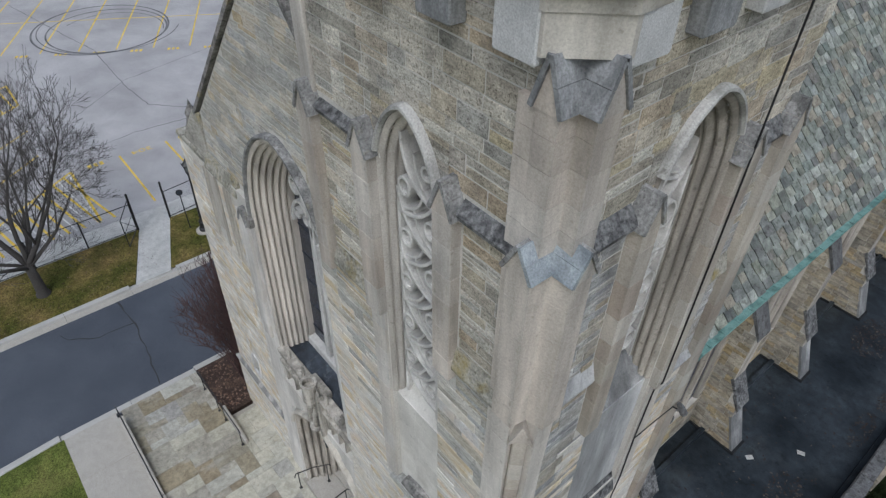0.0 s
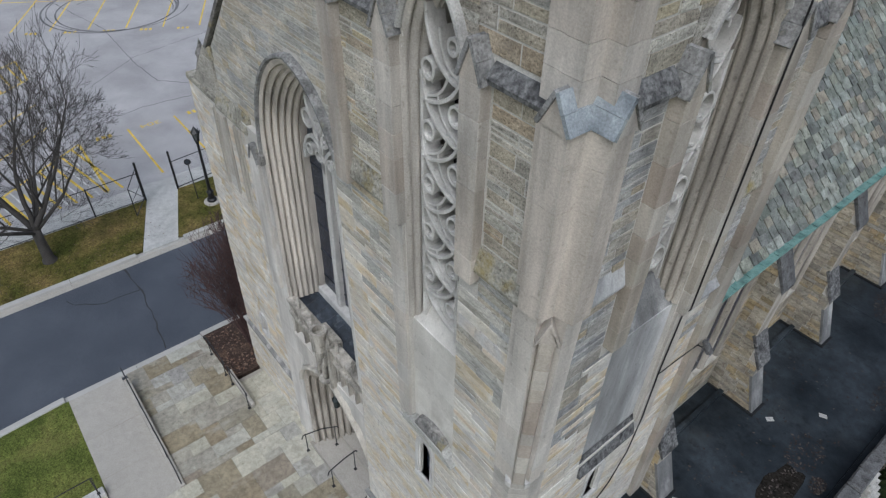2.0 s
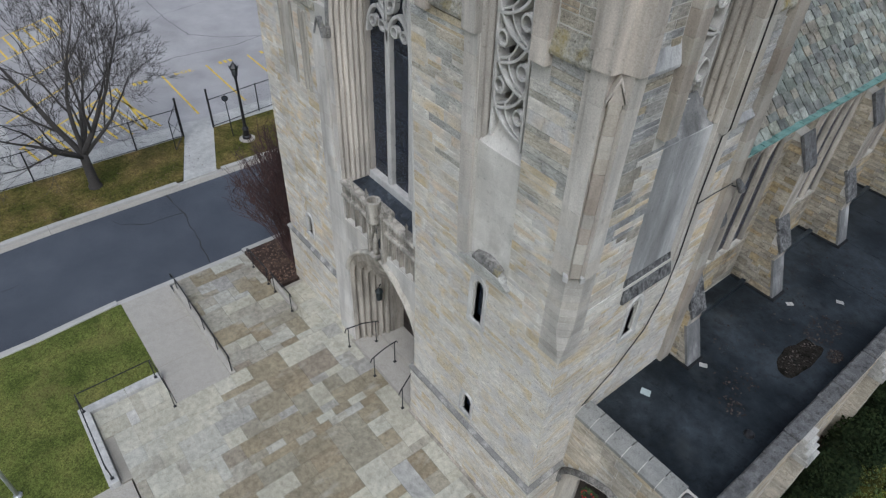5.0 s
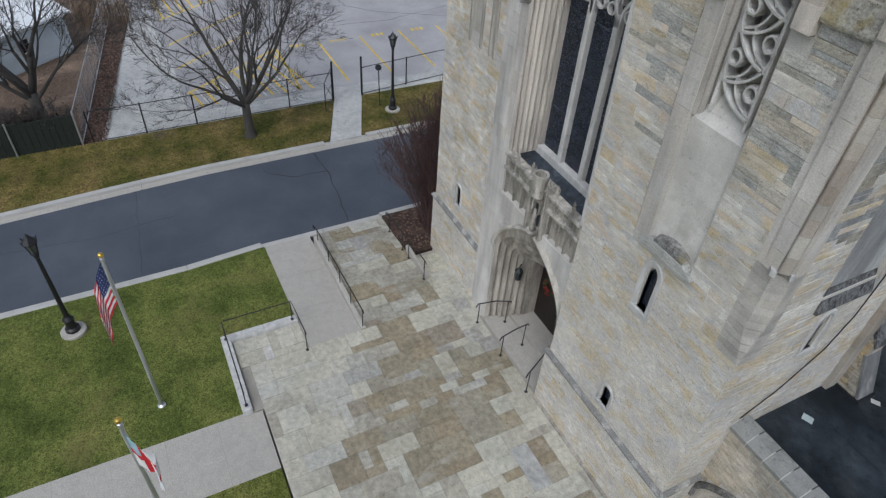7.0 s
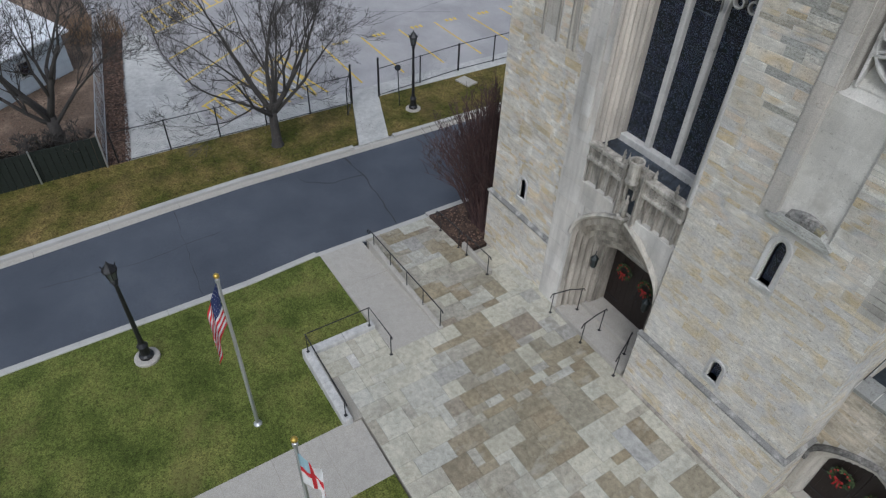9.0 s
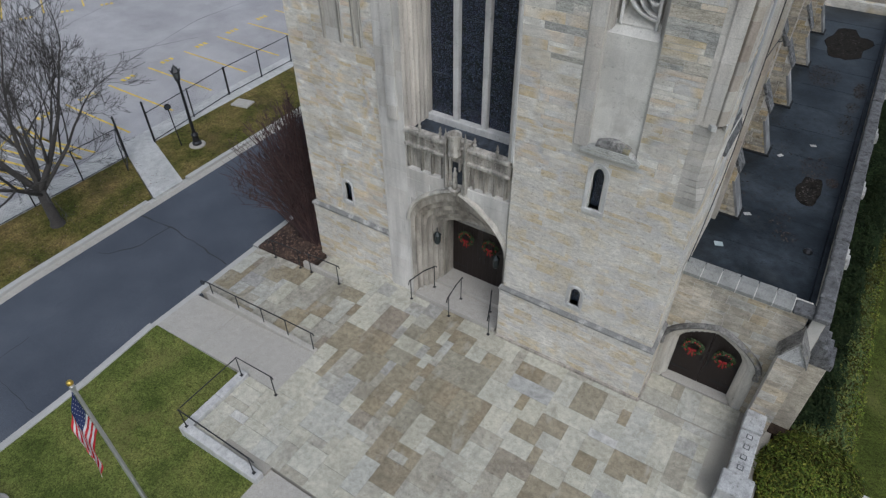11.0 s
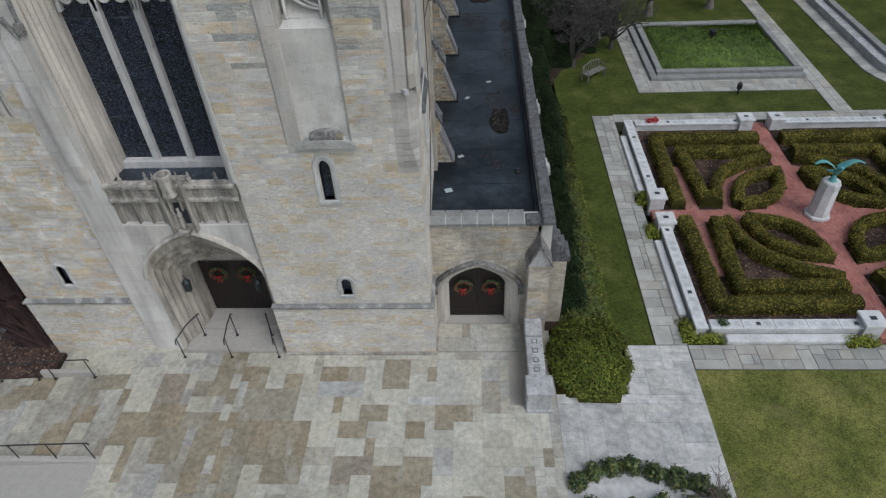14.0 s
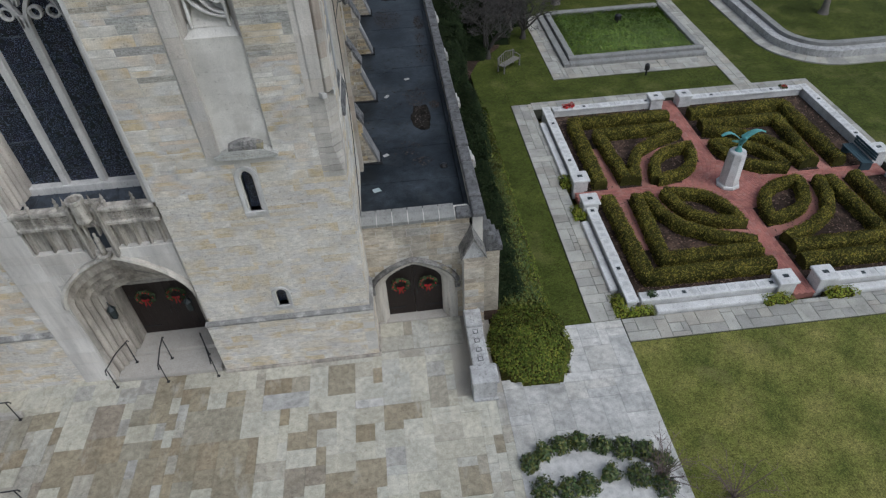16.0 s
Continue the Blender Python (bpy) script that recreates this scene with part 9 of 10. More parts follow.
for cx, cy, r, w, a0, a1 in ((-55.8, 7.9, 5.35, 0.16, 0, 360), (-55.2, 8.2, 4.7, 0.14, 20, 350), (-55.9, 8.6, 5.6, 0.09, 200, 420), (-54.8, 8.4, 4.1, 0.08, 60, 220)):
    rows = [[(cx + (r + s) * math.cos(radians(lerp(a0, a1, k / 60))) * 1.02, cy + (r + s) * math.sin(radians(lerp(a0, a1, k / 60))), LOT_Z + 0.006 + 0.001 * r) for s in (-w / 2, w / 2)] for k in range(61)]
    part("loop", Geo().rings(rows, closed=False, caps=False), MAT["tyre_mark"], marks)


def crack(pts, z, width, seed, mat_name="crack_seal", label="dark crack across the asphalt"):
    rng = random.Random(seed)
    line = []
    for a, c in zip(pts, pts[1:]):
        a, c = Vector(a), Vector(c)
        n = max(2, int((c - a).length / 0.35))
        q = Vector((-(c - a).y, (c - a).x)).normalized()
        line += [a.lerp(c, k / n) + q * rng.uniform(-0.05, 0.05) for k in range(n)]
    line.append(Vector(pts[-1]))
    rows = []
    for i, p in enumerate(line):
        d = (line[min(i + 1, len(line) - 1)] - line[max(i - 1, 0)]).normalized()
        q = Vector((-d.y, d.x)) * width * rng.uniform(0.3, 0.8)
        rows.append([(p.x - q.x, p.y - q.y, z), (p.x + q.x, p.y + q.y, z)])
    return tagged(part("crack", Geo().rings(rows, closed=False, caps=False), MAT[mat_name]), label, "crack", "asphalt cracks", "structure")


crack([(-22.7, -2.1), (-20.6, -1.9), (-18.3, -2.1), (-16.7, -2.3)], -0.515, 0.06, 1)
crack([(-21.4, -4.5), (-20.8, -3.4), (-20.7, -1.9)], -0.515, 0.055, 2)
crack([(-21.4, -4.5), (-21.9, -4.7)], -0.515, 0.03, 3)
crack([(-20.0, -16.0), (-19.6, -12.5), (-19.9, -9.0)], -0.515, 0.018, 4)
crack([(-22.8, -10.4), (-16.6, -10.8)], -0.515, 0.015, 5)
crack([(-66, 3), (-58, 4.6), (-51.6, 5.95), (-44, 5.8), (-40.4, 6.1), (-38.6, 7.8), (-36, 13)], LOT_Z + 0.005, 0.05, 6, "tyre_mark")
crack([(-36.5, -0.5), (-37.2, 4), (-36.9, 8), (-38.5, 15), (-38, 25)], LOT_Z + 0.005, 0.05, 7, "tyre_mark")
crack([(-41, 1), (-45, 6), (-48, 18)], LOT_Z + 0.005, 0.04, 8, "tyre_mark")


def stall_number(text, x, y, turn, h=0.42):
    cu = bpy.data.curves.new("stall_number", "FONT")
    cu.body, cu.size, cu.align_x, cu.align_y = text, h * 1.4, "CENTER", "CENTER"
    ob = new("stall_number", cu)
    me = bpy.data.meshes.new_from_object(ob)
    bpy.data.objects.remove(ob)
    me.materials.append(MAT["yellow_paint"])
    ob = new("stall_number", me)
    ob.parent = lines
    ob.matrix_world = Matrix.Translation((x, y, LOT_Z + 0.005)) @ Matrix.Rotation(radians(turn), 4, "Z") @ Matrix.Diagonal((1.5, 1, 1, 1))


stall_number("304", -34.8, 3.6, -90)
for y in (0.84, 6.4, 9.35, 12.2, 15.0, 17.9, 20.8):
    for k in (-1, 0, 1):
        part("number_bar", Geo().box(-35.0, -34.6, y + 0.34 * k - 0.1, y + 0.34 * k + 0.1, LOT_Z, LOT_Z + 0.005), MAT["yellow_paint"], lines)
for k in range(-4, 10):
    p = Vector((-53.6, 1.2)) + row_d * 2.8 * k
    for j in (-1, 0, 1):
        q = p + row_d * 0.34 * j
        stripe(q - line_d * 0.2, q + line_d * 0.2, 0.2, name="number_bar")


# ---- black wire fence with an open gate ----
def wire_fence(name, a, c, h, z, label, post=2.65, mat_name="black_iron", net=True):
    """Posts, top and bottom rails and a diamond net of thin wire between two points."""
    base = thing(name, label, "fence", "wire fences")
    a, c = Vector(a), Vector(c)
    L_ = (c - a).length
    d = (c - a) / L_
    n = max(1, round(L_ / post))
    for k in range(n + 1):
        p = a + d * L_ * k / n
        part("post", Geo().tube([(p.x, p.y, z - 0.1), (p.x, p.y, z + h + 0.06)], 0.038, 6), MAT[mat_name], base)
    for v in (0.06, h):
        part("rail", Geo().tube([(a.x, a.y, z + v), (c.x, c.y, z + v)], 0.022, 5), MAT[mat_name], base)
    if net:
        g = Geo()
        s = 0.16
        for k in range(int(L_ / s)):
            for sg in (1, -1):
                p, q = a + d * s * k, a + d * min(L_, max(0.0, s * k + sg * h))
                if 0 <= s * k + sg * h <= L_:
                    g.tube([(p.x, p.y, z + 0.06), (q.x, q.y, z + h)], 0.0024, 3, False)
        tagged(part("net", g, MAT[mat_name], base), kind="stuff")
    return base


wire_fence("wire_fence", (-27.0, -11.7), (-27.0, 0.55), 1.65, -0.36, "black wire fence between verge and parking lot")
wire_fence("wire_fence", (-27.05, 2.35), (-27.65, 8.1), 1.65, -0.36, "black wire fence between verge and parking lot")
wire_fence("wire_fence", (-27.65, 8.15), (-27.7, 45), 1.65, -0.36, "black wire fence between verge and parking lot", net=False)
for x, y in ((-27.0, 0.6), (-27.05, 2.32)):
    tagged(part("gate_post", Geo().tube([(x, y, -0.5), (x, y, 1.86)], 0.055, 8).lathe([(0.07, 1.86), (0.05, 1.93), (0.0, 1.97)], (x, y, 0), 8), MAT["black_iron"]), "stout black gate post at the crossing", "post", "gate posts")
gate = thing("wire_gate", "black wire gate leaf standing open over the verge", "gate")
ga, gb_ = Vector((-26.95, 0.55)), Vector((-25.75, -0.25))
part("gate_frame", Geo().tube([(*ga, -0.2), (*ga, 1.6), (*gb_, 1.4), (*gb_, -0.25), (*ga, -0.2)], 0.026, 6), MAT["black_iron"], gate)
part("brace", Geo().tube([(*ga, -0.15), (*gb_, 1.35)], 0.016, 5), MAT["black_iron"], gate)
part("mid_rail", Geo().tube([(*ga, 0.7), (*gb_, 0.58)], 0.016, 5), MAT["black_iron"], gate)
wire_fence("grey_fence", (-27.0, -12.2), (-43.0, -9.6), 1.75, -0.36, "grey galvanised wire fence above the leaf bed", 3.0, "aluminium")
yard = thing("yard_fence", "dark green slatted screen fence at the yard edge", "fence")
for k in range(28):
    y = -12.2 - 0.29 * k
    part("slat", Geo().box(-27.05, -26.98, y - 0.27, y, -0.5, 1.25), MAT["screen_green"], yard)
for y in (-12.2, -15.0, -18.0):
    part("post", Geo().tube([(-26.92, y, -0.5), (-26.92, y, 1.4)], 0.04, 6), MAT["aluminium"], yard)
tagged(part("utility_pad", Geo(pose(-26.1, 7.7, -0.33, 0, 0, 12)).box(-0.55, 0.55, -0.4, 0.4, -0.2, 0.06, 0.02), MAT["concrete"]), "small concrete utility pad on the verge", "pad")


# ---- street lamps ----
def street_lamp(x, y, z, label):
    base = thing("street_lamp", label, "street lamp", "street lamps", m=Matrix.Translation((x, y, z)))
    part("footing", Geo().lathe([(0.42, -0.3), (0.42, 0.06), (0.38, 0.09), (0.0, 0.09)], (0, 0, 0), 20), MAT["concrete"], base, "round pale concrete footing")
    part("base_casting", Geo().lathe([(0.24, 0.08), (0.24, 0.2), (0.17, 0.26), (0.15, 0.6), (0.19, 0.64), (0.10, 0.78), (0.085, 0.9)], (0, 0, 0), 12), MAT["black_iron"], base)
    part("pole", Geo().lathe([(0.085, 0.88), (0.06, 3.5), (0.09, 3.54), (0.09, 3.6), (0.05, 3.66)], (0, 0, 0), 10), MAT["black_iron"], base)
    part("lantern_glass", Geo().lathe([(0.10, 3.72), (0.17, 4.1)], (0, 0, 0), 6), MAT["lamp_glass"], base, "frosted lantern glass")
    cage = part("lantern_cage", Geo().lathe([(0.05, 3.62), (0.14, 3.68), (0.14, 3.72), (0.10, 3.74)], (0, 0, 0), 6), MAT["black_iron"], base)
    for k in range(6):
        a = 2 * math.pi * k / 6
        part("cage_bar", Geo().tube([(0.11 * math.cos(a), 0.11 * math.sin(a), 3.7), (0.185 * math.cos(a), 0.185 * math.sin(a), 4.12), (0.25 * math.cos(a), 0.25 * math.sin(a), 4.26)], 0.018, 4), MAT["black_iron"], cage)
    part("lantern_roof", Geo().lathe([(0.23, 4.1), (0.24, 4.14), (0.12, 4.28), (0.06, 4.36), (0.03, 4.42), (0.0, 4.5)], (0, 0, 0), 6), MAT["black_iron"], base)


street_lamp(-14.35, -13.3, -0.33, "black cast-iron street lamp on the front lawn")
street_lamp(-24.85, 3.3, -0.38, "black cast-iron street lamp on the verge by the fence")
# smaller lamp post, simplified to a thin post and a black disc
sign = thing("small_lamp_post", "smaller lamp post beside the lamp, simplified to a thin post with a round dark head", "sign", m=Matrix.Translation((-25.5, 2.8, -0.36)))
part("post", Geo().tube([(0, 0, 0), (-0.15, 0.0, 2.1)], 0.03, 6), MAT["black_iron"], sign)
part("disc", Geo(pose(-0.16, 0, 2.2, 90, 0, 70)).lathe([(0.0, -0.02), (0.17, -0.02), (0.17, 0.02), (0.0, 0.02)], (0, 0, 0), 14), MAT["black_iron"], sign)
part("face", Geo(pose(-0.16, 0, 2.2, 90, 0, 70)).lathe([(0.0, 0.021), (0.11, 0.021), (0.11, 0.026), (0.0, 0.026)], (0, 0, 0), 14), MAT["lead"], sign)


# ---- flagpoles and flags ----
def flagpole(x, y, z, label):
    base = thing("flagpole", label, "flagpole", "flagpoles", m=Matrix.Translation((x, y, z)))
    part("collar", Geo().lathe([(0.13, -0.1), (0.13, 0.04), (0.07, 0.09)], (0, 0, 0), 10), MAT["aluminium"], base)
    part("pole", Geo().lathe([(0.06, 0.0), (0.055, 3.0), (0.04, 6.25), (0.0, 6.27)], (0, 0, 0), 10), MAT["aluminium"], base)
    part("truck", Geo().lathe([(0.06, 6.2), (0.06, 6.3), (0.02, 6.32)], (0, 0, 0), 8), MAT["aluminium"], base)
    part("ball", Geo().lathe([(0.0, 6.32)] + [(0.075 * math.sin(radians(a)), 6.40 - 0.075 * math.cos(radians(a))) for a in range(20, 170, 25)] + [(0.0, 6.475)], (0, 0, 0), 10), MAT["gold"], base, "gilded ball")
    part("halyard", Geo().tube([(0.09, -0.03, 1.0), (0.08, -0.03, 6.2)], 0.008, 4), MAT["white_paint"], base)


flagpole(-9.85, -11.0, -0.2, "tall aluminium flagpole with a gilded ball on the lawn")
flagpole(-4.65, -11.1, -0.15, "tall aluminium flagpole with a gilded ball on the lawn")


def drooping(fly, hoist, lean, seed, folds=0.10, reach=0.62, fall=0.30):
    """Surface of a limp flag: s along the fly, t down the hoist."""
    def at_(s, t):
        sag = 0.30 * fly * s * s
        out = fly * s * reach * (1 - 0.3 * s)
        wave = folds * s * math.sin(7.0 * s + 2.2 * t + seed) + 0.5 * folds * s * math.sin(15 * s - 3 * t + seed)
        x = lean[0] * out - lean[1] * wave
        y = lean[1] * out + lean[0] * wave
        return x, y, -hoist * t * (1 - 0.10 * s) - sag - fall * fly * s
    return at_


def flag_patch(surface, s0, s1, t0, t1, lift, ns, nt):
    g, p, f = Geo(), [], []
    for i in range(ns + 1):
        for k in range(nt + 1):
            p.append(surface(lerp(s0, s1, i / ns), lerp(t0, t1, k / nt)))
    for i in range(ns):
        for k in range(nt):
            a = i * (nt + 1) + k
            f.append((a, a + nt + 1, a + nt + 2, a + 1))
    return g.add(p, f)


flag = thing("flag", "limp red, white and blue striped flag with white stars", "flag", m=Matrix.Translation((-9.82, -11.06, 6.0)))
surf = drooping(2.1, 1.5, Vector((0.24, -0.97)), 0.6, 0.12, 0.34, 0.44)
for k in range(13):
    t0, t1 = k / 13, (k + 1) / 13
    part("stripe", flag_patch(surf, 0.4 if k < 7 else 0.0, 1.0, t0, t1, 0, 22, 2), MAT["flag_red" if k % 2 == 0 else "flag_white"], flag, "", True)
canton = part("canton", flag_patch(surf, 0.0, 0.4, 0.0, 7 / 13, 0, 10, 8), MAT["flag_blue"], flag, "dark blue field", True)
for i in range(9):
    for k in range(6):
        if (i + k) % 2:
            continue
        s, t = 0.4 * (i + 0.7) / 10.2, 7 / 13 * (k + 0.6) / 6.2
        for side in (-1, 1):
            c = Vector(surf(s, t))
            a, b = (Vector(surf(s + 0.012, t)) - c), (Vector(surf(s, t + 0.018)) - c)
            nm = a.cross(b).normalized() * 0.006 * side
            a, b = a.normalized() * 0.022, b.normalized() * 0.022
            pts = [tuple(c + nm + (a * math.cos(radians(36 * j)) + b * math.sin(radians(36 * j))) * (1.0 if j % 2 == 0 else 0.45)) for j in range(10)]
            part("star", Geo().add(pts, [tuple(range(10))]), MAT["flag_white"], canton)
flag2 = thing("flag", "limp white flag with a red cross and pale blue corner", "flag", m=Matrix.Translation((-4.62, -11.12, 5.85)))
surf2 = drooping(1.7, 1.15, Vector((0.5, 0.6)).normalized() * 0.62, 2.1, 0.16)
for s0, s1, t0, t1, mt in ((0, 0.38, 0, 0.42, "flag_pale_blue"), (0.38, 0.5, 0, 1, "flag_red"), (0, 0.38, 0.42, 0.58, "flag_red"), (0.5, 1, 0.42, 0.58, "flag_red"), (0.5, 1, 0, 0.42, "flag_white"), (0, 0.38, 0.58, 1, "flag_white"), (0.5, 1, 0.58, 1, "flag_white")):
    part("field", flag_patch(surf2, s0, s1, t0, t1, 0, 8, 6), MAT[mt], flag2, "", True)


# ---- bare trees and shrubs ----
def bare_tree(name, x, y, z, stems, seed, label, mat_name="bark", depth=5, spread=0.55, twig=0.006, lift=0.25, group="bare trees", sparse=False):
    """Recursive limbs. stems: (height of fork start, lean x, lean y, length, radius)."""
    rng = random.Random(seed)
    base = thing(name, label, "tree", group, m=Matrix.Translation((x, y, z)))
    big, small = Geo(), Geo()

    def grow(p, d, length, r, k):
        n = 4 if k > 2 else 3
        pts, rs = [p.copy()], [r]
        q = d.copy()
        for i in range(n):
            q = (q + Vector((rng.gauss(0, 0.12), rng.gauss(0, 0.12), rng.gauss(0.02 if sparse else 0.05, 0.08)))).normalized()
            p = p + q * length / n
            pts.append(p.copy())
            rs.append(max(twig, r * (1 - 0.42 * (i + 1) / n)))
        (big if r > 0.03 else small).tube(pts, rs, 7 if r > 0.05 else (5 if r > 0.02 else 3), r > 0.03)
        if k == 0:
            return
        for c in range(rng.choice((2, 2, 3) if sparse else (2, 3, 3)) if k > 2 else rng.choice((2, 3, 4))):
            j = rng.randint(1, n) if c else n
            ax = Vector((rng.uniform(-1, 1), rng.uniform(-1, 1), rng.uniform(-0.3, 1) * lift * 2)).normalized()
            dd = (q * (1 - spread * rng.uniform(0.5, 1.1)) + ax * spread * 1.15 + Vector((0, 0, lift * 0.4))).normalized()
            grow(pts[j], dd, length * (rng.uniform(0.62, 0.86) if sparse else rng.uniform(0.58, 0.82)), max(twig, rs[j] * rng.uniform(0.55, 0.75)), k - 1)

    def sprout(p, d, length, r, k):
        """One limb that bends gently upwards, a leader and side limbs at natural angles."""
        pts, rs, q = [p.copy()], [r], d.copy()
        for i in range(4):
            q = (q + Vector((rng.gauss(0, 0.07), rng.gauss(0, 0.07), 0.035 + rng.gauss(0, 0.05)))).normalized()
            p = p + q * length / 4
            pts.append(p.copy())
            rs.append(max(twig, r * (1 - 0.3 * (i + 1) / 4)))
        (big if r > 0.03 else small).tube(pts, rs, 7 if r > 0.06 else (5 if r > 0.02 else 3), r > 0.03)
        if k == 0:
            return
        for c in range(rng.choice((2, 3, 3))):
            j = 4 if c == 0 else rng.choice((2, 3, 3, 4))
            angle = radians(rng.uniform(6, 18) if c == 0 else rng.uniform(24, 50))
            e = (pts[j] - pts[j - 1]).normalized()
            axis = e.cross(Vector((rng.gauss(0, 1), rng.gauss(0, 1), rng.gauss(0, 1)))).normalized()
            e.rotate(Matrix.Rotation(angle, 3, axis))
            sprout(pts[j], e, length * rng.uniform(0.68, 0.88) * (1.0 if c == 0 else 0.85), max(twig, rs[j] * (0.82 if c == 0 else rng.uniform(0.45, 0.65))), k - 1)

    for h, lx, ly, length, r in stems:
        (sprout if sparse else grow)(Vector((0, 0, h)), Vector((lx, ly, 1)).normalized(), length, r, depth)
    trunk_h = max(h for h, *_ in stems)
    r0 = max(r for *_, r in stems) * 1.45
    big.tube([(0, 0, -0.2), (0.0, 0, 0.0), (0.02, 0.0, 0.25), (0, 0, trunk_h * 0.6), (0, 0, trunk_h + 0.1)], [r0 * 1.9, r0 * 1.6, r0 * 1.15, r0, r0 * 0.9], 9)
    part("trunk", big, MAT[mat_name], base, "", True)
    tagged(part("crown", small, MAT[mat_name], base), kind="stuff")
    return base


bare_tree("bare_tree", -24.95, -4.55, -0.4, [(1.8, -0.4, -0.45, 2.7, 0.15), (1.8, 0.35, 0.55, 2.7, 0.14), (1.7, -0.9, 0.45, 2.5, 0.11), (1.65, 0.9, -0.7, 2.5, 0.10), (1.7, 0.35, 0.95, 2.5, 0.10), (1.8, -0.1, 0.1, 2.7, 0.12), (1.7, -0.7, 0.75, 2.5, 0.09), (1.7, 0.1, -0.9, 2.4, 0.09)], 7, "leafless tree with a forked trunk on the verge", depth=7, spread=0.6, twig=0.0062, lift=0.06, sparse=True)
bare_tree("bare_tree", -28.9, -13.7, -0.4, [(2.1, -0.3, -0.75, 2.6, 0.19), (2.1, 0.25, 0.35, 2.6, 0.17), (1.9, -0.6, 0.3, 2.4, 0.13), (1.8, 0.6, -0.5, 2.4, 0.13), (1.6, 0.4, 0.9, 2.2, 0.10), (1.7, 0.1, -1.1, 2.3, 0.11)], 11, "leafless tree with a thick dark trunk in the yard", depth=7, spread=0.55, twig=0.007, lift=0.08, sparse=True)
for k, (x, y) in enumerate(((-27.9, -16.4), (-28.0, -13.3), (-28.0, -18.0), (-27.9, -14.8))):
    bare_tree("thicket_bush", x, y, -0.4, [(0.1, 0.5, 0.3, 0.8, 0.03), (0.1, -0.4, 0.4, 0.8, 0.03), (0.1, 0.1, -0.5, 0.8, 0.03), (0.1, -0.3, -0.3, 0.75, 0.025), (0.1, 0.4, -0.2, 0.8, 0.025)], 20 + k, "leafless tangled thicket bush at the fence corner", "bark", 5, 0.6, 0.010, 0.25, "thicket bushes")
for k, (x, y, sc) in enumerate(((9.2, 25.0, 1.0), (13.2, 28.5, 1.15), (6.8, 27.5, 1.0), (17.5, 29.5, 1.1), (29.5, 23.5, 0.9))):
    bare_tree("bare_tree", x, y, -0.05, [(0.9, -0.5, -0.5, 1.7 * sc, 0.15), (0.9, 0.6, -0.3, 1.6 * sc, 0.13), (0.8, 0.1, 0.6, 1.6 * sc, 0.12), (0.9, 0.3, -0.7, 1.7 * sc, 0.12)], 40 + k, "gnarled pale leafless garden tree", "bark_pale", 5, 0.68, 0.006, 0.05, "garden trees")

for k, (x, y) in enumerate(((7.3, 21.3), (8.6, 23.6), (7.0, 23.8), (9.9, 23.6))):
    bare_tree("bare_tree", x, y, -0.05, [(0.5, -0.5, -0.5, 1.5, 0.09), (0.5, 0.6, -0.3, 1.4, 0.08), (0.4, 0.1, 0.6, 1.4, 0.08), (0.5, 0.3, -0.7, 1.5, 0.08), (0.5, 0.0, 0.1, 1.6, 0.09)], 60 + k, "small dark leafless garden tree with tangled twigs", "bark", 5, 0.68, 0.008, 0.08, "garden trees")

shrub("yard_bush", -28.7, -27.25, -19.5, -12.7, 1.35, "wet_leaf", "dark overgrown leafless bush along the yard fence", 371, 3600, leaf=0.07, z=-0.4, core="wet_leaf")
bush = thing("red_twig_bush", "tall leafless bush of dense dark red twigs by the church wall", "bush", m=Matrix.Translation((-14.6, 0.9, -0.3)))
rng = random.Random(55)
g, g2 = Geo(), Geo()
for k in range(400):
    a = rng.uniform(0, 6.283)
    lean = rng.random() ** 0.8
    tip = Vector((-0.35 + 2.3 * lean * math.cos(a) - 1.2 * lean, 0.2 + 2.2 * lean * math.sin(a), rng.uniform(3.8, 6.8) * (1 - 0.42 * lean)))
    if tip.x > 1.15:
        tip.x = 1.15 - rng.random() * 0.6
    root = Vector((rng.uniform(-0.6, 0.6), rng.uniform(-0.5, 0.5), 0))
    mid = root.lerp(tip, 0.45) + Vector((0, 0, 0.55))
    pts = [root, root.lerp(mid, 0.6), mid, mid.lerp(tip, 0.55) + Vector((0, 0, 0.12)), tip]
    g.tube(pts, [0.022, 0.018, 0.015, 0.011, 0.007], 4, False)
    for j in range(9):
        s = rng.uniform(0.35, 0.98)
        i = min(3, int(s * 4))
        p = pts[i].lerp(pts[i + 1], s * 4 - i)
        q = p + Vector((rng.gauss(0, 0.22) - 0.05, rng.gauss(0, 0.22), rng.uniform(0.15, 0.6)))
        if q.x > 1.2:
            q.x = 1.2
        g2.tube([p, p.lerp(q, 0.5) + Vector((0, 0, 0.03)), q], [0.011, 0.009, 0.007], 3, False)
tagged(part("stem_mass", g, MAT["twig_red"], bush), kind="stuff")
tagged(part("twig_mass", g2, MAT["twig_red"], bush), kind="stuff")
g = Geo()
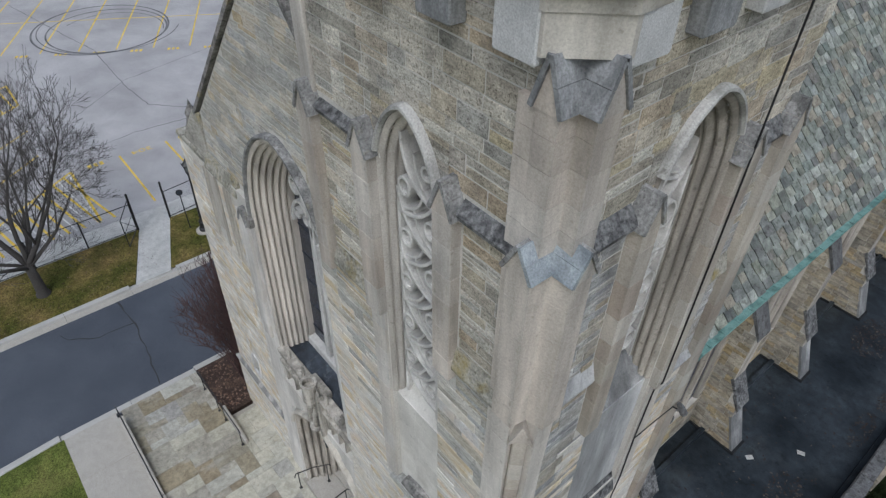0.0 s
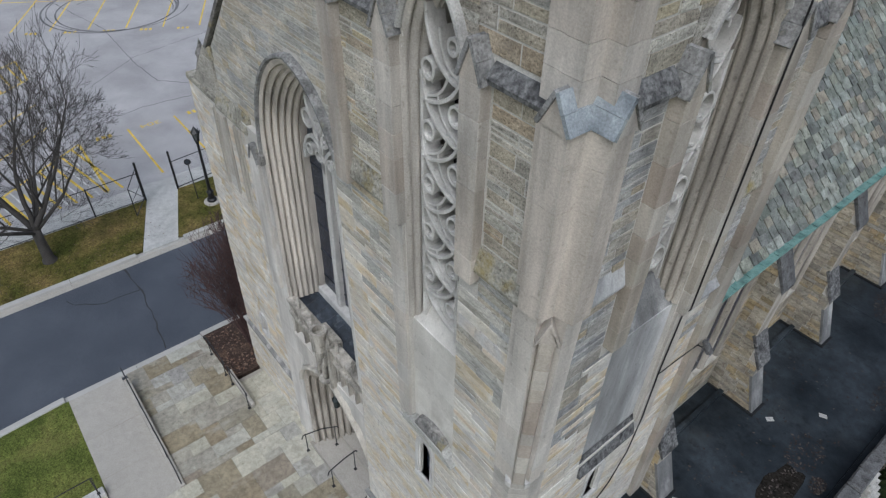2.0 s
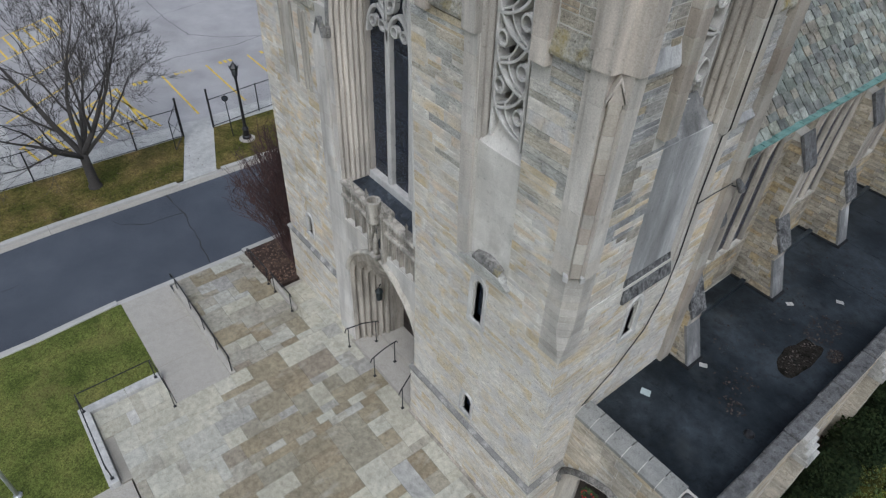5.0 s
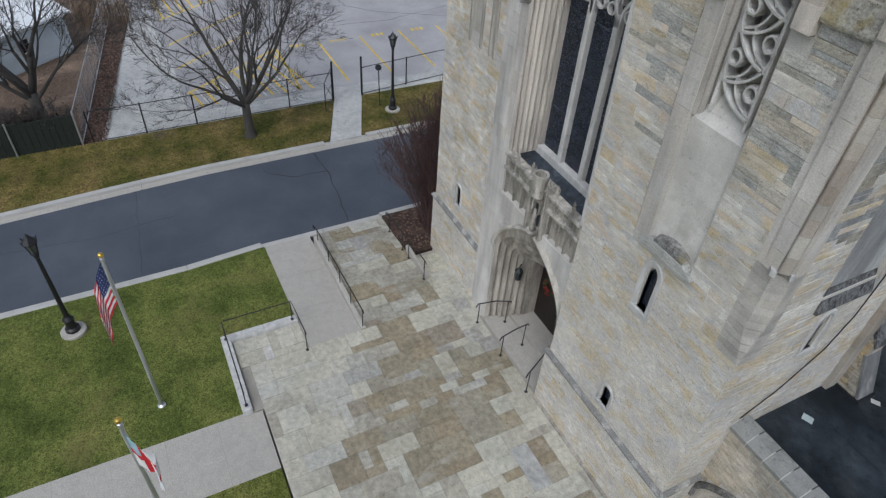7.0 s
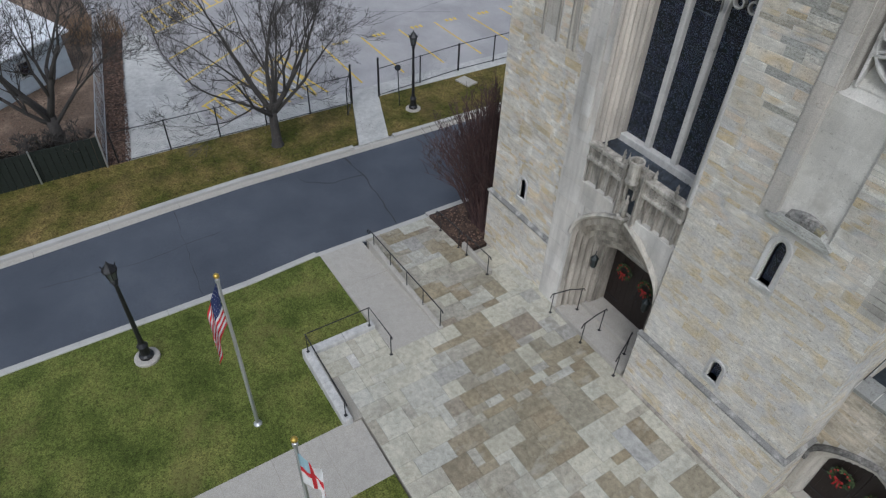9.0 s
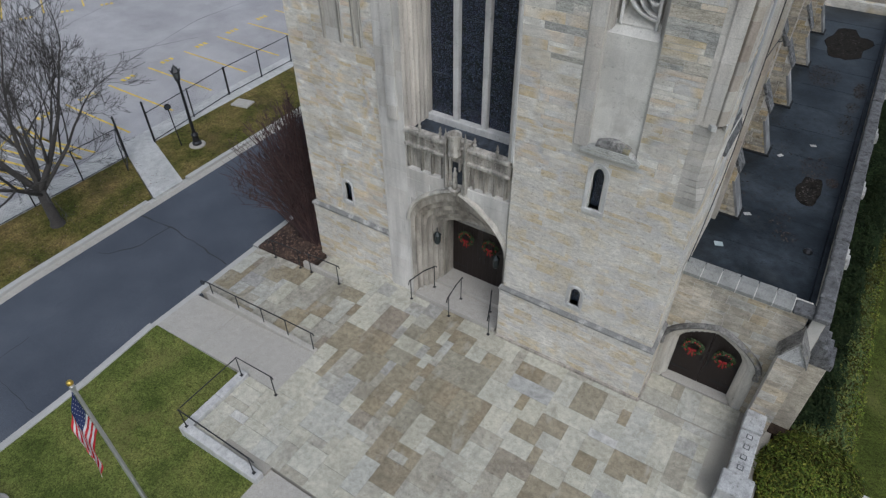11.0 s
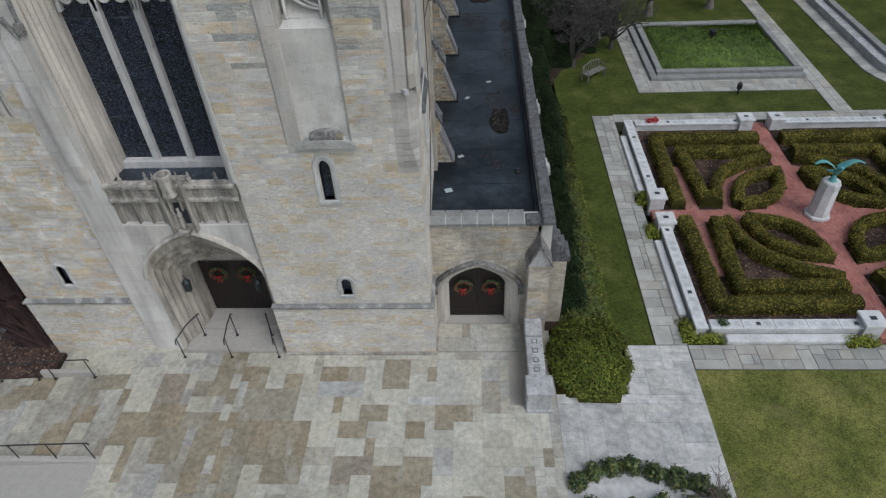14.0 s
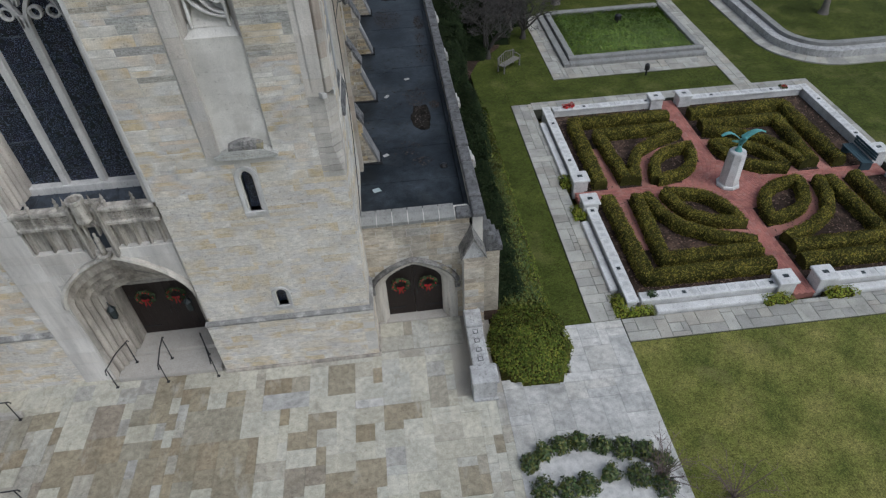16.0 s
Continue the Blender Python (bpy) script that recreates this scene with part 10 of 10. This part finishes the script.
for k in range(9):
    a = rng.uniform(-0.5, 0.6)
    p = Vector((rng.uniform(-0.2, 0.9), rng.uniform(1.5, 2.6), 0))
    q = p + Vector((rng.uniform(-0.3, 0.1), rng.uniform(-0.3, 0.4), rng.uniform(5.6, 6.9)))
    g.tube([p, p.lerp(q, 0.5) + Vector((rng.uniform(-0.15, 0.15), 0, 0)), q], [0.028, 0.018, 0.006], 5, False)
    for j in range(14):
        s = rng.uniform(0.4, 1)
        e = p.lerp(q, s)
        g.tube([e, e + Vector((rng.gauss(0, 0.18), rng.gauss(0, 0.18), rng.uniform(0.2, 0.6)))], [0.007, 0.003], 3, False)
tagged(part("shoot_mass", g, MAT["bark"], bush), kind="stuff")

# leaf litter in the bush bed and the yard strip
g = Geo()
rng = random.Random(56)
leaf_scatter(g, rng, 1500, lambda r: ((r.uniform(-16.1, -13.5), r.uniform(-0.85, 4.5), -0.275 + r.uniform(0, 0.04)), (0, 0, 1)), 0.06, 0.5)


def bed_spot(r):
    x = r.uniform(-42.6, -26.9)
    return (x, lerp(-12.3, -9.6, (-26.9 - x) / 16) + r.uniform(0.0, 1.15), -0.35 + r.uniform(0, 0.05)), (0, 0, 1)


leaf_scatter(g, rng, 3600, bed_spot, 0.08, 0.5)
leaf_scatter(g, rng, 1800, lambda r: ((r.uniform(-40, -27.2), r.uniform(-20, -12.4), -0.39 + r.uniform(0, 0.04)), (0, 0, 1)), 0.08, 0.5)
leaf_scatter(g, rng, 500, lambda r: ((r.uniform(-26.8, -23.3), r.uniform(-9, 0.5), -0.36 + r.uniform(0, 0.03)), (0, 0, 1)), 0.035, 0.5)
tagged(part("fallen_leaves", g, MAT["dry_leaf"]), "scattered brown fallen leaves", "leaves", "", "stuff")
g = Geo()
for k in range(420):
    x, y = rng.uniform(-44.5, -41.6), rng.uniform(-11.6, -8.2)
    g.tube([(x, y, -0.4), (x + rng.gauss(0, 0.1), y + rng.gauss(0, 0.1), rng.uniform(0.5, 1.2))], [0.012, 0.004], 3, False)
tagged(part("dry_grass", g, MAT["dry_grass"]), "clump of tall tan dry grass at the leaf bed", "grass", "", "stuff")

# ---- small pale house beyond the yard ----
house = thing("house", "small pale blue-grey house with a white roof", "house", kind="structure", m=pose(-38.4, -11.95, -0.4, 0, 0, 37.7))
part("wall", Geo().box(-9, 0, -9, 0.0, 0, 2.35), MAT["siding"], house)
part("roof", Geo(FRONT).prism([(-9.4, 2.3), (0.4, 2.3), (0.4, 2.42), (-4.5, 3.7), (-9.4, 2.42)], -0.3, 9.3), MAT["white_roof"], house)
for k in range(7):
    part("siding_board", Geo().box(0, 0.02, -9, 0, 0.1 + 0.31 * k, 0.38 + 0.31 * k), MAT["siding"], house)
win = part("window", Geo().box(0.02, 0.06, -3.3, -2.5, 0.9, 1.8), MAT["white_paint"], house)
part("pane", Geo().box(0.06, 0.07, -3.2, -2.6, 1.0, 1.7), MAT["plain_glass"], win)

# ---- far stone range behind the garden, bench ----
far = thing("garden_range", "grey stone building with mullioned windows behind the garden", "building", kind="structure")
fm = at(FRONT, 0, 33.5, 0)
fw = [Opening(4.2 + 3.3 * k, 6.4 + 3.3 * k, 0.7, 2.6) for k in range(8)]
g = Geo(fm)
pierced_wall(g, 2, 34, -0.5, 6.0, -0.6, 0.0, fw)
part("wall", g, MAT["masonry_high"], far)
part("roof", Geo(fm).box(1.6, 34.4, 6.0, 6.4, -6, 0.3), MAT["slate"], far)
part("back_wall", Geo(fm).box(2, 34, -0.5, 6.0, -6, -5.5), MAT["masonry_high"], far)
for o in fw:
    w = part("window", Geo(fm).box(o.u0, o.u1, o.bottom, o.spring, -0.35, -0.3), MAT["plain_glass"], far)
    part("frame", Geo(fm).box(o.u0 - 0.1, o.u1 + 0.1, o.bottom - 0.12, o.bottom, -0.3, 0.08).box(o.u0 - 0.1, o.u1 + 0.1, o.spring, o.spring + 0.15, -0.3, 0.05), MAT["limestone"], w)
    for k in (0.0, 0.33, 0.67, 1.0):
        u = lerp(o.u0, o.u1, k)
        part("mullion", Geo(fm).box(u - 0.05, u + 0.05, o.bottom, o.spring, -0.3, -0.1), MAT["limestone"], w)
    part("buttress", Geo(fm).box(o.u1 + 0.3, o.u1 + 0.8, -0.5, 3.6, 0.0, 0.5, 0.03), MAT["masonry"], far)
shrub("yew_bush", 3.0, 33.0, 31.6, 33.2, 0.7, "leaf_yew", "dark clipped bushes before the stone range", 380, 5000, leaf=0.08)
seat = thing("garden_bench", "weathered grey wooden garden bench on the lawn", "bench", m=pose(8.3, 19.75, -0.04, 0, 0, 41))
for k in range(4):
    part("seat_slat", Geo().box(-0.75, 0.75, -0.2 + 0.11 * k, -0.11 + 0.11 * k, 0.42, 0.45), MAT["wood_grey"], seat)
part("back_rail", Geo().tube([(-0.75, 0.27, 0.8), (0, 0.29, 0.98), (0.75, 0.27, 0.8)], 0.03, 6), MAT["wood_grey"], seat)
for k in range(7):
    u = lerp(-0.6, 0.6, k / 6)
    part("back_slat", Geo().box(u - 0.02, u + 0.02, 0.25, 0.28, 0.45, 0.9), MAT["wood_grey"], seat)
for x, y in ((-0.7, -0.2), (0.7, -0.2), (-0.7, 0.25), (0.7, 0.25)):
    part("leg", Geo().box(x - 0.03, x + 0.03, y - 0.03, y + 0.03, 0, 0.44 if y < 0 else 0.8), MAT["wood_grey"], seat)
for sx in (-0.72, 0.72):
    part("armrest", Geo().tube([(sx, 0.25, 0.68), (sx, 0.0, 0.68), (sx, -0.22, 0.62), (sx, -0.22, 0.45)], 0.025, 6), MAT["wood_grey"], seat)
bench2 = thing("slatted_bench", "dark blue-grey slatted bench in the parterre gap", "bench", m=pose(22.0, 7.95, 0, 0, 0, 90))
for k in range(4):
    part("seat_slat", Geo().box(-0.8, 0.8, -0.25 + 0.13 * k, -0.14 + 0.13 * k, 0.42, 0.46), MAT["teal_wood"], bench2)
for k in range(3):
    part("back_slat", Geo().box(-0.8, 0.8, -0.3, -0.27, 0.52 + 0.13 * k, 0.62 + 0.13 * k), MAT["teal_wood"], bench2)
for sx in (-0.7, 0.7):
    part("leg", Geo().box(sx - 0.04, sx + 0.04, -0.28, 0.24, 0, 0.42), MAT["teal_wood"], bench2)
for k, (x, y) in enumerate(((10.2, 14.2), (10.5, 14.25))):
    clump("red_flowers", x, y, 0.2, 0.22, "leaf_red", "bunch of red flowers on the parterre wall", 390 + k, 120, 0.045, 0.38, "flowers")
clump("small_wreath", 9.95, 1.0, 0.2, 0.14, "leaf_dark", "round green plant on the wall top", 395, 120, 0.05, 0.38, "plant")
